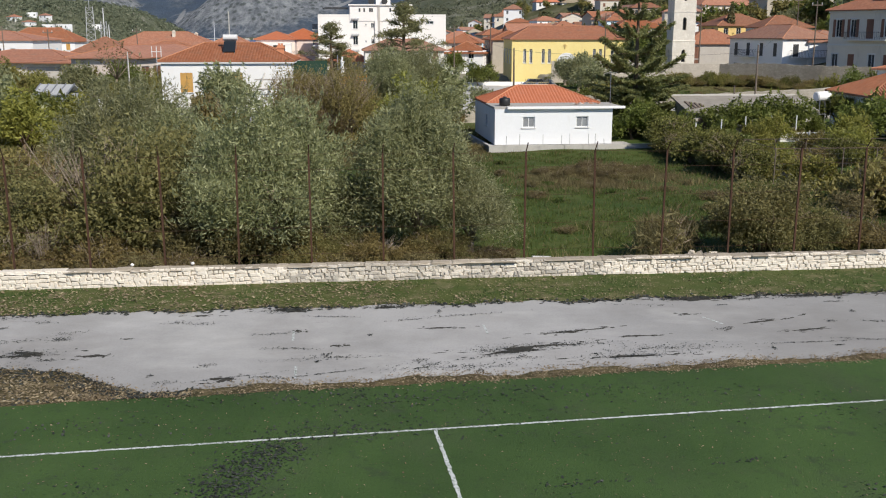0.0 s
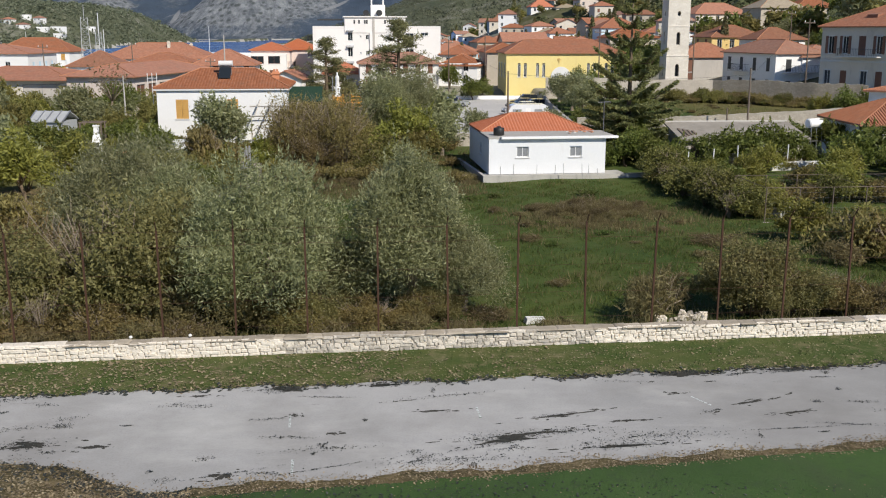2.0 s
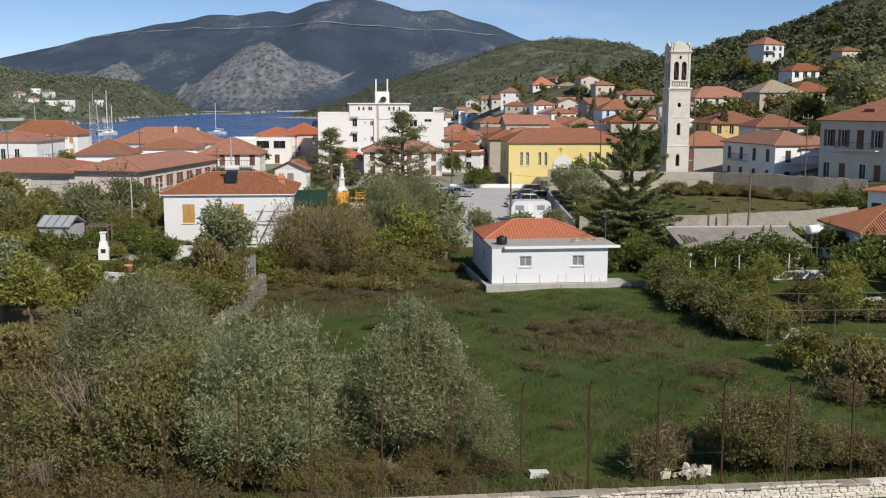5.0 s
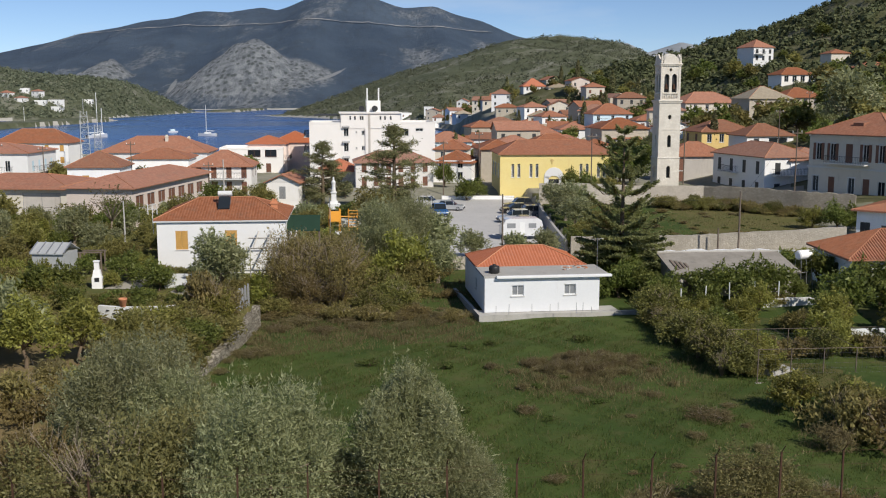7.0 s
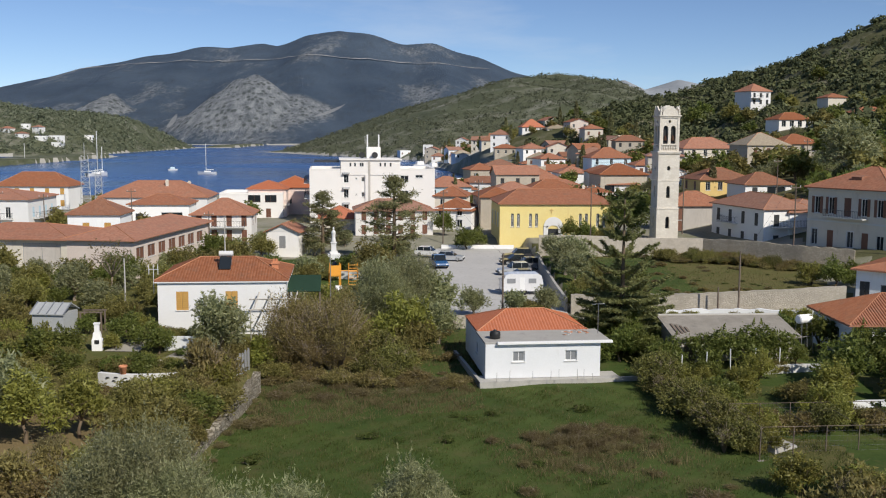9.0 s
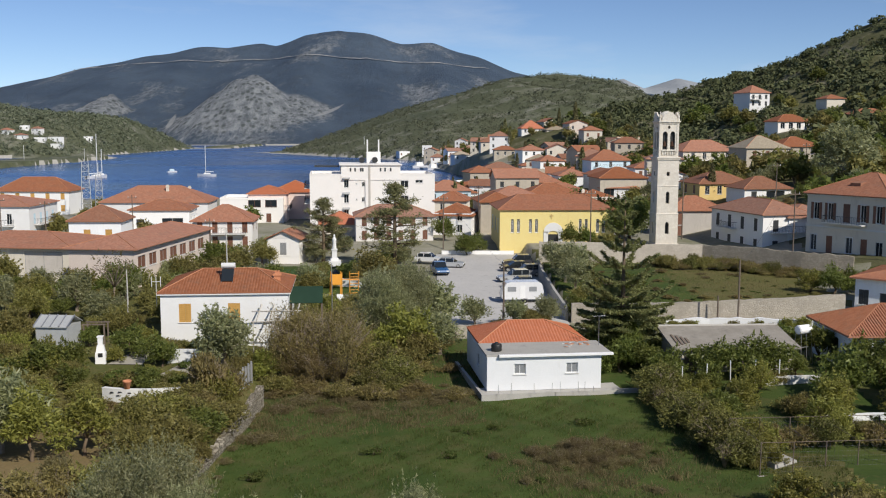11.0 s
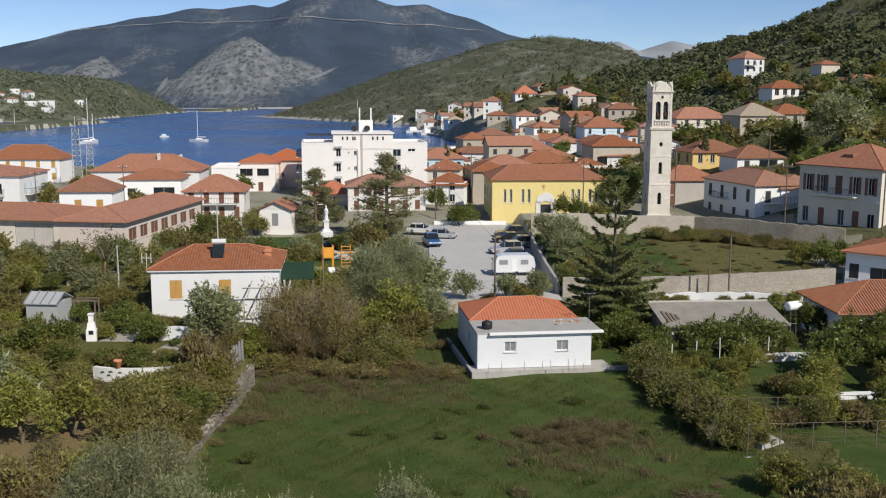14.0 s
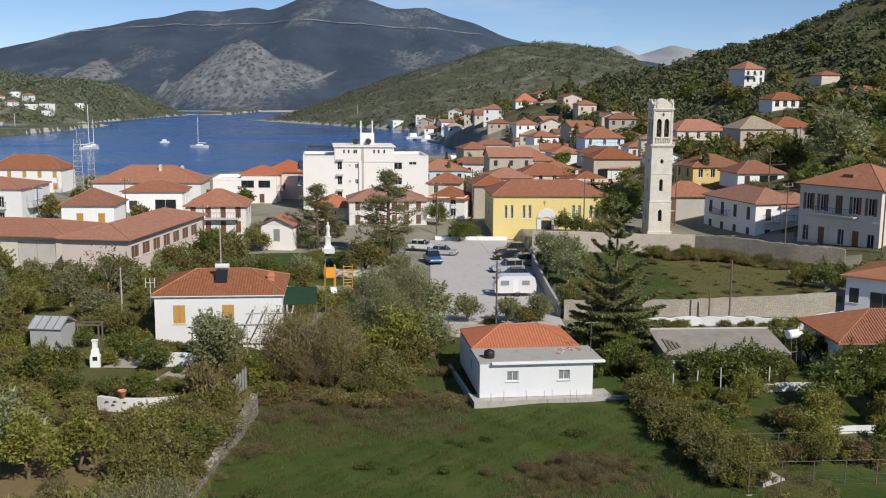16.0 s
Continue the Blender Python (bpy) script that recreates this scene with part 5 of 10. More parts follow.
# ---- hotel ----
HT = house("large cream flat-roofed hotel block with blank walls", -12.5, 195 + 7.5, 24.7, 15, 11.45, base=1.2, rot=SL, wall="hotel", kind="flat", name="hotel", category="hotel",
           openings=rows_of(0, (-5.2,), (2.0, 5.0, 8.0), 0.95, 1.7, "pframe_white") + rows_of(0, (-1.9,), (2.2, 5.2, 8.2), 0.6, 0.9, "pframe_white") + [(0, -3.2, 8.6, 0.35, 0.35, "p"), (0, -3.2, 5.5, 0.35, 0.35, "p"), (0, 6.3, 8.0, 1.6, 1.4, "pframe_white"), (0, 9.2, 8.9, 1.5, 0.6, "pframe_white"), (0, 6.3, 5.0, 1.6, 1.4, "pframe_white")] + rows_of(3, spread(15, 3, 2.5), (2.0, 5.0, 8.0), 1.4, 2.0, "pframe_white"),
           balconies=[(3, u, z, 3.0, 1.1) for u in spread(15, 3, 2.5) for z in (4.9, 7.9)])
gg = Geo()
gg.box(-6.2, 5.5, -7.62, 5.0, 9.5, 12.4).box(-6.5, 5.8, -7.9, 5.2, 12.4, 12.62)
gg.box(-1.45, -0.9, -7.75, -7.6, 0.0, 9.5)
part("upper_storey", gg, M["hotel"], HT, "raised middle storey")
# grey box set on the wall, coloured dark for the shade of a recess
gg = Geo()
gg.box(-0.88, -0.45, -7.72, -7.625, 0.0, 12.4)
part("shadow_gap", gg, M["grey_render"], HT, "dark grey vertical strip standing in for a shaded recess")
for z_ in (3.75, 6.75, 9.75):
    gg = Geo()
    gg.prism([(-8.1, z_), (-7.5, z_ + 0.3), (-7.5, z_ + 0.36), (-8.1, z_ + 0.06)], -5.9, -4.5)
    part("awning", gg, M["frame_grey"], HT, "grey window awning")
gg = Geo()
for x in (-4.5, -3.6, -2.5, -2.1, 1.4, 2.3, 3.4):
    gg.box(x, x + 0.32, -7.66, -7.61, 11.2, 11.9)
part("vent_slots", gg, M["dark_shutter"], HT)
gg = Geo()
gg.box(-0.9, 1.9, -1.5, 1.6, 12.6, 14.9)
part("lift_house", gg, M["hotel"], HT)
for x in (-0.75, 1.55):
    gg = Geo()
    gg.box(x - 0.14, x + 0.14, -1.2, -0.9, 12.6, 17.4)
    part("flue", gg, M["clean_white"], HT, "tall white flue")
for x in (-1.9, 0.7):
    gg = Geo()
    gg.tube([(x, -2.6, 13.3), (x, -1.8, 13.3)], 0.6, 12)
    part("roof_tank", gg, M["black"], HT)
gg = Geo()
gg.box(-11.5, -6.5, -3, -2.9, 11.9, 12.1).box(-11.5, -6.5, 3, 3.1, 11.9, 12.1)
gg.box(-11.0, -6.8, -2.5, 2.5, 12.1, 12.2)
part("roof_canopy", gg, M["dark_shutter"], HT)

# ---- school-like long building, left ----
fronted("long single-storey pink building with tiled roof and windows", -46.3, -37.6, 124, 27, 5.5, rot=-7.5, wall="pale_pink", roof="tiles", rise=1.4, base=0.9, over=0.6, name="school", category="school",
        openings=rows_of(1, [-11.2, -7.7, -4.2, -0.7, 2.8, 6.3, 9.8], (1.9,), 2.5, 1.6, "bbrown_shutter"))
house("low cream wing with dark open veranda and red roof", -57.0, 139, 19, 13, 4.7, base=0.9, rot=-7.5, wall="cream", roof="tiles", rise=1.5, over=0.7, name="school_wing", category="school",
      openings=[(0, 5.6, 0.2, 5.4, 3.0, "bgrey_render"), (0, -1.2, 0.4, 1.2, 2.2, "dbrown_shutter"), (0, -5.5, 1.2, 1.6, 1.4, "cbrown_shutter")], reveal=1.2)

# ---- waterfront houses ----
fronted("white house with tiled hip roof on the waterfront", -99, -82.5, 225, 9, 6.6, base=0.8, rot=0, wall="clean_white", roof="tiles", rise=3.0, openings=rows_of(0, spread(16, 5), (1.2, 3.9), 0.9, 1.4, "cwood_shutter"))
fronted("white two-storey house with balconies", -84.0, -69.8, 171, 13, 7.3, base=0.8, rot=0, wall="clean_white", roof="tiles", rise=1.5, openings=rows_of(0, (-3.6, -1.2, 1.2, 3.6), (0.4, 3.2), 0.9, 1.9, "pframe_white") + rows_of(1, (-4.2, -1.4, 1.4, 4.2), (0.4, 3.2), 0.9, 1.8, "cpale_blue"), balconies=[(0, 0, 3.1, 9.0, 1.1), (1, 0, 3.1, 9.0, 1.1)])
fronted("small white house with ochre shutters", -60.1, -51.6, 163, 8, 5.4, base=1.2, rot=3, wall="white", roof="tiles_brown", rise=2.4, openings=[(0, -1.3, 1.3, 1.1, 1.5, "cwood_shutter"), (0, 2.2, 1.3, 1.1, 1.5, "cwood_shutter")])
fronted("white house with wide red roof near the bay", -68.3, -46.5, 204, 12, 5.6, base=0.9, rot=3, wall="clean_white", roof="tiles", rise=3.1, ridge=9, chimneys=[(2, -2, 3.2), (6, 1, 2.8)])
fronted("white house with loggia and red roof", -57.6, -46.4, 188, 9, 5.3, base=0.9, rot=4, wall="clean_white", roof="tiles", rise=1.7, openings=[(0, -3.6, 1.0, 1.5, 1.6, "cdark_shutter"), (0, 2.4, 0.2, 4.0, 2.6, "pframe_white"), (1, -1.5, 1.6, 1.0, 1.2, "pframe_white"), (1, 2, 1.6, 1.0, 1.2, "pframe_white")], reveal=0.5)
fronted("pink two-storey house with hip roof", -39.0, -29.4, 160, 8.5, 5.7, base=0.8, rot=4, wall="hotel", roof="tiles", rise=2.4, openings=rows_of(0, (-3.6, -1.2, 1.2, 3.6), (0.5, 3.0), 0.85, 1.9, "cbrown_shutter") + rows_of(1, (-2, 2), (3.0,), 0.8, 1.5, "cbrown_shutter"), balconies=[(0, 0.5, 2.9, 6.5, 1.0)])
fronted("pale pink flat-roofed house with roof terrace", -44, -31, 205, 11, 6.0, base=0.8, rot=4, wall="hotel", roof="tiles", kind="flat", openings=[(0, 0.6, 3.7, 2.6, 1.6, "pbrown_shutter"), (0, 4.0, 3.7, 2.4, 1.6, "pbrown_shutter"), (1, 0, 3.4, 2.4, 1.8, "pframe_white")] + rows_of(0, (-3.5, 0, 3.5), (0.6,), 1.0, 1.8, "cbrown_shutter"), balconies=[(1, 0, 3.0, 7, 1.3)])
fronted("pink house with orange hip roof", -38.6, -30.6, 207.5, 8, 7.2, base=0.8, rot=4, wall="pink", roof="tiles_bright", rise=1.6)
fronted("pink house with orange tiled roof near the bay", -34.5, -25.5, 214, 11, 7.2, base=0.8, rot=4, wall="pink", roof="tiles_bright", rise=2.2, openings=rows_of(1, (-3, 0, 3), (0.8, 3.6), 1.0, 1.9, "cbrown_shutter"), balconies=[(1, 0, 3.4, 8, 1.1)])
fronted("small house with bright red roof", -20.3, -13.0, 178, 8, 3.6, base=1.2, wall="cream", roof="tiles_bright", rise=2.0, openings=[(0, 0, 0.6, 1.0, 1.3, "pframe_white")])
fronted("long beige house with brown hip roof", -13.3, 0.2, 171, 8, 5.6, base=0.9, wall="hotel", roof="tiles_brown", rise=1.8, openings=rows_of(0, spread(13, 6), (0.6, 3.0), 0.85, 1.6, "cbrown_shutter"))
fronted("tiny cream gabled house in the park", -25.4, -20.4, 150, 5.5, 3.9, base=1.2, rot=-8, wall="hotel", roof="tiles", rise=1.3, kind="gable", openings=[(0, 0, 0.2, 1.0, 1.9, "dframe_grey"), (1, 0, 0.8, 1.0, 1.0, "pframe_white")])
fronted("white two-storey house with red roof", 0.0, 7.2, 181, 9, 4.9, base=1.0, rot=-12, wall="clean_white", roof="tiles", rise=2.0, openings=rows_of(0, (-2, 1.5), (0.8, 2.9), 1.0, 1.4, "pframe_white") + rows_of(1, (-2, 1.5), (0.8, 2.9), 0.9, 1.5, "pframe_white"))
fronted("cream house with red hip roof by the street", 0.5, 6.8, 196, 8, 6.6, base=1.1, rot=-8, wall="cream", roof="tiles", rise=1.8, openings=rows_of(0, (-1.6, 1.6), (0.8, 3.4), 0.9, 1.5, "pframe_white"))
fronted("pale blue house with red hip roof", -1.2, 9.3, 230, 9, 6.6, base=1.1, wall="pale_blue", roof="tiles", rise=2.2, openings=rows_of(0, (-3.5, -1, 1.5, 4), (0.8, 3.2), 0.9, 1.5, "cdark_shutter"))
fronted("low white flat-roofed quay building", 9, 26, 330, 8, 3.2, base=0.0, rot=3, wall="clean_white", kind="flat", openings=rows_of(0, spread(17, 5), (0.8,), 2.0, 1.4, "pframe_white"))
fronted("stone house with red roof behind the church", 12.6, 22.5, 205, 9, 7.0, base=1.3, wall="beige_stone", roof="tiles", rise=1.8, openings=rows_of(0, (-2.5, 2.5), (0.9, 3.6), 0.9, 1.5, "cbrown_shutter"))
fronted("stone house with low red roof", 9.0, 16.0, 183, 10, 7.3, base=1.2, wall="beige_stone", roof="tiles", rise=1.6, openings=rows_of(3, (-2.5, 2.5), (0.9, 3.6), 0.9, 1.5, "pframe_white"))
fronted("white house with wide red hip roof", 22, 34.4, 226, 10, 6.0, base=1.4, wall="cream", roof="tiles", rise=2.4, openings=rows_of(0, spread(12, 4), (1.0, 3.3), 0.9, 1.4, "pframe_white"))
fronted("cream house with red hip roof", 30.5, 40.5, 208, 10, 5.8, base=1.6, wall="cream", roof="tiles", rise=2.1, openings=rows_of(0, spread(10, 3), (1.0, 3.6), 0.9, 1.4, "pframe_white"), chimneys=[(-2, 1, 2.0)])
fronted("cream house with broad red roof", 21, 35.5, 268, 12, 6.6, base=1.0, wall="cream", roof="tiles", rise=3.4, openings=rows_of(0, spread(14, 4), (1.0, 3.6), 0.9, 1.4, "pframe_white"))

# ---- houses of the right bank ----
fronted("light blue two-storey house with red hip roof", 47, 58.8, 290, 10, 12.0, wall="pale_blue", roof="tiles", rise=3.0, openings=rows_of(0, spread(11, 3), (0.8, 3.6), 0.9, 1.6, "pframe_white"), balconies=[(0, 0, 3.4, 9, 1.1)])
fronted("brown house with gabled red roof and porch", 39.3, 50.5, 230, 10, 9.6, wall="beige_stone", roof="tiles", rise=2.4, openings=[(0, 2.5, 0.2, 3.6, 2.6, "pbrown_shutter"), (0, -3, 0.2, 3.2, 2.6, "pbrown_shutter")], reveal=0.8)
fronted("plain pale blue and white gabled house", 73.3, 82.8, 380, 8, 16.2, wall="pale_blue", roof="tiles_grey", rise=2.2, kind="gable", rot=12)
fronted("white house with bright red roof on a spur", 41.4, 51.5, 450, 9, 21.8, wall="clean_white", roof="tiles_bright", rise=3.6, openings=rows_of(0, spread(9, 3), (0.8, 3.5), 0.9, 1.5, "pframe_white"))
fronted("cream house on the hillside", 51.6, 61, 440, 9, 21.2, wall="cream", roof="tiles_grey", rise=2.0, openings=rows_of(0, spread(9, 3), (0.8, 3.2), 0.9, 1.5, "pframe_white"))
fronted("white house with red gabled roof on the slope", 65.2, 81, 258, 10, 15.4, wall="cream", roof="tiles", rise=2.8, kind="hip", rot=14, openings=rows_of(0, spread(14, 4, 2), (1.0, 3.6), 1.0, 1.7, "pframe_white"), balconies=[(0, -3, 3.4, 7, 1.2)])
fronted("old stone house with grey weathered roof", 76.5, 87.5, 240, 10, 16.5, wall="beige_stone", roof="tiles_grey", rise=3.0, rot=8, openings=rows_of(0, spread(10, 3, 1.6), (0.6, 2.6), 0.9, 1.4, "cbrown_shutter"))
fronted("house with orange hip roof on the slope", 88, 98.5, 248, 9, 16.8, wall="beige_stone", roof="tiles", rise=2.4, rot=8, openings=rows_of(0, (-3, 0, 3), (1.6,), 1.0, 1.5, "cdark_shutter"))
fronted("yellow house with brown hip roof", 54.2, 65.6, 200, 9, 9.9, wall="ochre", roof="tiles_brown", rise=2.3, rot=10, openings=rows_of(0, spread(11, 4, 1.5), (0.8,), 1.0, 1.7, "pframe_white") + rows_of(3, (-2, 2), (0.8,), 1.0, 1.7, "cbrown_shutter"))
fronted("small white house with tiled roof", 60, 69.5, 189, 8, 9.5, wall="clean_white", roof="tiles_brown", rise=2.2, rot=8, openings=[(0, -2.8, 0.6, 1.1, 1.7, "cdark_shutter"), (0, 1.6, 0.4, 3.8, 2.0, "pframe_white")], reveal=0.5)
fronted("beige house with red roof beside the tower", 41.5, 51.5, 171, 8, 6.7, base=1.8, wall="grey_render", roof="tiles", rise=2.3, rot=4, openings=[(0, -3.4, 2.4, 1.0, 2.0, "cbrown_shutter"), (0, -3.4, 0.2, 1.0, 2.0, "dbrown_shutter")])
house("white two-storey house with balcony and brown roof", 53.0, 158.4, 8.5, 15.2, 7.7, base=1.4, wall="clean_white", roof="tiles_brown", rise=2.0, rot=14, openings=rows_of(3, (-5.6, -2.0, 1.8, 5.6), (0.4, 3.6), 0.95, 1.95, "cdark_shutter") + rows_of(0, (-2, 2), (0.4, 3.6), 0.95, 1.8, "cdark_shutter"), balconies=[(3, -2.0, 3.5, 4.6, 1.1), (0, 0, 3.5, 6, 1.1)])
fronted("low brown-roofed house beside a lane", 55.0, 64, 151.5, 10, 7.2, base=1.8, wall="white", roof="tiles_brown", rise=1.7, rot=8)
RBH = house("large cream neoclassical house with brown shutters and balcony", 63.0, 140.0, 13.0, 12.0, 11.6, base=2.0, rot=-58, wall="cream", roof="tiles", rise=3.0, over=0.5,
        openings=rows_of(0, (-5.2, 0.6), (1.4,), 1.0, 2.2, "tframe_white") + rows_of(0, (-2.6, 2.9), (1.0,), 1.0, 2.6, "cbrown_shutter") + [(0, 5.2, 1.4, 1.1, 2.0, "pframe_white")] + rows_of(0, (-4.9, -2.6, 2.6, 5.0), (5.9,), 0.9, 2.4, "sbrown_shutter") + [(0, 0.0, 5.7, 1.1, 2.6, "cbrown_shutter")] + rows_of(1, (-3.5, 0, 3.5), (1.4, 5.9), 1.0, 2.2, "cbrown_shutter"),
        balconies=[(0, 0.0, 5.6, 6.4, 1.2)], name="mansion")
gg = Geo()
gg.prism([(-4.0, 10.5), (-2.4, 10.5), (-2.4, 11.45), (-4.0, 11.2)], -1.0, 0.6)
part("dormer_vent", gg, M["tiles_brown"], RBH)
gg = Geo()
gg.box(-6.6, 6.6, -6.14, -6.0, 4.75, 5.0).box(-6.6, 6.6, -6.14, -6.0, 9.2, 9.45)
part("string_course", gg, M["kerb"], RBH)
fronted("tall white house on the hill", 112.0, 120.5, 350, 9, 34.2, base=29.3, sink=9.0, wall="clean_white", roof="tiles", rise=2.8, rot=20, openings=rows_of(0, spread(8.5, 3, 1.5), (0.4, 2.7), 1.0, 1.5, "cdark_shutter"), balconies=[(0, -2.0, 2.5, 4, 1.4)])
fronted("pale house with veranda on the hill", 105.0, 116.2, 300, 8, 23.6, base=20.8, sink=4.0, wall="hotel", roof="tiles", rise=2.2, rot=10, openings=rows_of(0, spread(12, 4, 2), (0.6,), 1.4, 1.9, "pframe_white"))
fronted("white house on the hillside", 141, 154, 328, 9, 26.4, wall="clean_white", roof="tiles", rise=2.0, rot=6, openings=rows_of(0, spread(12, 3, 2), (0.8,), 1.6, 1.7, "pframe_white"))
fronted("cream house high on the slope", 144, 151, 360, 8, 32.6, wall="cream", roof="tiles", rise=1.6, rot=6)

# near houses at the right edge
# wide brown-framed pane at u 3.9 is a dark stand-in for a shaded veranda
NR = fronted("near white house with ribbed orange hip roof", 34.5, 46.0, 79.9, 8.2, 3.55, base=0.5, rot=0, wall="white", roof="tiles", rise=1.95, over=0.5, ribs=0.06, openings=[(0, 3.9, 0.15, 3.0, 2.3, "pbrown_shutter"), (0, -3.4, 0.9, 1.2, 1.2, "pframe_grey"), (0, 0.5, 0.1, 1.0, 2.0, "dframe_white"), (3, 1.0, 1.0, 1.0, 1.2, "pframe_grey")])
# boarded opening at u -2.4 is painted dark for the shade of a porch
fronted("white house with red roof and awning", 43.7, 56.1, 99.9, 11, 4.9, base=0.6, rot=-40, wall="white", roof="tiles", rise=1.35, over=0.5, ribs=0.06, openings=[(0, -5.3, 1.4, 1.0, 1.6, "cdark_shutter"), (0, -2.4, 0.3, 2.6, 2.5, "bdark_shutter"), (0, 1.2, 0.9, 1.0, 1.4, "cdark_shutter")], reveal=0.8)
fronted("low roadside house with ribbed red roof", 34.5, 42, 63.5, 8, 3.3, base=0.5, rot=-3, wall="white", roof="tiles", rise=1.6, over=0.4, openings=[(3, 0, 0.6, 1.2, 1.4, "pframe_grey")])
SHD = thing("flat_shed", pose(25.1, 83.2, 0.1, 0, 0, 3), "low shed with sloping weathered grey concrete roof", "shed")
gg = Geo()
gg.prism([(-2.3, -0.6), (2.2, -0.6), (2.2, 2.95), (-2.3, 2.15)], -5.05, 5.05)
part("wall", gg, M["grey_render"], SHD)
gg = Geo()
gg.prism([(-2.75, 2.075), (2.45, 3.0), (2.45, 3.14), (-2.75, 2.215)], -5.45, 5.45)
part("roof_slab", gg, M["old_concrete"], SHD, "weathered concrete slab", bevel=0.03)
gg = Geo()
gg.box(-5.47, 5.47, 2.4, 2.62, 3.02, 3.24)
part("roof_kerb", gg, M["concrete"], SHD, "pale concrete ridge kerb", bevel=0.02)
for k in range(4):
    gg = Geo()
    gg.box(-4.9 + k * 0.34, -4.72 + k * 0.34, -2.1 + 0.2 * k, 0.3 - 0.25 * k, 0.0, 0.07, pose(0, 0, 2.712, 10.1))
    part("plank", gg, M["pole_wood"], SHD)
for x in (-3.4, 1.2, 3.6):
    gg = Geo()
    gg.box(x - 0.07, x + 0.07, -2.72, -2.58, -0.8, 2.08)
    part("post", gg, M["pale_wood"], SHD)
gg = Geo()
gg.box(-4.4, -3.5, -2.36, -2.305, -0.4, 1.6)
part("door", gg, M["pole_wood"], SHD, "dark plank door")


# ---- scattered small houses of the town and the hillside ----
def town_houses():
    rr = random.Random(11)
    taken = []
    walls = ["clean_white", "cream", "white", "pale_pink", "cream", "beige_stone", "clean_white", "beige_stone"]
    roofs = ["tiles", "tiles_brown", "tiles", "tiles_brown", "tiles_grey", "tiles"]
    names = {"clean_white": "white", "cream": "cream", "white": "whitewashed", "pale_pink": "pale pink", "ochre": "ochre", "beige_stone": "beige stone"}

    def put(x, y, w, d, stories, rot, where, plain=False):
        if any((x - a) ** 2 + (y - b) ** 2 < 13.0 ** 2 for a, b in taken):
            return
        taken.append((x, y))
        wm, rm = rr.choice(walls), rr.choice(roofs)
        if plain:
            wm = "clean_white"
        base = ground_at(x, y - d / 2) + 0.2
        H = 3.0 * stories + rr.uniform(-0.2, 0.4)
        n = max(2, int(w / 3.2))
        st = rr.choice(["pframe_white", "cbrown_shutter", "pframe_white", "cdark_shutter"])
        house(f"{names[wm]} {'two-storey ' if stories > 1 else ''}village house with {'weathered' if rm == 'tiles_grey' else 'red'} tiled roof {where}", x, y, w, d, base + H, base=base, rot=rot, rise=rr.uniform(1.5, 2.2), wall=wm, roof=rm, kind=rr.choice(["hip", "hip", "gable"]) if not plain else rr.choice(["flat", "hip"]),
              openings=rows_of(0, spread(w, n, 1.6), [0.8 + 3.0 * s for s in range(stories)], 0.95, 1.4, st), group="village houses", sink=3.0)
    for k in range(400):
        y = rr.uniform(300, 640)
        bank = float(np.interp(y, [100, 130, 200, 300, 420, 550, 680], [62, 50, 38, 31, 25, 3, -6]))
        q = rr.uniform(4, 44 if y < 480 else 26)
        x = bank + q
        if 38 < x < 66 and 425 < y < 470:
            continue
        put(x, y, rr.uniform(7, 10), rr.uniform(7, 9), rr.choice([1, 1, 2]), rr.uniform(-15, 20), "near the harbour")
        if len(taken) > 44:
            break
    n0 = len(taken)
    for k in range(300):
        x, y = rr.uniform(4, 62), rr.uniform(232, 330)
        if y > 330 + (x - 25) * 2 or (18 < x < 40 and 258 < y < 284) or (x < 14 and y < 246) or (44 < x and y > 280):
            continue
        if y > np.interp(x, [-43, 9, 24, 30], [310, 380, 420, 460]):
            continue
        put(x, y, rr.uniform(8, 11.5), rr.uniform(8, 10), rr.choice([1, 1, 2]), rr.uniform(-10, 15), "in the town")
        if len(taken) > n0 + 18:
            break
    for x, y in ((-328, 800), (-314, 803), (-300, 801), (-321, 816), (-342, 806), (-298, 868), (-307, 817), (-334, 822), (12, 700), (-20, 740), (-2, 716)):
        put(x, y, rr.uniform(6, 11), rr.uniform(6, 8), rr.choice([1, 1, 2]), rr.uniform(-25, 25), "across the bay", True)


town_houses()


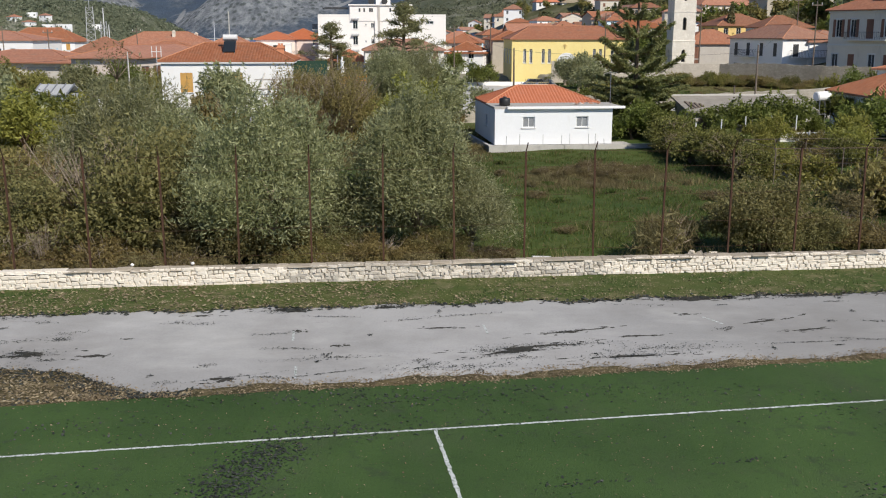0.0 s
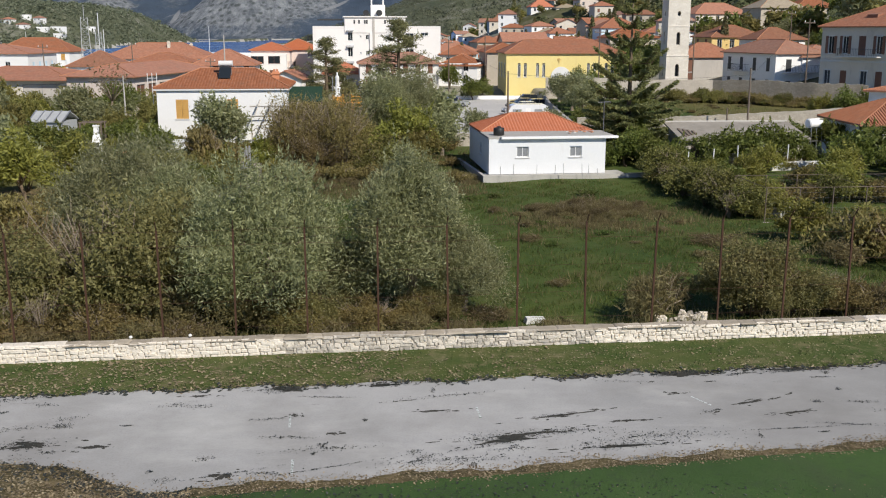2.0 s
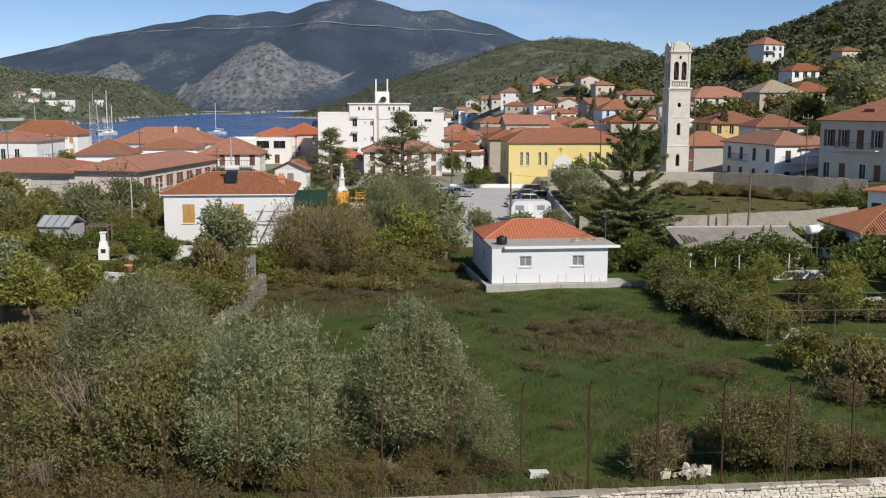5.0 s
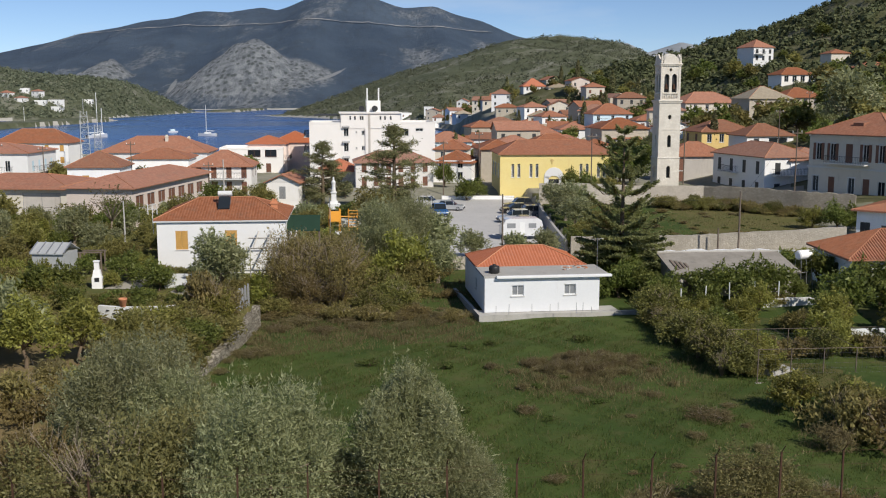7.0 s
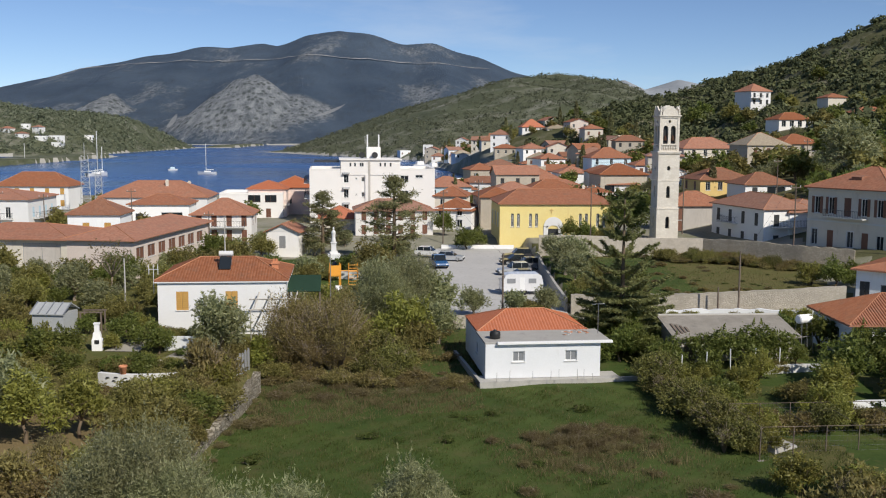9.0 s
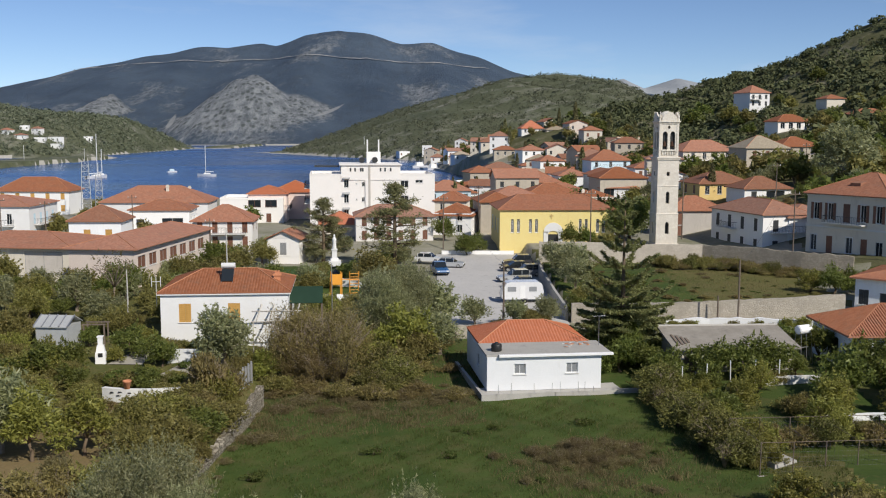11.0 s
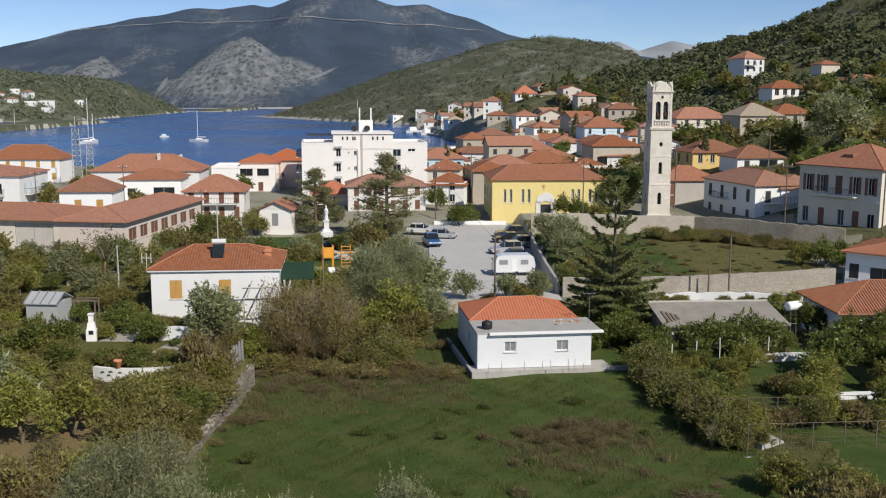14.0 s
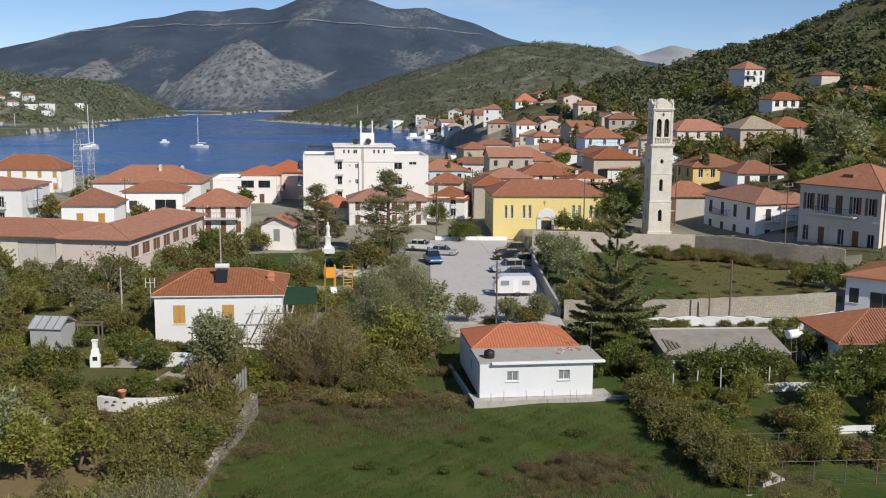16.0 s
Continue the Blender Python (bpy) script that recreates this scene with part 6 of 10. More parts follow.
# ---- plants ----
def crown_points(rng, n, rx, ry, rz, lumps, tight=0.36, hollow=0.55):
    """Points of an uneven crown: leaves gathered in lumps that sit about an ellipsoid."""
    u = rng.normal(size=(lumps, 3))
    u /= np.linalg.norm(u, axis=1)[:, None]
    u[:, 2] = np.abs(u[:, 2]) * 1.15 - 0.4
    # the crown bulges more to some sides than to others
    az = np.arctan2(u[:, 1], u[:, 0])
    bulge = 1 + 0.16 * np.sin(az * 2 + rng.uniform(0, 6)) + 0.12 * np.sin(az * 3 + rng.uniform(0, 6))
    c = u * (rng.uniform(0.3, 0.92, size=lumps) * bulge)[:, None]
    r = tight * rng.uniform(0.5, 1.3, size=lumps)
    k = rng.choice(lumps, size=n, p=r ** 2 / (r ** 2).sum())
    p = rng.normal(size=(n, 3))
    p /= np.linalg.norm(p, axis=1)[:, None]
    p *= rng.uniform(hollow, 1.0, size=(n, 1)) ** 0.6
    p *= (1 + 0.22 * rng.normal(size=(n, 1)))
    q = c[k] + p * r[k][:, None]
    # sprigs that stand out of the crown
    m = int(n * 0.14)
    heads = rng.integers(0, n, size=max(m // 14, 1))
    hk = rng.integers(0, len(heads), size=m)
    away = q[heads][hk] * 0.5 + np.array([0, 0, 0.35])
    away /= np.linalg.norm(away, axis=1)[:, None] + 1e-9
    q[:m] = q[heads][hk] + away * rng.uniform(0, 0.26, size=(m, 1)) + rng.normal(size=(m, 3)) * 0.012
    p[:m] = away
    return q * np.array([rx, ry, rz]), p


def limbs(geo, rng, h, r0, crown_z, spread_, n=6, lean=0.15, levels=True):
    """A tapered, slightly crooked trunk that forks into limbs and twigs."""
    fork = Vector((rng.uniform(-lean, lean), rng.uniform(-lean, lean), h))
    geo.tube([(0, 0, -0.3), (0, 0, 0.05), fork * 0.5 + Vector((rng.uniform(-.1, .1), rng.uniform(-.1, .1), 0)), fork], [r0 * 1.35, r0 * 1.1, r0 * 0.85, r0 * 0.75], 8)
    for k in range(n):
        a = 2 * math.pi * (k + rng.uniform(-0.3, 0.3)) / n
        out = Vector((math.cos(a), math.sin(a), 0))
        e = fork + out * spread_ * rng.uniform(0.5, 0.95) + Vector((0, 0, crown_z * rng.uniform(0.45, 1.0)))
        m = fork.lerp(e, 0.5) + Vector((rng.uniform(-.2, .2), rng.uniform(-.2, .2), crown_z * 0.12))
        geo.tube([fork, m, e], [r0 * 0.5, r0 * 0.32, r0 * 0.1], 5)
        for j in range(3 if levels else 0):
            b = m.lerp(e, rng.uniform(0.1, 0.9))
            t = b + Vector((rng.uniform(-1, 1), rng.uniform(-1, 1), rng.uniform(0.1, 0.9))) * spread_ * 0.38
            geo.tube([b, b.lerp(t, 0.5), t], [r0 * 0.18, r0 * 0.12, r0 * 0.04], 4)


def make_kind(seed, h_trunk, r0, rx, rz, n, leaf, mat, bark="bark", lumps=26, tight=0.36, droop=0.0, stems=6, taper=0.0):
    rng = np.random.default_rng(seed)
    geo = Geo()
    limbs(geo, rng, h_trunk, r0, rz * 0.95, rx * 0.62, stems, levels=stems > 4)
    p, out = crown_points(rng, n, rx, rx, rz, lumps, tight)
    p[:, :2] *= 1 - taper * np.clip(p[:, 2:] / rz, -0.6, 1.0)
    p[:, 2] += h_trunk + rz * 0.62
    p[:, 2] = np.maximum(p[:, 2], 0.06)
    v = leaves(rng, p, leaf[0], leaf[1], droop, out)
    return geo.mesh("trunk", M[bark], True), quads_mesh("crown", v, M[mat], 3)


def make_bush(seed, rx, rz, n, leaf, mat, lumps=20, tight=0.4, stems=10, bare=0.0):
    rng = np.random.default_rng(seed)
    geo = Geo()
    for k in range(stems):
        a = rng.uniform(0, 2 * math.pi)
        o = Vector((math.cos(a), math.sin(a), 0))
        b = o * rx * 0.12
        e = o * rx * rng.uniform(0.25, 0.85) + Vector((0, 0, rz * rng.uniform(0.8, 1.35 + bare * 0.6)))
        m_ = b.lerp(e, 0.5) + Vector((0, 0, rz * 0.2))
        geo.tube([b - Vector((0, 0, 0.2)), m_, e], [0.034, 0.02, 0.007] if bare < 0.4 else [0.06, 0.042, 0.012], 4)
        for j in range(2):
            c = m_.lerp(e, rng.uniform(0.1, 0.8))
            t = c + Vector((rng.uniform(-1, 1), rng.uniform(-1, 1), rng.uniform(0.2, 1.0))) * rx * 0.35
            geo.tube([c, t], [0.011, 0.004], 3)
    p, out = crown_points(rng, n, rx, rx, rz, lumps, tight)
    p[:, 2] += rz * 0.75
    p[:, 2] = np.abs(p[:, 2]) + 0.03
    return geo.mesh("woody_base", M["pale_bark" if bare else "bark"], True), quads_mesh("crown", leaves(rng, p, leaf[0], leaf[1], 0.0, out), M[mat], 3)


KINDS = {}


def kind_of(key):
    """Meshes of a plant kind, made when first asked for."""
    if key in KINDS:
        return KINDS[key]
    k, i = key
    s = 100 * i + len(k)
    if k == "olive":
        r = make_kind(s, 0.75, 0.24, 3.1, 2.9, 54000, (0.155, 0.048), "olive", "pale_bark", 70, 0.28, -0.5)
    elif k == "olive_tall":
        r = make_kind(s, 0.8, 0.24, 2.9, 3.5, 58000, (0.155, 0.048), "olive", "pale_bark", 80, 0.26, -0.5, taper=0.38)
    elif k == "twigs":
        rng = np.random.default_rng(s)
        geo = Geo()
        for j in range(34):
            a, lean = rng.uniform(0, 6.3), rng.uniform(0.1, 0.62)
            e = Vector((math.cos(a) * lean, math.sin(a) * lean, 1.0)).normalized() * rng.uniform(2.2, 3.6)
            m_ = e * 0.5 + Vector((0, 0, 0.25))
            geo.tube([(0, 0, -0.3), m_, e], [0.03, 0.017, 0.005], 4)
            for q in range(4):
                c = m_.lerp(e, rng.uniform(0.0, 0.9))
                geo.tube([c, c + Vector((rng.uniform(-0.5, 0.5), rng.uniform(-0.5, 0.5), rng.uniform(0.3, 0.9)))], [0.009, 0.003], 3)
        p, out = crown_points(rng, 220, 1.4, 1.4, 1.4, 16, 0.4)
        p[:, 2] += 1.6
        r = geo.mesh("woody_base", M["pale_bark"], True), quads_mesh("crown", leaves(rng, p, 0.14, 0.07), M["dry"], 3)
    elif k == "olive_far":
        r = make_kind(s, 0.6, 0.2, 2.4, 2.3, 4300, (0.34, 0.125), "olive", "pale_bark", 26, 0.35)
    elif k == "shrub":
        r = make_bush(s, 2.2, 1.5, 4300, (0.235, 0.12), "shrub_warm", 40, 0.32)
    elif k == "shrub_near":
        r = make_bush(s, 2.2, 1.6, 34000, (0.105, 0.056), "shrub", 44, 0.28, 26)
    elif k == "bramble":
        r = make_bush(s, 1.8, 0.95, 2900, (0.22, 0.11), "bramble", 30, 0.34, 24, 0.2)
    elif k == "bramble_near":
        r = make_bush(s, 1.8, 0.95, 16000, (0.11, 0.05), "bramble", 30, 0.34, 30, 0.2)
    elif k == "weeds":
        r = make_bush(s, 1.3, 0.5, 1900, (0.28, 0.034), "dry", 26, 0.42, 8, 0.2)
    elif k == "tuft":
        r = make_bush(s, 0.9, 0.22, 420, (0.22, 0.07), "blade", 14, 0.4, 3)
    elif k == "tallbush":
        r = make_bush(s, 3.2, 2.5, 17000, (0.16, 0.06), "bramble", 70, 0.26, 150, 0.2)
    elif k == "hedge":
        r = make_bush(s, 1.8, 1.2, 8500, (0.15, 0.075), "hedge", 40, 0.34, 26, 0.2)
    elif k == "lime":
        r = make_bush(s, 2.2, 2.0, 3400, (0.32, 0.13), "lime", 40, 0.28, 14)
    elif k == "limetree":
        r = make_kind(s, 0.9, 0.1, 1.5, 1.5, 3000, (0.24, 0.11), "lime", "bark", 18, 0.36)
    elif k == "citrus":
        r = make_kind(s, 0.55, 0.14, 1.9, 1.75, 3100, (0.3, 0.145), "citrus", "bark", 22, 0.38)
    elif k == "broad":
        r = make_kind(s, 1.0, 0.25, 3.2, 3.1, 4600, (0.4, 0.2), "shrub_warm", "bark", 34, 0.32)
    elif k == "citrus_big":
        r = make_kind(s, 1.0, 0.25, 3.4, 3.3, 4600, (0.4, 0.2), "citrus", "bark", 34, 0.32)
    elif k == "town_tree":
        r = make_kind(s, 1.0, 0.22, 3.0, 3.0, 900, (0.95, 0.5), "citrus" if i % 2 else "shrub_warm", "bark", 26, 0.34, 0.0, 4)
    elif k == "bare":
        rng = np.random.default_rng(s)
        geo = Geo()
        limbs(geo, rng, 2.2, 0.12, 3.2, 2.2, 9, 0.2)
        p, out = crown_points(rng, 300, 2.2, 2.2, 2.2, 20, 0.4)
        p[:, 2] += 4.0
        r = geo.mesh("trunk", M["pale_bark"], True), quads_mesh("crown", leaves(rng, p, 0.25, 0.12), M["dry"], 3)
    elif k == "pine":
        rng = np.random.default_rng(s)
        geo = Geo()
        geo.tube([(0, 0, -0.4), (0.1, 0, 3), (-0.1, 0.2, 7), (0.1, 0, 11)], [0.35, 0.28, 0.2, 0.06], 8)
        pts = []
        for b in range(44):
            z = 2.2 + 8.7 * b / 43
            a = rng.uniform(0, 6.3)
            L = rng.uniform(0.55, 1.0) * (5.2 if z < 6 else 5.2 * (11.9 - z) / 5.9)
            e = Vector((math.cos(a) * L, math.sin(a) * L, z + rng.uniform(-0.2, 0.9)))
            st = Vector((0, 0, z - 0.4))
            geo.tube([st, st.lerp(e, 0.5) + Vector((0, 0, -0.15)), e], [0.09, 0.06, 0.02], 4)
            for j in range(6):
                c = st.lerp(e, rng.uniform(0.35, 1.02))
                pts.append(np.array(c) + rng.normal(size=(30, 3)) * np.array([0.42, 0.42, 0.2]))
        p = np.vstack(pts)
        r = geo.mesh("trunk", M["bark"], True), quads_mesh("crown", leaves(rng, p, 0.5, 0.1, -0.2), M["pine"], 3)
    elif k == "cypress":
        rng = np.random.default_rng(s)
        geo = Geo()
        geo.tube([(0, 0, -0.4), (0, 0, 7)], [0.18, 0.03], 6)
        z = rng.uniform(0.02, 1, 900) ** 0.8
        rad = 0.95 * np.sin(np.clip(z, 0.03, 1) ** 0.6 * math.pi) ** 0.7 * rng.uniform(0.6, 1.1, 900)
        a = rng.uniform(0, 6.3, 900)
        p = np.stack([rad * np.cos(a), rad * np.sin(a), 0.5 + z * 7.6], 1)
        r = geo.mesh("trunk", M["bark"], True), quads_mesh("crown", leaves(rng, p, 0.65, 0.26, -0.9), M["pine"], 3)
    elif k == "araucaria":
        rng = np.random.default_rng(s)
        geo = Geo()
        geo.tube([(0, 0, -0.4), (0, 0, 7), (0.05, 0, 14.4)], [0.26, 0.17, 0.03], 8)
        pts, outs = [], []
        tiers = [0.9, 1.7, 2.4, 3.1, 3.8, 4.6, 5.5, 7.0, 8.4, 9.9, 11.4, 12.7, 13.8]
        for t, z in enumerate(tiers):
            L = 5.7 * (1 - (z / 16.0)) ** 0.9 + 0.1
            nb = 8 if z < 6 else 6 if z < 10 else 5
            for b in range(nb):
                a = 2 * math.pi * (b + 0.5 * (t % 2)) / nb + rng.uniform(-0.2, 0.2)
                o = Vector((math.cos(a), math.sin(a), 0))
                Lb = L * rng.uniform(0.75, 1.12)
                rise = 0.08 if z < 5 else 0.2 + 0.02 * z
                st, m_, e = Vector((0, 0, z)), o * Lb * 0.55 + Vector((0, 0, z - Lb * 0.05)), o * Lb + Vector((0, 0, z + Lb * rise))
                geo.tube([st, m_, e], [0.055, 0.04, 0.012], 4)
                side = Vector((-o.y, o.x, 0))
                nn = int((460 if z < 6 else 300) * Lb / 3 + 60)
                u = rng.uniform(0.15, 1.0, nn)
                w = rng.normal(size=nn) * (0.23 if z < 6 else 0.17) * Lb * (1.12 - u)
                q = np.array([(1 - uu) ** 2 * np.array(st) + 2 * uu * (1 - uu) * np.array(m_) + uu * uu * np.array(e) for uu in u])
                q += w[:, None] * np.array(side)[None, :] + rng.normal(size=(nn, 3)) * 0.05
                q[:, 2] -= np.abs(w) * 0.15
                pts.append(q)
                outs.append(np.tile(np.array(o) * 1.0 + np.array([0, 0, 0.45]), (nn, 1)) + np.sign(w)[:, None] * np.array(side)[None, :] * 0.7)
        r = geo.mesh("trunk", M["bark"], True), quads_mesh("crown", leaves(rng, np.vstack(pts), 0.42, 0.115, 0, np.vstack(outs)), M["araucaria"], 3)
    KINDS[key] = r
    return r


LABELS = {"tuft": ("weed_tuft", "low leafy green weed tuft in the grass", "weed"), "olive": ("olive_tree", "grey-green olive tree with a dense rounded crown", "olive tree"), "olive_far": ("olive_tree", "small grey-green olive tree", "olive tree"),
          "olive_tall": ("olive_tree", "tall grey-green olive tree with a tapering crown", "olive tree"), "twigs": ("dead_shrub", "leafless fan of grey dead twigs in the thicket", "bush"),
          "shrub": ("shrub", "dense olive-green wild shrub", "bush"), "shrub_near": ("shrub", "dense olive-green wild shrub behind the wall", "bush"), "bramble_near": ("bramble", "brown tangled bramble thicket behind the wall", "bush"), "bramble": ("bramble", "brown tangled bramble thicket", "bush"), "weeds": ("dry_weeds", "clump of dry brown weeds", "weeds"),
          "tallbush": ("tall_bush", "large thinning bush with bare pale stems", "bush"), "hedge": ("hedge_bush", "dense green hedge bush beside the meadow", "bush"), "lime": ("bush", "bright yellow-green leafy bush", "bush"), "limetree": ("fruit_tree", "small yellowing fruit tree", "tree"),
          "citrus": ("citrus_tree", "dark green citrus tree in a garden", "tree"), "broad": ("tree", "broad green garden tree", "tree"), "citrus_big": ("tree", "large dark green leafy tree", "tree"),
          "town_tree": ("tree", "leafy green tree between the houses", "tree"), "bare": ("bare_tree", "nearly bare pale tree with few leaves", "tree"), "pine": ("pine_tree", "tall sparse dark pine tree", "pine tree"), "cypress": ("cypress", "slim dark green cypress", "cypress"),
          "araucaria": ("norfolk_pine", "tall layered dark green Norfolk pine", "conifer")}
plant_rng = random.Random(5)


def plant(k, x, y, size=1.0, i=0, z=None, tall=1.0, rot=None):
    a, b = kind_of((k, i))
    nm, lb, cat = LABELS[k]
    t = thing(nm, pose(x, y, ground_at(x, y) if z is None else z, 0, 0, plant_rng.uniform(0, 360) if rot is None else rot), lb, cat, group=cat + "s")
    t.scale = (size, size, size * tall)
    for name_, me in (("trunk" if "trunk" in a.name else "woody_base", a), ("crown", b)):
        o = new(name_, me)
        o.parent = t
    return t


# behind the boundary wall
plant("olive", -6.3, 34.4, 1.08, 1, tall=1.1)
plant("olive", -4.9, 36.4, 0.62, 2, tall=1.0)
plant("olive_tall", -1.0, 36.4, 1.0, 1, tall=1.05)
plant("olive", 1.0, 36.4, 0.66, 3, tall=1.0)
plant("olive", -2.9, 36.4, 0.6, 2, tall=0.9)
plant("shrub_near", -7.6, 35.2, 1.0, 1, tall=1.0)
plant("shrub_near", -4.9, 34.6, 0.7, 2, tall=0.8)
plant("shrub_near", -0.2, 35.4, 0.6, 1, tall=0.7)
plant("bramble_near", -12.6, 35.8, 1.3, 1, tall=1.5)
plant("bramble_near", -16.0, 37.6, 1.5, 2, tall=1.4)
plant("olive", -13.2, 41.4, 1.02, 2, tall=1.2)
plant("olive", -10.6, 39.6, 0.95, 3, tall=1.1)
plant("olive", -14.8, 43.5, 0.8, 1, tall=1.0)
plant("shrub_near", -10.6, 34.8, 1.45, 1, tall=1.25)
plant("shrub_near", -8.6, 34.0, 1.0, 2, tall=1.1)
plant("shrub_near", -14.6, 34.6, 1.25, 2, tall=1.05)
plant("shrub_near", -17.4, 35.4, 1.1, 1, tall=0.9)
plant("shrub_near", -3.4, 35.6, 0.6, 1, tall=0.9)
plant("twigs", -12.2, 34.4, 1.3, 1, z=0.8)
plant("twigs", -13.4, 32.2, 0.6, 2)
plant("bramble_near", -2.4, 34.2, 0.75, 1)
plant("bramble_near", -4.6, 33.6, 0.6, 2)
plant("bramble_near", -8.7, 32.6, 0.8, 1, tall=0.9)
plant("bramble_near", -11.6, 32.4, 1.0, 2)
plant("bramble_near", -14.8, 32.4, 1.15, 1)
plant("bramble_near", -17.8, 33.0, 1.2, 2, tall=1.2)
for x, y, s, t in ((-21.2, 49.0, 0.95, 1.35), (-20.0, 50.6, 0.8, 1.3), (-22.6, 47.6, 0.9, 1.2), (-19.6, 47.6, 0.8, 1.1)):
    plant("bramble", x, y, s, 1, tall=t)
plant("weeds", -20.8, 51.8, 1.0, 1, tall=1.8)
for k, (x, y, s, t) in enumerate(((-9.9, 31.2, 0.9, 1.2), (-8.6, 31.4, 0.8, 1.4), (-7.6, 31.3, 0.7, 1.2), (-11.2, 31.0, 0.8, 1.0), (-13.2, 31.0, 0.9, 1.0), (-3.6, 32.6, 0.9, 0.9), (-1.0, 33.4, 0.9, 0.9), (0.8, 33.6, 0.7, 0.8), (-5.0, 32.0, 0.5, 0.9), (2.0, 35.4, 0.8, 0.7))):
    plant("weeds", x, y, s, 1 + k % 2, tall=t)
plant("bramble_near", -0.4, 35.2, 0.6, 2)
plant("weeds", 7.9, 35.0, 1.0, 1, tall=2.0)
plant("weeds", 8.6, 36.4, 0.9, 2, tall=2.2)
plant("twigs", 8.4, 35.8, 0.42, 2)
plant("shrub_near", 11.9, 36.0, 1.05, 1, tall=1.05)
plant("shrub_near", 13.6, 35.8, 0.7, 2, tall=1.0)
plant("bramble_near", 15.4, 36.0, 0.9, 2)
plant("weeds", 16.6, 35.0, 1.1, 1, tall=1.4)
plant("twigs", 15.4, 36.6, 0.5, 1)
plant("bramble", 20.4, 46.6, 1.0, 1, tall=1.5)
plant("shrub", 21.6, 48.8, 0.9, 2, tall=1.0)
plant("bramble", 21.8, 45.0, 1.1, 2, tall=1.2)
plant("weeds", 18.8, 44.6, 1.0, 1, tall=1.3)
# meadow edge thickets, left wall line
for k, (x, y, s) in enumerate(((-16.4, 58, 0.95), (-18.6, 60, 1.05), (-21, 61, 0.95), (-16.6, 62.5, 0.9), (-18.9, 63.6, 0.85), (-16.0, 66, 0.8), (-15.6, 54, 0.8), (-17.6, 55, 0.9), (-15.6, 47, 0.9), (-17, 49.5, 1.1), (-15.2, 50.8, 0.75))):
    plant("bramble" if k % 3 == 2 else "shrub", x, y, s, 1 + k % 2)
for x, y, s in ((-23.5, 55.5, 1.25), (-20.8, 56.5, 1.15), (-26.0, 57, 1.3)):
    plant("limetree" if x != -26.0 else "olive_far", x, y, s, 1)
for k, (x, y, s) in enumerate(((-29, 68, 1.2), (-31.5, 66, 1.4), (-33, 70, 1.3), (-34.5, 62, 1.3), (-31, 60, 1.2))):
    plant(("shrub", "citrus", "lime")[k % 3], x, y, s * 0.85, 1)
plant("bramble", -16.3, 69.5, 1.1, 1, tall=2.0)
plant("weeds", -15.5, 71.5, 0.9, 2, tall=2.6)
plant("olive_far", -17.2, 79.5, 1.0, 1, tall=1.0)
plant("shrub", -22.0, 81.5, 0.55, 1)
plant("lime", -25.0, 84.5, 0.65, 1)
plant("shrub", -18.6, 82.4, 0.45, 1)
plant("tallbush", -11.2, 79.6, 1.08, 1, tall=1.42)
plant("tallbush", -8.2, 79.4, 1.1, 2, tall=1.42)
plant("tallbush", -9.8, 77.8, 0.8, 1, tall=1.05)
plant("lime", -13.9, 78.6, 0.78, 1, tall=1.05)
plant("lime", -11.4, 82.0, 1.1, 2, tall=1.4)
plant("hedge", -5.2, 77.2, 1.0, 1)
plant("hedge", -3.2, 78.6, 1.1, 2)
plant("hedge", -3.8, 76.0, 0.8, 1)
plant("olive", -2.6, 94.6, 1.15, 2, tall=1.22)
plant("olive", -4.8, 92.0, 1.15, 1, tall=1.15)
plant("lime", -2.4, 87.0, 1.3, 1, tall=1.15)
plant("lime", -4.4, 86.4, 0.9, 2, tall=1.2)
plant("shrub", -6.0, 88.0, 1.2, 2)
plant("bramble", 1.2, 92.5, 0.7, 1)
# the cottage's surroundings and the right gardens
plant("araucaria", 17.0, 88.0, 1.0, 1)
for k, (x, y, s) in enumerate(((34.8, 78.8, 0.95), (33.4, 84.0, 1.1), (15.8, 82.5, 0.9), (18.0, 81.6, 0.9), (17.6, 85.0, 1.0), (14.6, 86.5, 0.9), (19.2, 79.5, 0.8))):
    plant("citrus", x, y, s, 1 + k % 2)
for k in range(13):
    y = 75.6 - 1.45 * k
    x = 17.2 + (72.9 - y) * 0.075
    plant("hedge", x + 0.25 * math.sin(k * 1.7), y, 0.95 + 0.18 * math.sin(k * 2.1), 1 + k % 2, tall=1.0 + 0.2 * math.sin(k * 1.3))
    if k % 2:
        plant("lime" if k % 4 == 1 else "hedge", x + 2.1, y + 0.8, 0.62 if k % 4 == 1 else 0.8, 1, tall=0.75)
    if k % 3 == 0:
        plant("twigs", x - 0.9, y - 0.4, 0.5, 1 + k % 2)
for x, y, s, k in ((22.4, 78.6, 0.95, "citrus"), (24.9, 78.2, 1.0, "citrus"), (27.4, 78.6, 1.0, "citrus"), (25.4, 75.0, 0.62, "limetree"), (30.6, 72.5, 1.1, "citrus"), (28.0, 67.5, 0.9, "lime"), (33.0, 67.5, 0.8, "lime"), (24.6, 74.0, 0.7, "lime"), (22.2, 70.5, 0.7, "lime"), (25.6, 69.0, 0.5, "shrub"),
                   (24.0, 48.5, 0.7, "bramble"), (31.5, 54.5, 0.6, "shrub"), (29.6, 78.8, 0.5, "citrus"), (31.4, 86.4, 0.85, "citrus")):
    plant(k, x, y, s, 1)
edge_rng = random.Random(57)
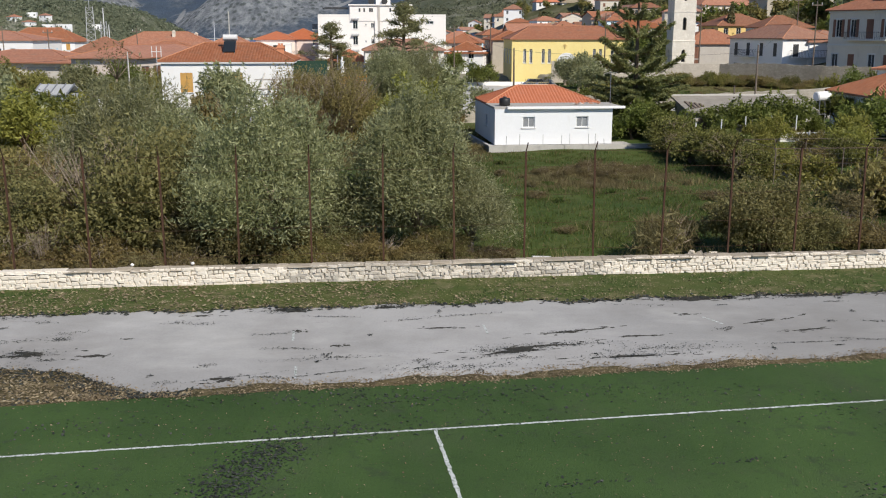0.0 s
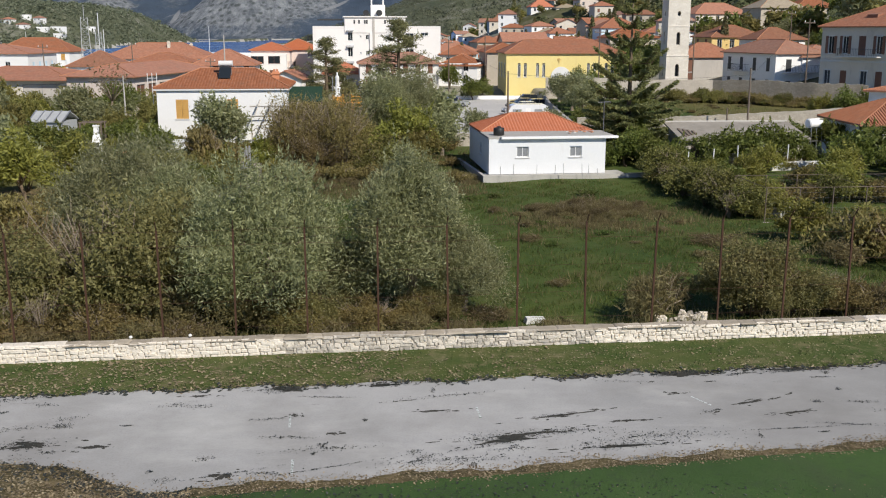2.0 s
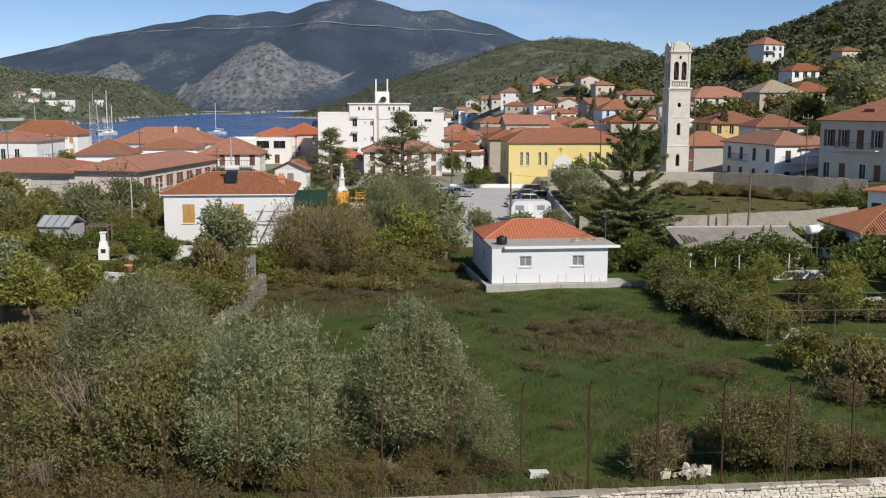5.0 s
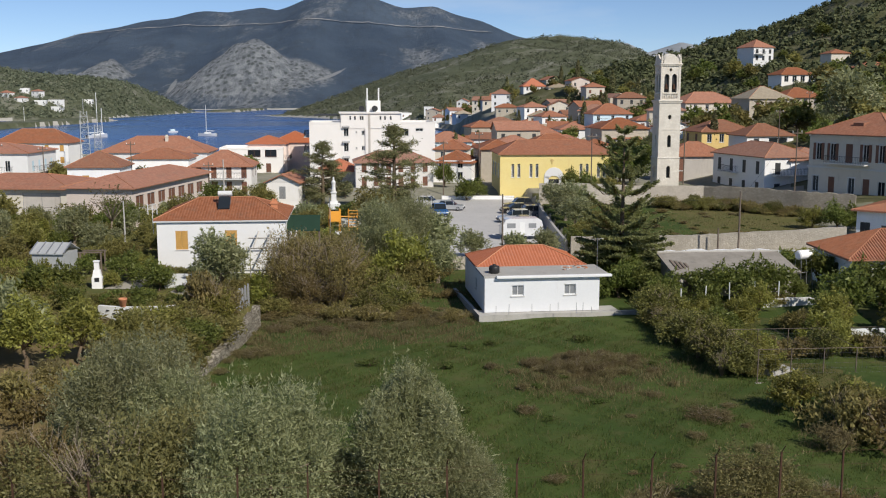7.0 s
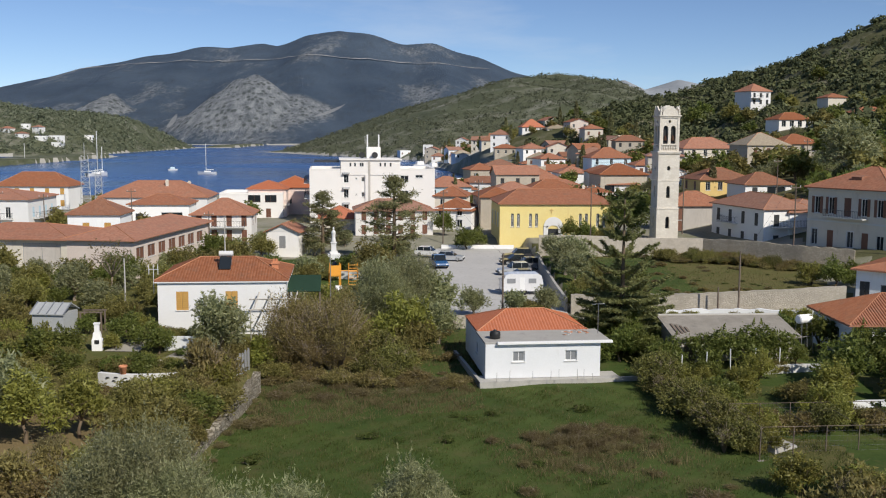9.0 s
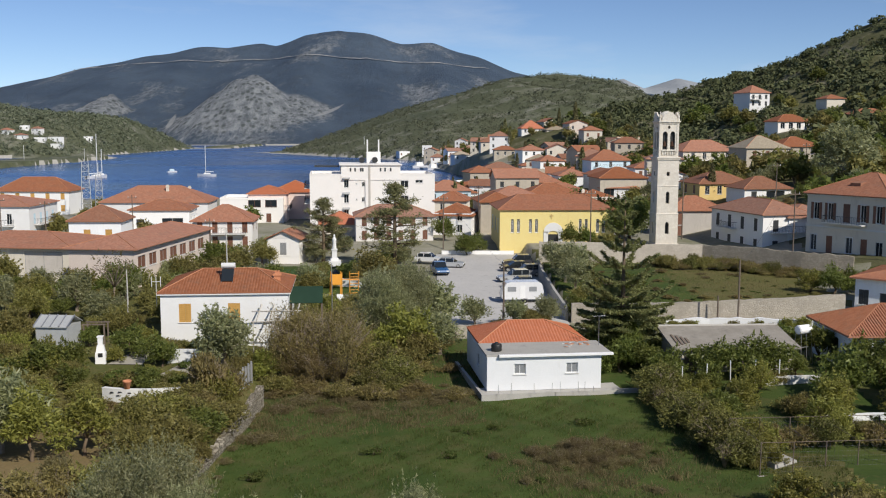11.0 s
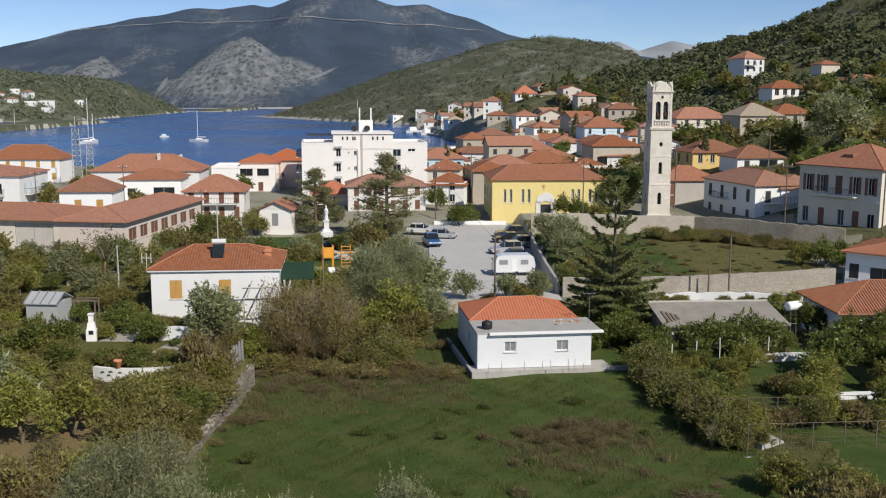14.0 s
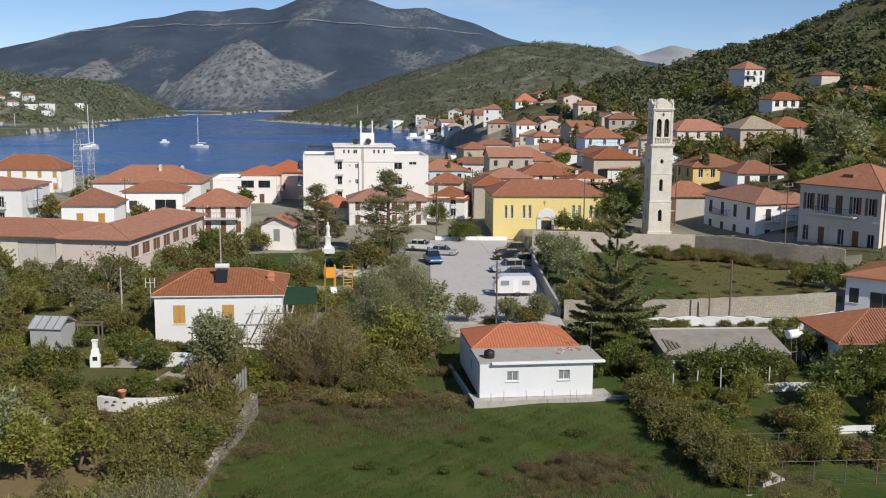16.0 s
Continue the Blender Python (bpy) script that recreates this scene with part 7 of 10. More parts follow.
for k in range(26):
    y = 76 - 0.75 * k
    x = 17.2 + (72.9 - y) * 0.075
    plant(edge_rng.choice(["shrub", "bramble", "hedge", "lime", "shrub"]), x + edge_rng.uniform(0.6, 3.4), y + edge_rng.uniform(-0.5, 0.5), edge_rng.uniform(0.3, 0.6), 1 + k % 2, tall=edge_rng.uniform(0.7, 1.2))
for k in range(22):
    y = 49 + 0.95 * k
    plant(edge_rng.choice(["bramble", "shrub", "bramble", "weeds"]), -14.9 + 0.04 * (y - 49) + edge_rng.uniform(-1.0, 0.25), y, edge_rng.uniform(0.32, 0.58), 1 + k % 2, tall=edge_rng.uniform(0.8, 1.4))
for k in range(12):
    plant(edge_rng.choice(["bramble", "shrub", "weeds", "lime"]), 22.6 + 1.3 * k + edge_rng.uniform(-0.4, 0.4), 97.4 + edge_rng.uniform(-0.6, 0.2), edge_rng.uniform(0.25, 0.5), 1 + k % 2)
for x, y, k_, s_ in ((-29.2, 77.0, "citrus", 0.8), (-32.4, 76.6, "shrub", 0.8), (-30.4, 74.4, "citrus", 0.9), (-28.4, 73.6, "shrub", 0.75), (-31.6, 71.4, "shrub", 0.85), (-27.0, 71.6, "citrus", 0.62), (-29.4, 70.6, "bramble", 0.8), (-26.0, 82.6, "citrus", 0.8), (-23.8, 84.0, "shrub", 0.6), (-22.4, 79.4, "citrus", 0.75)):
    plant(k_, x, y, s_, 1, tall=1.0)
for k in range(14):
    plant(edge_rng.choice(["bramble", "shrub", "weeds"]), 30 + 1.5 * k, 138.4 - max(0, 30 + 1.5 * k - 38.5) * 0.75 - edge_rng.uniform(0.4, 1.6), edge_rng.uniform(0.4, 0.8), 1 + k % 2)
for x, y, s_ in ((35.6, 76.8, 1.05), (38.3, 77.2, 1.1), (36.8, 73.4, 0.8), (41.0, 76.8, 1.1)):
    plant("citrus", x, y, s_, 1, tall=1.1)
for k in range(30):
    x = 32 + 0.72 * k
    plant(edge_rng.choice(["bramble", "shrub", "bramble", "hedge"]), x, 136.6 - max(0, x - 38.5) * 0.75 - edge_rng.uniform(0.2, 3.0), edge_rng.uniform(0.5, 0.95), 1 + k % 2, tall=edge_rng.uniform(0.7, 1.3))
for k in range(34):
    plant(edge_rng.choice(["weeds", "tuft", "bramble"]), edge_rng.uniform(19, 40), edge_rng.uniform(110, 132), edge_rng.uniform(0.3, 0.6), 1 + k % 2, tall=0.6)
for k in range(11):
    plant(edge_rng.choice(["hedge", "hedge", "shrub", "citrus"]), -26.0 + 0.68 * k, 72.6 + edge_rng.uniform(-1.2, 1.0), edge_rng.uniform(0.45, 0.65), 1 + k % 2, tall=0.9)
for k in range(5):
    plant("hedge", -24.0 + 0.95 * k, 84.7 + 0.08 * k, 0.5, 1 + k % 2, tall=0.9)
for k in range(9):
    plant("hedge", -21.0 + 1.0 * k, 126.2 + 0.25 * math.sin(k), 0.7, 1 + k % 2, tall=1.1)
for k in range(8):
    plant("hedge", -16.4 + 0.4 * (k % 2), 130.0 + 1.5 * k, 0.8, 1 + k % 2, tall=1.0)
for x, y, s_, k_ in ((-13.3, 108.5, 0.9, "shrub"), (-14.3, 105.5, 0.9, "hedge"), (-12.0, 106.5, 0.8, "lime"), (-13.2, 103.0, 0.8, "shrub"), (-11.4, 110.6, 0.7, "hedge"), (-14.4, 110.4, 0.6, "shrub")):
    plant(k_, x, y, s_, 1)
# dry weeds on the meadow and on the slope beside the cottage
for k in range(46):
    a, q = edge_rng.uniform(0, 6.3), edge_rng.random() ** 0.6
    plant("weeds", 9.2 + 3.9 * q * math.cos(a), 60.2 + 2.4 * q * math.sin(a), edge_rng.uniform(0.3, 0.62), 1 + k % 2, tall=edge_rng.uniform(0.9, 2.2) * (1.2 - 0.6 * q))
for k in range(52):
    plant(edge_rng.choice(["weeds", "weeds", "bramble"]), edge_rng.uniform(-13, 2.4), edge_rng.uniform(73.6, 76.4) + (edge_rng.uniform(0, 6.0) if k % 3 == 0 else 0), edge_rng.uniform(0.4, 0.8), 1 + k % 2, tall=edge_rng.uniform(0.5, 1.1))
# vines over the cage
for k in range(9):
    plant(edge_rng.choice(["hedge", "bramble", "lime"]), 21.5 + 1.05 * k, 60.6 + edge_rng.uniform(-0.5, 0.9), edge_rng.uniform(0.5, 0.75), 1 + k % 2, tall=1.3)
# car park edges and church yard
for x, y, s, k in ((4.2, 101.5, 0.75, "olive_far"), (8.4, 101.6, 0.7, "olive_far"), (10.2, 101.8, 0.8, "shrub"), (12.0, 102.2, 0.75, "olive_far"), (6.6, 100.4, 0.4, "shrub"), (16.8, 124.0, 1.1, "olive_far"), (18.8, 128.5, 1.1, "olive_far"), (17.2, 118.0, 0.95, "olive_far"), (20.5, 122.0, 0.7, "shrub"), (17.6, 111.5, 0.9, "shrub"),
                   (15.6, 105.0, 0.8, "citrus"), (22.4, 112.0, 1.0, "citrus"), (20.4, 133.0, 0.8, "shrub"), (16.5, 135.0, 0.9, "olive_far"), (48.0, 116.0, 1.0, "citrus"), (51.0, 117.0, 0.9, "citrus"), (45.5, 117.5, 0.8, "lime"), (54.5, 118, 1.0, "citrus"),
                   (22.5, 158.5, 1.0, "citrus"), (25.0, 158.0, 0.9, "citrus"), (28.0, 157.5, 1.0, "shrub"), (31.0, 163.0, 1.2, "citrus_big"), (33.5, 166.0, 1.25, "citrus_big"), (30.5, 170.0, 1.2, "citrus_big"), (5.6, 160.0, 1.1, "citrus"), (7.2, 163.0, 0.9, "citrus")):
    plant(k, x, y, s, 1)
# park and gardens, left of the car park
for x, y, s, k in ((-17.0, 152.0, 0.9, "pine"), (-5.6, 146.0, 1.14, "pine"), (-15.8, 154.5, 0.62, "pine"), (-26.5, 133.0, 0.9, "broad"), (-30.5, 137.0, 0.85, "citrus_big"), (-34.0, 132.0, 0.7, "broad"), 
                   (-11.5, 133.0, 0.8, "citrus"), (-8.0, 128.0, 0.95, "broad"), (-3.5, 124.0, 0.9, "olive_far"), (-39.5, 109.0, 0.7, "broad"), (-44.5, 108.5, 0.6, "broad"), (-35.5, 110.5, 0.72, "citrus_big"), (-49.0, 106.5, 0.8, "olive_far"), (-31.0, 110.0, 0.62, "broad"), (-34.0, 103.5, 1.1, "bare"),
                   (-27.5, 116.0, 0.8, "broad"), (-24.5, 119.0, 0.55, "citrus_big"), (-20.0, 122.0, 0.5, "hedge"), (-50.5, 104.0, 0.8, "shrub"), (-46.5, 97.0, 0.7, "shrub"), (-41.0, 100.0, 0.8, "lime"), (-32.0, 97.0, 0.8, "shrub"), (-29.0, 92.0, 0.9, "shrub"), (-38.5, 82.0, 0.9, "shrub"), (-42.0, 78.0, 1.0, "citrus"),
                   (-48.0, 90.0, 1.0, "broad"), (-53.0, 118.0, 0.9, "broad"), (-9.0, 108.0, 1.0, "shrub"), (-16.0, 108.0, 0.9, "shrub"), (-20.0, 106.0, 1.0, "citrus"), (-24.0, 104.0, 1.0, "shrub"), (-26.0, 149.0, 0.7, "broad"), (2.0, 172.0, 0.7, "citrus_big")):
    plant(k, x, y, s, 1)


def before_house(x, y):
    """True close in front of a house of the right bank."""
    return any(abs(x - a) < 8.5 and -13 < y - b < 9 for a, b in ((60, 200), (65, 189), (74, 262), (85, 245), (98, 251), (58, 160), (64, 155), (110, 304), (116, 355), (145, 332), (141, 364), (46, 235), (53, 295), (78, 384), (53, 175)))


def scatter_trees():
    rr = random.Random(21)
    # park growth about the statue
    for k in range(26):
        x, y = rr.uniform(-36, -4), rr.uniform(129, 166)
        if not (-28 < x < -12 and 127 < y < 151) and not (-15.5 < x < -13.5 and y < 147):
            plant(rr.choice(["shrub", "olive_far", "citrus", "lime"]), x, y, rr.uniform(0.5, 0.95), 1 + rr.randrange(2))
    n = 0
    while n < 60:
        x, y = rr.uniform(48, 165), rr.uniform(165, 420)
        bank = float(np.interp(y, [100, 130, 200, 300, 420], [62, 50, 38, 31, 25]))
        if x < bank + 8 or x / y > 0.48 or before_house(x, y):
            continue
        plant(rr.choice(["town_tree", "town_tree", "olive_far", "town_tree"]), x, y, rr.uniform(0.8, 1.4), 1 + rr.randrange(2), z=ground_at(x, y) - 0.2)
        n += 1
    n = 0
    while n < 46:
        x, y = rr.uniform(60, 116), rr.uniform(165, 272)
        if x / y > 0.5 or before_house(x, y):
            continue
        plant(rr.choice(["town_tree", "town_tree", "olive_far"]), x, y, rr.uniform(0.7, 1.25), 1 + rr.randrange(2), z=ground_at(x, y) - 0.2)
        n += 1
    for k in range(70):
        x, y = rr.uniform(43, 84), rr.uniform(164, 236)
        if x / y < 0.46 and not any(abs(x - a) < 8 and -3 < y - b < 9 for a, b in ((60, 200), (65, 189), (46, 235), (53, 175), (58, 160))):
            plant(rr.choice(["shrub", "olive_far", "citrus", "bramble"]), x, y, rr.uniform(0.6, 1.15), 1, z=ground_at(x, y) - 0.1)
    plant("olive_far", 81.0, 190.0, 2.9, 1, tall=0.95)
    for k in range(36):
        x, y = rr.uniform(-95, -20), rr.uniform(170, 262)
        plant(rr.choice(["town_tree", "citrus", "town_tree"]), x, y, rr.uniform(0.4, 0.75), 1 + rr.randrange(2))
    for k in range(52):
        x, y = rr.uniform(2, 58), rr.uniform(185, 335)
        plant(rr.choice(["town_tree", "town_tree", "town_tree", "cypress"]), x, y, rr.uniform(0.5, 0.95), 1 + rr.randrange(2))
    for k in range(110):
        y = rr.uniform(290, 640)
        bank = float(np.interp(y, [100, 130, 200, 300, 420, 550, 680], [62, 50, 38, 31, 25, 3, -6]))
        x = bank + rr.uniform(5, 60)
        plant(rr.choice(["town_tree", "town_tree", "town_tree", "cypress"]), x, y, rr.uniform(0.7, 1.3), 1 + rr.randrange(2), z=ground_at(x, y) - 0.2)


scatter_trees()


def hill_cover(name, label, seed, n, pick, clump, size, mat):
    """Wild scrub of a hillside in one mesh: clumps of ragged leaf sprays of uneven size."""
    rng = np.random.default_rng(seed)
    x, y = pick(rng, n)
    z = height(x, y)
    ok = z > 0.8
    x, y, z = x[ok], y[ok], z[ok]
    s = size * rng.uniform(0.45, 1.5, len(x)) * (1 + 0.5 * (rng.uniform(size=len(x)) > 0.9))
    c = np.repeat(np.stack([x, y, z], 1), clump, axis=0)
    ss = np.repeat(s, clump)[:, None]
    d = rng.normal(size=(len(c), 3))
    d /= np.linalg.norm(d, axis=1)[:, None]
    d[:, 2] = np.abs(d[:, 2]) * 1.1
    p = c + d * ss * rng.uniform(0.55, 1.0, size=(len(c), 1)) * np.array([1, 1, 0.95])
    n_ = len(p)
    a = np.cross(d, rng.normal(size=(n_, 3)))
    a /= np.linalg.norm(a, axis=1)[:, None]
    b = np.cross(d + 0.5 * rng.normal(size=(n_, 3)), a)
    b /= np.linalg.norm(b, axis=1)[:, None]
    k = ss * rng.uniform(0.14, 0.34, size=(n_, 1))
    v = np.stack([p - a * k, p + b * k * 1.3, p + a * k], 1).reshape(-1, 3)
    return solo(name, quads_mesh(name, v, M[mat], 3), None, label, "scrub", kind="stuff")


def right_slope(rng, n):
    y = rng.uniform(150, 700, n)
    x = np.interp(y, [100, 130, 200, 300, 420, 550, 680], [62, 50, 38, 31, 25, 3, -6]) + 16 + rng.uniform(0, 1, n) * (0.5 * y + 20)
    k = (x / y < 0.5)
    x, y = x[k], y[k]
    gap = np.sin(x * 0.05 + 1) * np.sin(y * 0.035) + 0.5 * np.sin(x * 0.13 + y * 0.1)
    k = gap < rng.uniform(-0.2, 1.4, len(x))
    # keep clear of the houses
    k &= ~((x > 42) & (x < 108) & (y < 272))
    for hx, hy in ((109, 304), (145, 332), (141, 364), (55, 295), (46, 454), (56, 444), (78, 384)):
        k &= ~((np.abs(x - hx + 0.3 * (hy - y) / 3) < 9) & (y < hy + 5) & (y > hy - 24))
    return x[k], y[k]


def mid_slope(rng, n):
    x = rng.uniform(-160, 420, n)
    y = rng.uniform(680, 1170, n)
    k = (x / y < 0.48)
    x, y = x[k], y[k]
    gap = np.sin(x * 0.02 + 1) * np.sin(y * 0.015) + 0.5 * np.sin(x * 0.06 + y * 0.05)
    k = gap < rng.uniform(-0.4, 1.2, len(x))
    return x[k], y[k]


def headland_slope(rng, n):
    return np.concatenate([rng.uniform(-560, -250, n - 1600), rng.uniform(-350, -255, 1600)]), 762 + np.concatenate([250 * rng.uniform(0, 1, n - 1600) ** 1.3, rng.uniform(80, 430, 1600)])


hill_cover("hillside_scrub", "dense dark green scrub and trees over the hillside", 1, 9000, right_slope, 42, 2.3, "maquis")
hill_cover("far_scrub", "dark green scrub over the hill beyond the bay", 2, 14000, mid_slope, 14, 2.0, "hazed_maquis")
hill_cover("headland_scrub", "dark green scrub over the low headland", 3, 5200, headland_slope, 16, 2.6, "hazed_maquis")


# wild garden growth left of the meadow and along the slopes, by seed
def garden_growth():
    rr = random.Random(31)
    spots = []

    def clear(x, y):
        return not (-27 < x < -9.5 and 82 < y < 100) and not (-36.5 < x < -31 and 83 < y < 89) and not (-29.5 < x < -25.5 and 74 < y < 81) and not (-28.5 < x < -16.5 and 64 < y < 83) and not (-64 < x < -33 and 121 < y < 160) and not (-14 < x < -9 and 106 < y < 116)
    tries = 0
    while len(spots) < 95 and tries < 3000:
        tries += 1
        x, y = rr.uniform(-56, -14.5), rr.uniform(60, 132)
        if abs(x) / y > 0.5 or not clear(x, y) or any((x - a) ** 2 + (y - b) ** 2 < 2.6 ** 2 for a, b in spots):
            continue
        spots.append((x, y))
        near = y < 82
        k = rr.choice(["shrub", "bramble", "shrub", "lime", "citrus", "lime", "olive_far", "limetree"] if near else ["shrub", "citrus", "broad", "lime", "bramble", "olive_far", "citrus_big"])
        s = rr.uniform(0.55, 0.95) * (0.65 if k in ("broad", "citrus_big") else 1.0)
        if near and x > -30 and y > 72:
            s *= 0.6
        plant(k, x, y, s, 1 + rr.randrange(2), tall=rr.uniform(0.8, 1.2))
    for k in range(46):
        x, y = rr.uniform(19, 33), rr.uniform(46, 86)
        if (19 < x < 32 and 51 < y < 62) or (x > 32 and y > 77) or (23 < x < 30 and 72 < y < 76):
            continue
        plant(rr.choice(["shrub", "bramble", "lime", "weeds", "citrus"]), x, y, rr.uniform(0.35, 0.75), 1 + rr.randrange(2), tall=rr.uniform(0.7, 1.1))
    for k in range(26):
        x, y = rr.uniform(16, 46), rr.uniform(110, 137)
        plant(rr.choice(["weeds", "shrub", "tuft", "tuft"]), x, y, rr.uniform(0.3, 0.7), 1 + rr.randrange(2))
    # the thicket about the tall bush and the old tree
    for x, y, k, s, t in ((-12.4, 81.0, "tallbush", 0.9, 1.0), (-4.6, 82.0, "hedge", 1.2, 1.1), (-7.5, 83.5, "lime", 1.1, 1.1), (-1.5, 86.0, "shrub", 1.0, 1.2), (0.4, 88.5, "olive_far", 1.0, 1.0), (-5.0, 96.5, "olive_far", 1.5, 1.1), (-0.2, 96.5, "olive_far", 1.4, 1.0), (-8.5, 93.0, "shrub", 1.2, 1.3), (-17.6, 80.0, "olive_far", 1.05, 1.15)):
        plant(k, x, y, s, 1, tall=t)

    # unseen tall trees added by the road to cast shade on the right gardens
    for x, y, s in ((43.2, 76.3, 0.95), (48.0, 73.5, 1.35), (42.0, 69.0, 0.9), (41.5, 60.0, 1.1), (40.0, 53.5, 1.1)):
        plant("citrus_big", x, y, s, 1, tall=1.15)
    # rough growth between the tall bushes and the cottage
    for x, y, k, s, t in ((-3.2, 79.6, "shrub", 0.8, 0.8), (-1.6, 82.0, "bramble", 0.8, 0.9), (-2.6, 83.6, "shrub", 0.9, 1.0), (-3.6, 76.6, "bramble", 0.7, 0.7), (-9.4, 74.6, "bramble", 0.6, 0.7), (-12.2, 76.0, "shrub", 0.7, 0.9)):
        plant(k, x, y, s, 1, tall=t)
    # growth that leans over the tumbled field wall
    for k in range(9):
        plant(rr.choice(["bramble", "shrub", "weeds"]), -14.9 + rr.uniform(-0.3, 0.3), 50 + 2.3 * k, rr.uniform(0.35, 0.55), 1 + k % 2)
        plant("weeds", -13.0 + rr.uniform(-0.2, 0.3), 51 + 2.6 * k, rr.uniform(0.25, 0.45), 1 + k % 2)
    # low plants of the tidy garden
    for x, y, k, s, t in ((-20.4, 75.6, "shrub", 0.4, 0.8), (-22.6, 76.8, "lime", 0.35, 0.7), (-25.0, 75.4, "shrub", 0.4, 0.8), (-18.0, 77.0, "shrub", 0.5, 0.9), (-26.6, 80.6, "lime", 0.45, 0.9), (-20.6, 78.6, "tuft", 1.0, 1.5), (-23.4, 74.4, "tuft", 1.0, 1.5), (-19.4, 69.6, "shrub", 0.6, 0.8), (-22.4, 66.6, "bramble", 0.5, 0.8), (-25.4, 69.6, "shrub", 0.6, 0.9), (-27.4, 67.2, "lime", 0.6, 0.9), (-17.4, 67.0, "shrub", 0.8, 0.9), (-20.6, 64.6, "bramble", 0.6, 0.9), (-24.0, 65.4, "shrub", 0.7, 0.9)):
        plant(k, x, y, s, 1, tall=t)


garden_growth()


# ---- garden and yard walls ----
def run_wall(name, pts, thick, tops, mat, label, foot=1.2, jag=0.0, cap=None):
    """A wall along a line of plan points, with its top height at each."""
    gg = Geo()
    rr = random.Random(len(label))
    line = []
    for (a, ta), (b, tb) in zip(zip(pts, tops), zip(pts[1:], tops[1:])):
        n = max(1, int(math.dist(a, b) / 0.7))
        for k in range(n):
            t = k / n
            line.append((a[0] + (b[0] - a[0]) * t, a[1] + (b[1] - a[1]) * t, ta + (tb - ta) * t))
    line.append((*pts[-1], tops[-1]))
    cs = []
    for k, p in enumerate(line):
        q0, q1 = line[max(k - 1, 0)], line[min(k + 1, len(line) - 1)]
        d = Vector((q1[0] - q0[0], q1[1] - q0[1])).normalized()
        nrm = Vector((-d.y, d.x)) * thick / 2
        top = p[2] + rr.uniform(-jag, jag)
        zb = ground_at(p[0], p[1]) - foot
        cs.append(((p[0] - nrm.x, p[1] - nrm.y, zb), (p[0] - nrm.x, p[1] - nrm.y, top), (p[0] + nrm.x, p[1] + nrm.y, top), (p[0] + nrm.x, p[1] + nrm.y, zb)))
    for a, b in zip(cs, cs[1:]):
        for i in range(3):
            gg.face([a[i], b[i], b[i + 1], a[i + 1]][::-1])
    gg.face(cs[0])
    gg.face(cs[-1][::-1])
    return solo(name, gg, M[mat], label, "wall")


run_wall("rubble_wall", [(-4.5, 95.2), (-1.0, 95.0), (2.5, 95.4), (5.0, 96.0)], 0.6, [1.0, 1.25, 1.2, 1.1], "rubble", "old dry rubble stone wall below the car park", jag=0.1)
run_wall("yard_wall", [(14.6, 103.4), (20, 103.2), (27, 102.9), (36, 102.7), (43.6, 102.8)], 0.5, [2.1, 2.15, 2.3, 2.75, 3.2], "rubble", "rough pale stone wall of the grassy yard", jag=0.05)
run_wall("churchyard_wall", [(15.2, 140.2), (22, 139.8), (30, 139.6), (38.5, 139.2)], 0.5, [4.6, 4.6, 4.3, 4.3], "ashlar", "tall beige stone retaining wall below the bell tower", jag=0.03)
run_wall("terrace_wall", [(38.6, 139.1), (44, 135.0), (49.5, 130.5), (55, 127.0)], 0.5, [4.3, 4.4, 4.3, 4.2], "dark_rubble", "dark rubble terrace wall below the houses", jag=0.12)
run_wall("car_park_wall", [(14.2, 104.0), (14.3, 115), (14.6, 130), (15.0, 140)], 0.3, [1.6, 1.7, 1.9, 2.2], "concrete", "grey concrete wall along the car park")
run_wall("whitewashed_wall", [(22.5, 98.2), (28, 98.6), (33, 98.2), (38, 97.0), (43.0, 99.0)], 0.4, [1.3, 1.4, 1.45, 1.6, 2.1], "white", "low rough whitewashed garden wall", jag=0.14)
run_wall("field_wall", [(-14.4, 52.0), (-14.1, 57.0), (-13.8, 62.0), (-13.4, 67.5), (-13.1, 71.6)], 0.55, [0.5, 0.55, 0.7, 0.95, 1.4], "old_rubble", "tumbled dry stone wall beside the meadow", jag=0.16)
CGW = run_wall("curved_garden_wall", [(-21.0 + 7.0 * math.sin(radians(a)), 75.6 - 7.0 * math.cos(radians(a))) for a in range(-24, 28, 4)], 0.35, [2.05] * 13, "kerb", "low curved greyish white garden wall")
# no holes are cut: black slabs on the face stand for their shade
for x, z, w in ((-23.05, 1.72, 0.4), (-22.45, 1.78, 0.36), (-21.8, 1.74, 0.26), (-22.6, 1.52, 0.34)):
    gg = Geo()
    y = 75.6 - math.sqrt(7.18 ** 2 - (x + 21) ** 2)
    gg.box(x - w / 2, x + w / 2, y - 0.02, y + 0.1, z, z + 0.09, None, 0.02)
    part("drain_slot", gg, M["black"], CGW, "black slab standing for the shade of a flat hole")
run_wall("terrace_edge", [(-22.2, 80.4), (-19.6, 80.3)], 0.3, [2.3, 2.3], "white", "low white terrace wall before the villa")
run_wall("garden_border", [(26.0, 76.2), (29.5, 76.6), (33.0, 76.4)], 0.3, [0.95, 1.0, 1.0], "kerb", "low pale concrete garden border", jag=0.03)
run_wall("lane_wall", [(26.0, 66.0), (30.0, 66.5), (34.0, 66.3)], 0.3, [0.8, 0.85, 0.9], "white", "low whitewashed wall by a lane", jag=0.05)
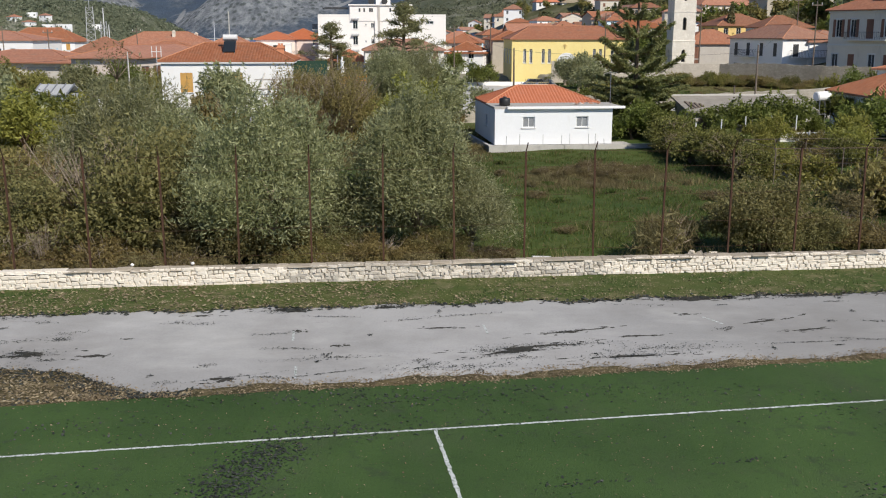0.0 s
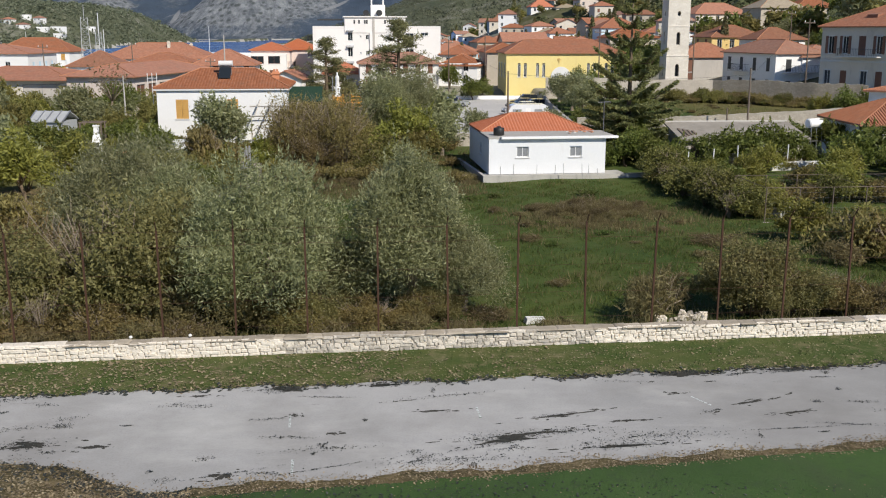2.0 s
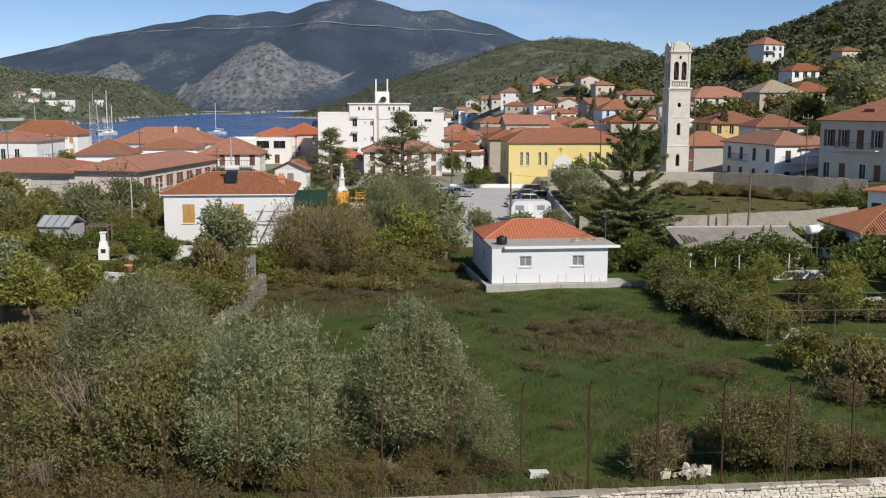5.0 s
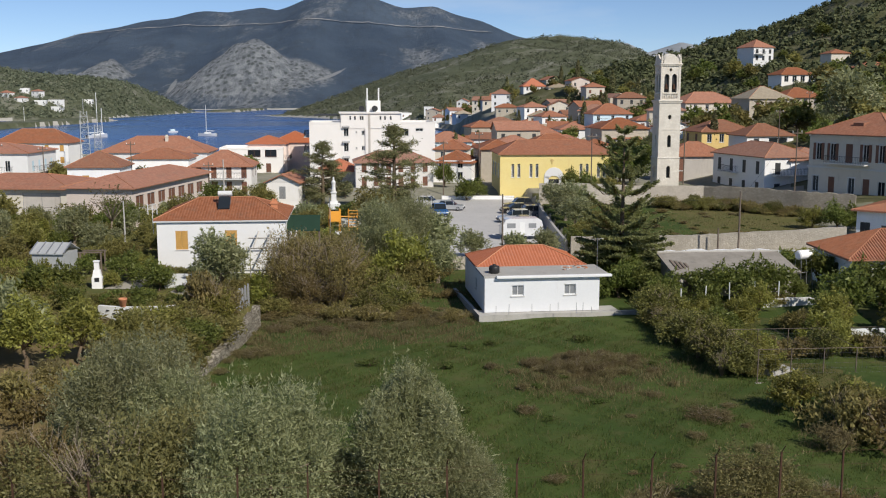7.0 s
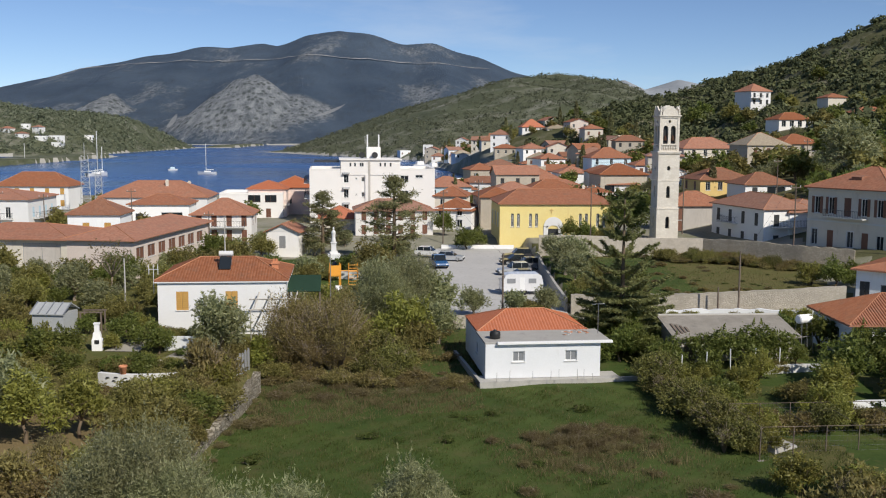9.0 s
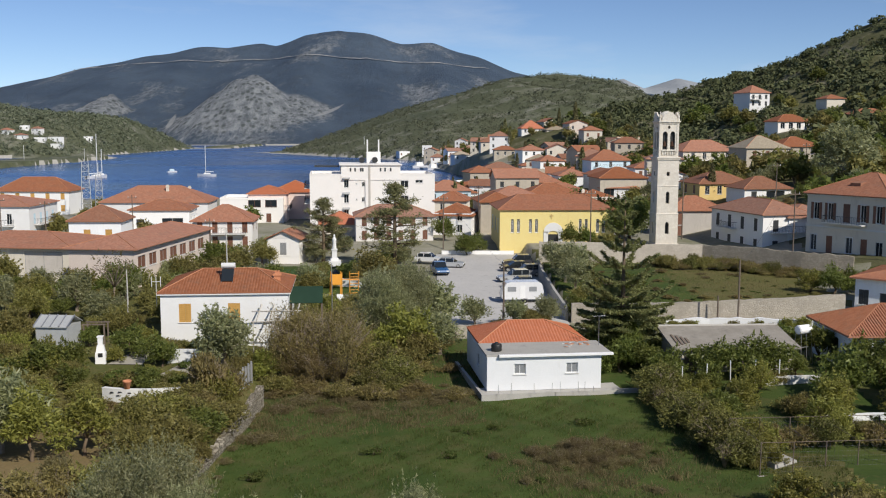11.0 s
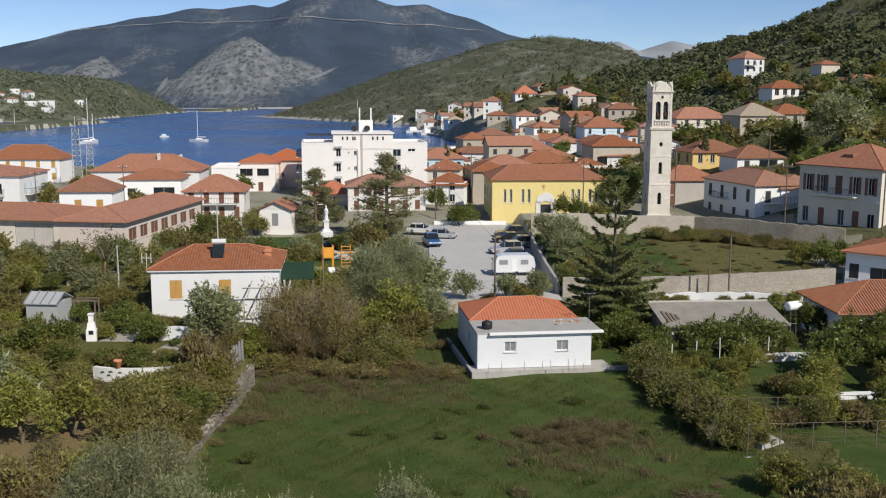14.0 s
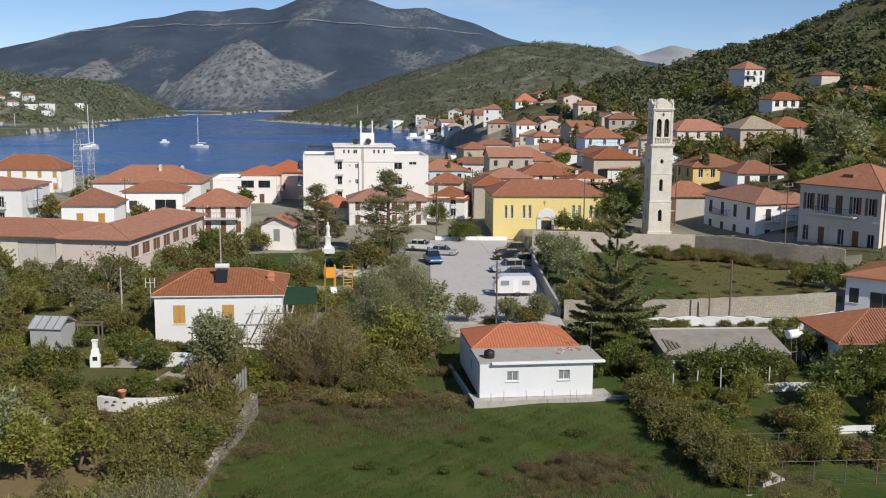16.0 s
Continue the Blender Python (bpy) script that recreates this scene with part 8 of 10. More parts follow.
run_wall("park_wall", [(-30, 125), (-22, 126.5), (-13, 128.0), (-4, 126)], 0.4, [1.1, 1.1, 1.1, 1.1], "kerb", "low pale kerb wall of the park")

# car park surface, kerb, street
gg = Geo()
gg.face([(0.4, 99.5, 0.0), (14.2, 99.5, 0.0), (15.0, 161.0, 0.02), (0.6, 161.0, 0.02)])
gg.v = [(x, y, 0.16) for x, y, z in gg.v]
solo("car_park", gg, M["lot"], "worn pale grey asphalt car park", "car park", kind="structure")
gg = Geo()
gg.box(1.5, 13.4, 161.0, 161.35, -0.3, 0.75)
solo("kerb_wall", gg, M["clean_white"], "low white painted kerb wall closing the car park", "kerb", pose(0, 0, 0))
gg = Geo()
gg.face([(-30, 167.6, 1.22), (11.5, 167.6, 1.22), (10, 184, 1.26), (7, 230, 1.3), (2.5, 230, 1.3), (4.5, 184, 1.26), (-30, 172.0, 1.22)])
solo("street", gg, M["gravel"], "pale paved street behind the car park", "street", kind="structure")
gg = Geo()
for i in range(16):
    for j in range(14):
        x0, y0 = -30.0 + 1.1 * i + 0.35 * math.sin(j * 1.3), 126.8 + 1.2 * j
        gg.face([(x, y, ground_at(x, y) + 0.05) for x, y in ((x0, y0), (x0 + 1.1, y0), (x0 + 1.1 + 0.35 * (math.sin((j + 1) * 1.3) - math.sin(j * 1.3)), y0 + 1.2), (x0 + 0.35 * (math.sin((j + 1) * 1.3) - math.sin(j * 1.3)), y0 + 1.2))])
solo("lawn", gg, M["turf"], "short green lawn of the park", "lawn", kind="structure")
gg = Geo()
for quad in (((-27.0, 79.6), (-24.2, 79.9), (-24.5, 84.6), (-26.0, 84.8)), ((-22.0, 76.4), (-18.6, 76.2), (-18.2, 79.9), (-21.0, 80.0))):
    gg.face([(x, y, ground_at(x, y) + 0.04) for x, y in quad])
solo("garden_path", gg, M["gravel"], "pale gravel garden path", "path", kind="structure")

# ---- boundary fence on the field wall ----
def wall_line(x):
    return 30.05 + 0.1 * x


FENCE = thing("boundary_fence", pose(0, 0, 0), "tall thin rusty wire fence behind the stone wall", "fence")
post = Geo()
post.box(-0.028, 0.028, -0.028, 0.028, 0, 3.45).tube([(0, 0, 3.45), (0.02, -0.22, 3.75)], 0.018, 5)
post_me = post.mesh("post", M["rust"])
for k in range(-15, 16):
    x = 2.594 + 2.235 * k
    o = new("post", post_me)
    o.parent = FENCE
    o.matrix_basis = pose(x, wall_line(x) + 0.5, 1.45, random.Random(k).uniform(-0.8, 0.8), random.Random(k + 50).uniform(-0.8, 0.8), SL)
for z in (1.75, 2.6, 3.5, 4.4, 4.88):
    gg = Geo()
    gg.tube([(-31 + 2.235 * k, wall_line(-31 + 2.235 * k) + 0.47, z + 0.03 * math.sin(k * 1.7)) for k in range(29)], 0.005, 3, False)
    part("wire", gg, M["rust"], FENCE)


# ---- garden bits ----
def corrugated_shed():
    S = thing("garden_shed", pose(-33.1, 85.6, 1.3, 0, 0, -6) @ Matrix.Diagonal((0.8, 0.9, 1.2, 1)), "small grey corrugated metal garden shed", "shed")
    gg = Geo()
    gg.box(-1.75, 1.75, -1.5, 1.5, -0.3, 1.75)
    part("wall", gg, M["shed_metal"], S)
    gg = Geo()
    gg.prism([(-1.7, 1.7), (0, 2.35), (1.7, 1.75), (1.7, 1.8), (0, 2.42), (-1.7, 1.77)], -1.9, 1.9)
    part("roof", gg, M["shed_metal"], S)
    for k in range(5):
        gg = Geo()
        gg.tube([(-1.9 + k * 0.95, -1.7, 1.79), (-1.9 + k * 0.95, 0, 2.44)], 0.075, 4)
        part("rib", gg, M["steel"], S)
    gg = Geo()
    gg.box(-0.1, 0.1, -1.53, -1.5, 0.9, 1.15)
    part("latch", gg, M["black"], S)


corrugated_shed()
SB = thing("barbecue_oven", pose(-27.6, 80.0, 1.3, 0, 0, 10) @ Matrix.Diagonal((0.74, 0.8, 0.95, 1)), "white plastered outdoor oven with chimney", "oven")
gg = Geo()
gg.box(-0.55, 0.55, -0.4, 0.4, -0.2, 0.9).box(-0.48, 0.48, -0.36, 0.36, 0.9, 1.5, None, 0.12).box(-0.26, 0.26, -0.24, 0.24, 1.5, 2.2).box(-0.34, 0.34, -0.32, 0.32, 2.2, 2.3)
part("body", gg, M["clean_white"], SB)
# black plate on the solid body, coloured for the dark inside of the mouth
gg = Geo()
gg.box(-0.25, 0.25, -0.42, -0.39, 0.5, 0.85)
part("fire_opening", gg, M["black"], SB)
FR = thing("timber_frame", pose(-30.5, 87.0, 1.3, 0, 0, 2), "bare wooden arbour frame in a garden", "arbour")
for x in (-0.9, 0.9):
    for y in (0, 1.2):
        gg = Geo()
        gg.box(x - 0.06, x + 0.06, y - 0.06, y + 0.06, -0.2, 1.7)
        part("post", gg, M["pole_wood"], FR)
for y in (0, 1.2):
    gg = Geo()
    gg.box(-1.05, 1.05, y - 0.06, y + 0.06, 1.7, 1.82)
    part("beam", gg, M["pole_wood"], FR)
solo("flower_pot", Geo().lathe([(0.22, 0), (0.34, 0.45), (0.38, 0.47), (0.36, 0.55), (0.3, 0.55), (0.26, 0.42)], 14, 0, 0), M["terracotta"], "orange terracotta pot standing on the garden wall", "pot", pose(-22.0, 68.68, 2.05) @ Matrix.Diagonal((0.85, 0.85, 1.1, 1)), smooth=True)
solo("flower_pot", Geo().lathe([(0.25, 0), (0.4, 0.5), (0.44, 0.55), (0.36, 0.55), (0.3, 0.45)], 14, 0, 0), M["terracotta"], "orange terracotta pot beside the shed", "pot", pose(-37.6, 84.0, 1.2), smooth=True)
for k in range(5):
    gg = Geo()
    gg.tube([(0, 0, -0.3), (0, 0, 2.0)], 0.045, 6)
    x, y = 19.6 + 1.94 * k, 76.6
    solo("fence_post", gg, M["frame_white"], "thin white garden fence post", "fence post", pose(x, y, ground_at(x, y), 0, 1.5 * math.sin(k * 2.3)), group="garden fence posts")
SF = thing("sheet_fence", pose(-14.9, 71.0, ground_at(-14.9, 71.0)), "weathered grey sheet fence beside the meadow", "fence")
for k, (x, y, h) in enumerate(((-14.9, 71.0, 1.3), (-14.85, 71.9, 1.4), (-14.8, 72.8, 1.35), (-14.75, 73.7, 1.5), (-14.7, 74.6, 1.4), (-14.65, 75.5, 1.5), (-14.6, 76.4, 1.5))):
    gg = Geo()
    gg.box(-0.22, 0.22, -0.03, 0.03, 0, h).box(-0.05, 0.05, -0.05, 0.05, -0.3, h + 0.15)
    part("panel", gg, M["frame_grey"], SF).matrix_basis = pose(x + 14.9, y - 71.0, ground_at(x, y) - ground_at(-14.9, 71.0) + 0.1, 0, 2 * math.sin(k), 84)
gg = Geo()
gg.box(-0.38, 0.38, -0.18, 0.18, -0.05, 0.2, None, 0.03)
solo("stone_block", gg, M["kerb"], "pale stone block lying in the grass", "stone", pose(3.6, 35.0, ground_at(3.6, 35.0), 3, 4, 12))
for k, (x, y) in enumerate(((-7.7, 30.1), (-9.5, 29.9))):
    gg = Geo()
    gg.lathe([(0.03, 0), (0.055, 0.02), (0.06, 0.05), (0.035, 0.075), (0.01, 0.085)], 7, 0, 0)
    solo("pebble", gg, M["clean_white"], "small white stone on the wall top", "stone", pose(x, wall_line(x) + 0.25, 1.56), group="white stones")


# ---- wire cage at the right ----
def wire_cage():
    C = thing("wire_cage", pose(19.0, 56.2, -0.05, 0, 0, 4), "rusty chicken-wire enclosure with thin posts", "cage")
    W, D, H = 12.0, 5.0, 2.1
    for k in range(7):
        for y in (0, D):
            gg = Geo()
            gg.tube([(W * k / 6, y, -0.5), (W * k / 6 + 0.03, y, H)], 0.035, 5)
            part("post", gg, M["pole_wood"], C)
    for y in (0, D):
        for z in (0.08, H):
            gg = Geo()
            gg.tube([(0, y, z), (W, y, z)], 0.02, 4)
            part("rail", gg, M["pole_wood"], C)
    for k in range(5):
        gg = Geo()
        gg.tube([(W * k / 4, 0, H), (W * k / 4, D, H)], 0.018, 4)
        part("cross_rail", gg, M["pole_wood"], C)
    gg = Geo()
    for y in (0, D):
        for k in range(46):
            x = W * k / 45
            gg.tube([(x, y, 0), (x, y, H)], 0.003, 3, False)
        for k in range(8):
            gg.tube([(0, y, H * k / 7), (W, y, H * k / 7)], 0.003, 3, False)
    tagged(part("netting", gg, M["steel"], C), kind="stuff")
    gg = Geo()
    gg.box(-0.1, W, -0.12, 0.12, -0.9, 0.08)
    part("footing", gg, M["concrete"], C)


wire_cage()
gg = Geo()
gg.box(-0.9, 0.9, -0.7, 0.7, 0, 0.35, None, 0.1)
solo("concrete_trough", gg, M["concrete"], "pale concrete slab trough inside the cage", "trough", pose(20.8, 58.0, 0.12, 0, 0, 20))
gg = Geo()
gg.lathe([(0.34, 0), (0.4, 0.2), (0.34, 0.5), (0.2, 0.62), (0.02, 0.66)], 10, 0, 0)
solo("blue_drum", gg, M["blue_tarp"], "blue plastic drum lid in the cage", "drum", pose(20.0, 59.6, 0.25), smooth=True)

# white round tank on a steel stand
TK = thing("tank_stand", pose(31.9, 83.6, 0.55, 0, 0, 24), "white horizontal water tank on a thin steel stand", "water tank")
gg = Geo()
gg.tube([(-0.72, 0, 2.75), (-0.64, 0, 2.75), (0.64, 0, 2.75), (0.72, 0, 2.75)], [0.3, 0.4, 0.4, 0.3], 16)
part("tank", gg, M["clean_white"], TK, "white cylinder tank")
for x in (-0.7, 0, 0.7):
    for y in (-0.4, 0.4):
        gg = Geo()
        gg.tube([(x * 1.0, y * 1.3, -0.5), (x * 0.8, y * 0.8, 2.4)], 0.035, 5)
        part("leg", gg, M["steel"], TK)
for y in (-0.5, 0.5):
    gg = Geo()
    gg.tube([(-0.85, y, 1.3), (0.85, y, 1.3)], 0.025, 5)
    part("brace", gg, M["steel"], TK)
for x, y in ((34.0, 84.4), (35.6, 84.2)):
    gg = Geo()
    gg.tube([(0, 0, -0.3), (0, 0, 2.0), (0.35, 0, 2.15)], 0.03, 6)
    solo("white_pipe", gg, M["clean_white"], "bent white pipe standing by the house", "pipe", pose(x, y, 0.7), group="white pipes")


# ---- poles and wires ----
def utility_pole(x, y, h, label, mat="pole_wood", arm=True, r=0.11):
    P = thing("utility_pole", pose(x, y, ground_at(x, y), 0, 0, 10), label, "utility pole", group="utility poles")
    gg = Geo()
    gg.tube([(0, 0, -0.5), (0.02, 0, h * 0.5), (0, 0, h)], [r, r * 0.85, r * 0.65], 8)
    part("pole", gg, M[mat], P)
    if arm:
        gg = Geo()
        gg.box(-0.8, 0.8, -0.05, 0.05, h - 0.6, h - 0.48)
        part("crossarm", gg, M["pole_wood"], P)
        for k in (-0.65, 0, 0.65):
            gg = Geo()
            gg.lathe([(0.03, h - 0.48), (0.05, h - 0.4), (0.03, h - 0.32), (0.05, h - 0.25), (0.02, h - 0.2)], 7, k, 0)
            part("insulator", gg, M["frame_white"], P)
    return P


POLES = [(31.0, 98.8, 6.8), (29.7, 101.5, 2.7), (7.0, 99.0, 7.0), (24.5, 152.0, 9.5), (42.4, 166.0, 11.0), (8.3, 176.0, 9.5), (1.8, 164.0, 9.0), (48.6, 131.6, 11.2), (61.0, 129.5, 12.5), (63.5, 181.0, 8.0), (-62, 158, 9.0), (-70, 160, 9.5), (-34, 150, 7.0), (-52.0, 171, 8.0), (78, 205, 8.0)]
for k, (x, y, h) in enumerate(POLES):
    utility_pole(x, y, h, "plain weathered wooden utility pole" if k < 3 else "weathered wooden utility pole with crossarm", arm=k > 2)
utility_pole(-30.2, 96.0, 5.4, "pale concrete lamp pole in a garden", "concrete", False, 0.09)
utility_pole(-21.0, 99.0, 9.2, "pale concrete pole behind the villa", "concrete", False, 0.09)
utility_pole(-11.0, 104.5, 6.2, "grey metal pole beside the play frame", "steel", False, 0.07)
for a, b, h in (((31.0, 98.8, 6.6), (48.6, 131.6, 14.0), 0), ((7.0, 99.0, 6.8), (31.0, 98.8, 6.7), 0), ((24.5, 152, 11), (42.4, 166.0, 12), 0), ((7.0, 99, 6.8), (1.8, 164, 10), 0), ((-30.2, 96.0, 6.4), (-70, 110, 5.0), 0), ((-30.2, 96.0, 6.4), (-23.6, 90.0, 6.4), 0)):
    gg = Geo()
    a, b = Vector(a), Vector(b)
    gg.tube([a.lerp(b, t / 10) - Vector((0, 0, 4 * 0.5 * (t / 10) * (1 - t / 10))) for t in range(11)], 0.012, 3, False)
    solo("overhead_wire", gg, M["black"], "thin dark sagging overhead wire", "wire", group="overhead wires")
# aerial on the villa's corner
gg = Geo()
gg.tube([(0, 0, -1.5), (0, 0, 0.9)], 0.03, 5).tube([(-0.45, 0, 0.7), (0.45, 0, 0.7)], 0.03, 5)
for x in (-0.4, 0, 0.4):
    gg.tube([(x, 0, 0.25), (x, 0, 1.15)], 0.035, 5)
solo("tv_aerial", gg, M["frame_white"], "pale branched television aerial on the villa", "aerial", pose(-24.9, 87.2, 6.2))


# ---- play frame ----
def play_frame():
    P = thing("play_frame", pose(-10.6, 115.5, 0.9, 0, 0, 12) @ Matrix.Diagonal((0.9, 0.9, 0.92, 1)), "orange wooden playground climbing frame with ladder", "play frame")
    for x in (-1.7, -0.4):
        for y in (-0.6, 0.6):
            gg = Geo()
            gg.tube([(x * 1.12, y * 1.25, -0.4), (x, y, 3.1)], 0.07, 6)
            part("post", gg, M["orange"], P)
    gg = Geo()
    gg.box(-1.75, -0.35, -0.65, 0.65, 1.5, 1.6)
    part("platform", gg, M["orange"], P)
    gg = Geo()
    gg.box(-1.75, -0.35, -0.68, -0.62, 1.6, 2.9)
    part("panel", gg, M["orange"], P)
    gg = Geo()
    gg.tube([(-0.4, 0, 2.1), (2.4, 0, 2.1)], 0.07, 6)
    part("beam", gg, M["orange"], P)
    for x in (0.7, 1.9):
        gg = Geo()
        gg.tube([(x, 0, -0.4), (x, 0, 3.1)], 0.06, 6)
        part("upright", gg, M["orange"], P)
    for k in range(7):
        gg = Geo()
        gg.tube([(0.7, 0, 0.3 + k * 0.42), (1.9, 0, 0.3 + k * 0.42)], 0.045, 5)
        part("rung", gg, M["orange"], P)
    gg = Geo()
    gg.box(-1.1, -0.3, -2.4, -0.6, 0.2, 0.3, pose(0, 0, 0.35, 28, 0, 0))
    part("slide", gg, M["frame_white"], P)


play_frame()
# statue on its pedestal
gg = Geo()
gg.box(-1.5, 1.5, -1.5, 1.5, -0.6, 0.35).box(-1.0, 1.0, -1.0, 1.0, 0.35, 0.8, None, 0.08).box(-0.62, 0.62, -0.62, 0.62, 0.8, 2.3, None, 0.05).box(-0.75, 0.75, -0.75, 0.75, 2.3, 2.5)
gg.lathe([(0.5, 2.5), (0.52, 2.8), (0.42, 3.4), (0.46, 3.9), (0.52, 4.3), (0.34, 4.6), (0.2, 4.7), (0.24, 4.9), (0.22, 5.1), (0.06, 5.25)], 12, 0, 0)
solo("statue", gg, M["clean_white"], "white stone statue on a tall stepped pedestal", "statue", pose(-14.6, 145.0, 0.95, 0, 0, 10) @ Matrix.Diagonal((0.62, 0.62, 0.8, 1)))


# ---- vehicles ----
def wheel(parent, x, y, r=0.32, w=0.2):
    gg = Geo()
    gg.tube([(x - w / 2, y, r), (x - w / 2 + 0.03, y, r), (x + w / 2 - 0.03, y, r), (x + w / 2, y, r)], [r * 0.9, r, r, r * 0.9], 16)
    t = part("wheel", gg, M["tyre"], parent)
    gg = Geo()
    gg.tube([(x - w / 2 - 0.012, y, r), (x + w / 2 + 0.012, y, r)], r * 0.6, 10)
    part("rim", gg, M["steel"], t)


def car(label, m, colour, kind="hatch"):
    """A car along its own y axis, nose to -y."""
    C = thing("car", m, label, "car", "parked cars")
    if kind == "suv":
        L, W, belt, top, cab = 4.4, 1.82, 0.98, 1.68, (-0.75, -0.1, 1.75, 2.1)
    elif kind == "pickup":
        L, W, belt, top, cab = 4.9, 1.8, 1.0, 1.72, (-0.9, -0.25, 0.75, 0.95)
    else:
        L, W, belt, top, cab = 4.1, 1.72, 0.88, 1.45, (-0.95, -0.2, 1.35, 1.9)
    h = L / 2
    side = [(-h, 0.36), (-h - 0.06, 0.55), (-h + 0.05, 0.74), (cab[0] - 0.05, belt - 0.04), (cab[3], belt), (h - 0.03, belt - 0.04), (h + 0.04, 0.6), (h - 0.02, 0.34), (h - 0.5, 0.22), (-h + 0.5, 0.22)]
    gg = Geo()
    gg.prism(side, -W / 2, W / 2)
    part("body", gg, colour, C, bevel=0.07)
    a, b, c, d = cab
    roof = [(a, belt), (b, top - 0.04), ((b + c) / 2, top), (c, top - 0.05), (d, belt)]
    gg = Geo()
    t_ = 0.13
    lo, hi = [(-W / 2 + 0.03, y, z) for y, z in (roof[0], roof[4])], [(-W / 2 + t_, y, z) for y, z in roof[1:4]]
    left = [lo[0], *hi, lo[1]]
    right = [(-x, y, z) for x, y, z in left]
    gg.face(left), gg.face(right[::-1])
    for k in range(4):
        gg.face([left[k], right[k], right[k + 1], left[k + 1]])
    part("glazing", gg, M["glass"], C, "dark glazing")
    gg = Geo()
    gg.box(-W / 2 + t_ - 0.01, W / 2 - t_ + 0.01, b + 0.03, c - 0.03, top - 0.06, top + 0.015)
    part("roof_panel", gg, colour, C, bevel=0.02)
    for y in (a * 0.5 + b * 0.5, (b + c) / 2 + 0.05, c * 0.6 + d * 0.4):
        for sx in (-1, 1):
            gg = Geo()
            x = sx * (W / 2 - 0.075)
            gg.tube([(x + sx * 0.045, y - 0.02, belt), (x - sx * 0.04, y, top - 0.04)], 0.035, 4)
            part("pillar", gg, colour, C)
    for sx in (-1, 1):
        gg = Geo()
        gg.box(sx * W * 0.36 - 0.16, sx * W * 0.36 + 0.16, -h - 0.07, -h + 0.08, 0.58, 0.72)
        part("headlight", gg, M["frame_white"], C)
        gg = Geo()
        gg.box(sx * W * 0.4 - 0.1, sx * W * 0.4 + 0.1, h - 0.05, h + 0.05, 0.62, 0.8)
        part("tail_light", gg, M["red"], C)
        for y in (-h + 0.8, h - 0.8):
            wheel(C, sx * (W / 2 - 0.1), y)
    gg = Geo()
    gg.box(-W / 2 + 0.05, W / 2 - 0.05, -h - 0.09, -h + 0.02, 0.3, 0.46).box(-W / 2 + 0.05, W / 2 - 0.05, h - 0.02, h + 0.08, 0.32, 0.48)
    part("bumper", gg, M["black"], C)
    return C


M["red"] = paint("red_lens", (0.4, 0.02, 0.02))
white_p, silver_p, dark_p, black_p, blue_p, grey_p = paint("white_paint", (0.75, 0.75, 0.75)), paint("silver_paint", (0.42, 0.43, 0.44)), paint("dark_grey_paint", (0.05, 0.05, 0.055)), paint("black_paint", (0.02, 0.02, 0.022)), paint("blue_paint", (0.03, 0.12, 0.3)), paint("grey_paint", (0.2, 0.2, 0.21))
LZ = 0.165
car("white hatchback parked beside the caravan", pose(10.9, 121.4, LZ, 0, 0, -80), white_p)
car("dark grey saloon parked in the row", pose(11.2, 126.4, LZ, 0, 0, -84), dark_p)
car("silver sport utility car parked in the row", pose(10.9, 131.6, LZ, 0, 0, -78), silver_p, "suv")
car("dark green estate car parked near the wall", pose(13.0, 136.8, LZ, 0, 0, -84), grey_p, "suv")
car("black hatchback parked near the wall", pose(11.9, 141.8, LZ, 0, 0, -82), black_p)
car("dark sport utility car at the end of the row", pose(12.8, 147.4, LZ, 0, 0, -86), dark_p, "suv")
car("blue pickup parked under the trees", pose(0.9, 139.0, LZ, 0, 0, 12), blue_p, "pickup")
car("silver saloon parked across the car park", pose(2.6, 145.6, LZ, 0, 0, 80), silver_p)
car("white car partly hidden by the trees", pose(-0.6, 149.8, LZ + 0.2, 0, 0, 75), white_p)
car("dark blue car parked by the park", pose(-12.0, 134.5, ground_at(-12, 134.5), 0, 0, 70), dark_p)
car("black car parked on the street by the houses", pose(-26.0, 170.0, 1.22, 0, 0, 85), black_p)


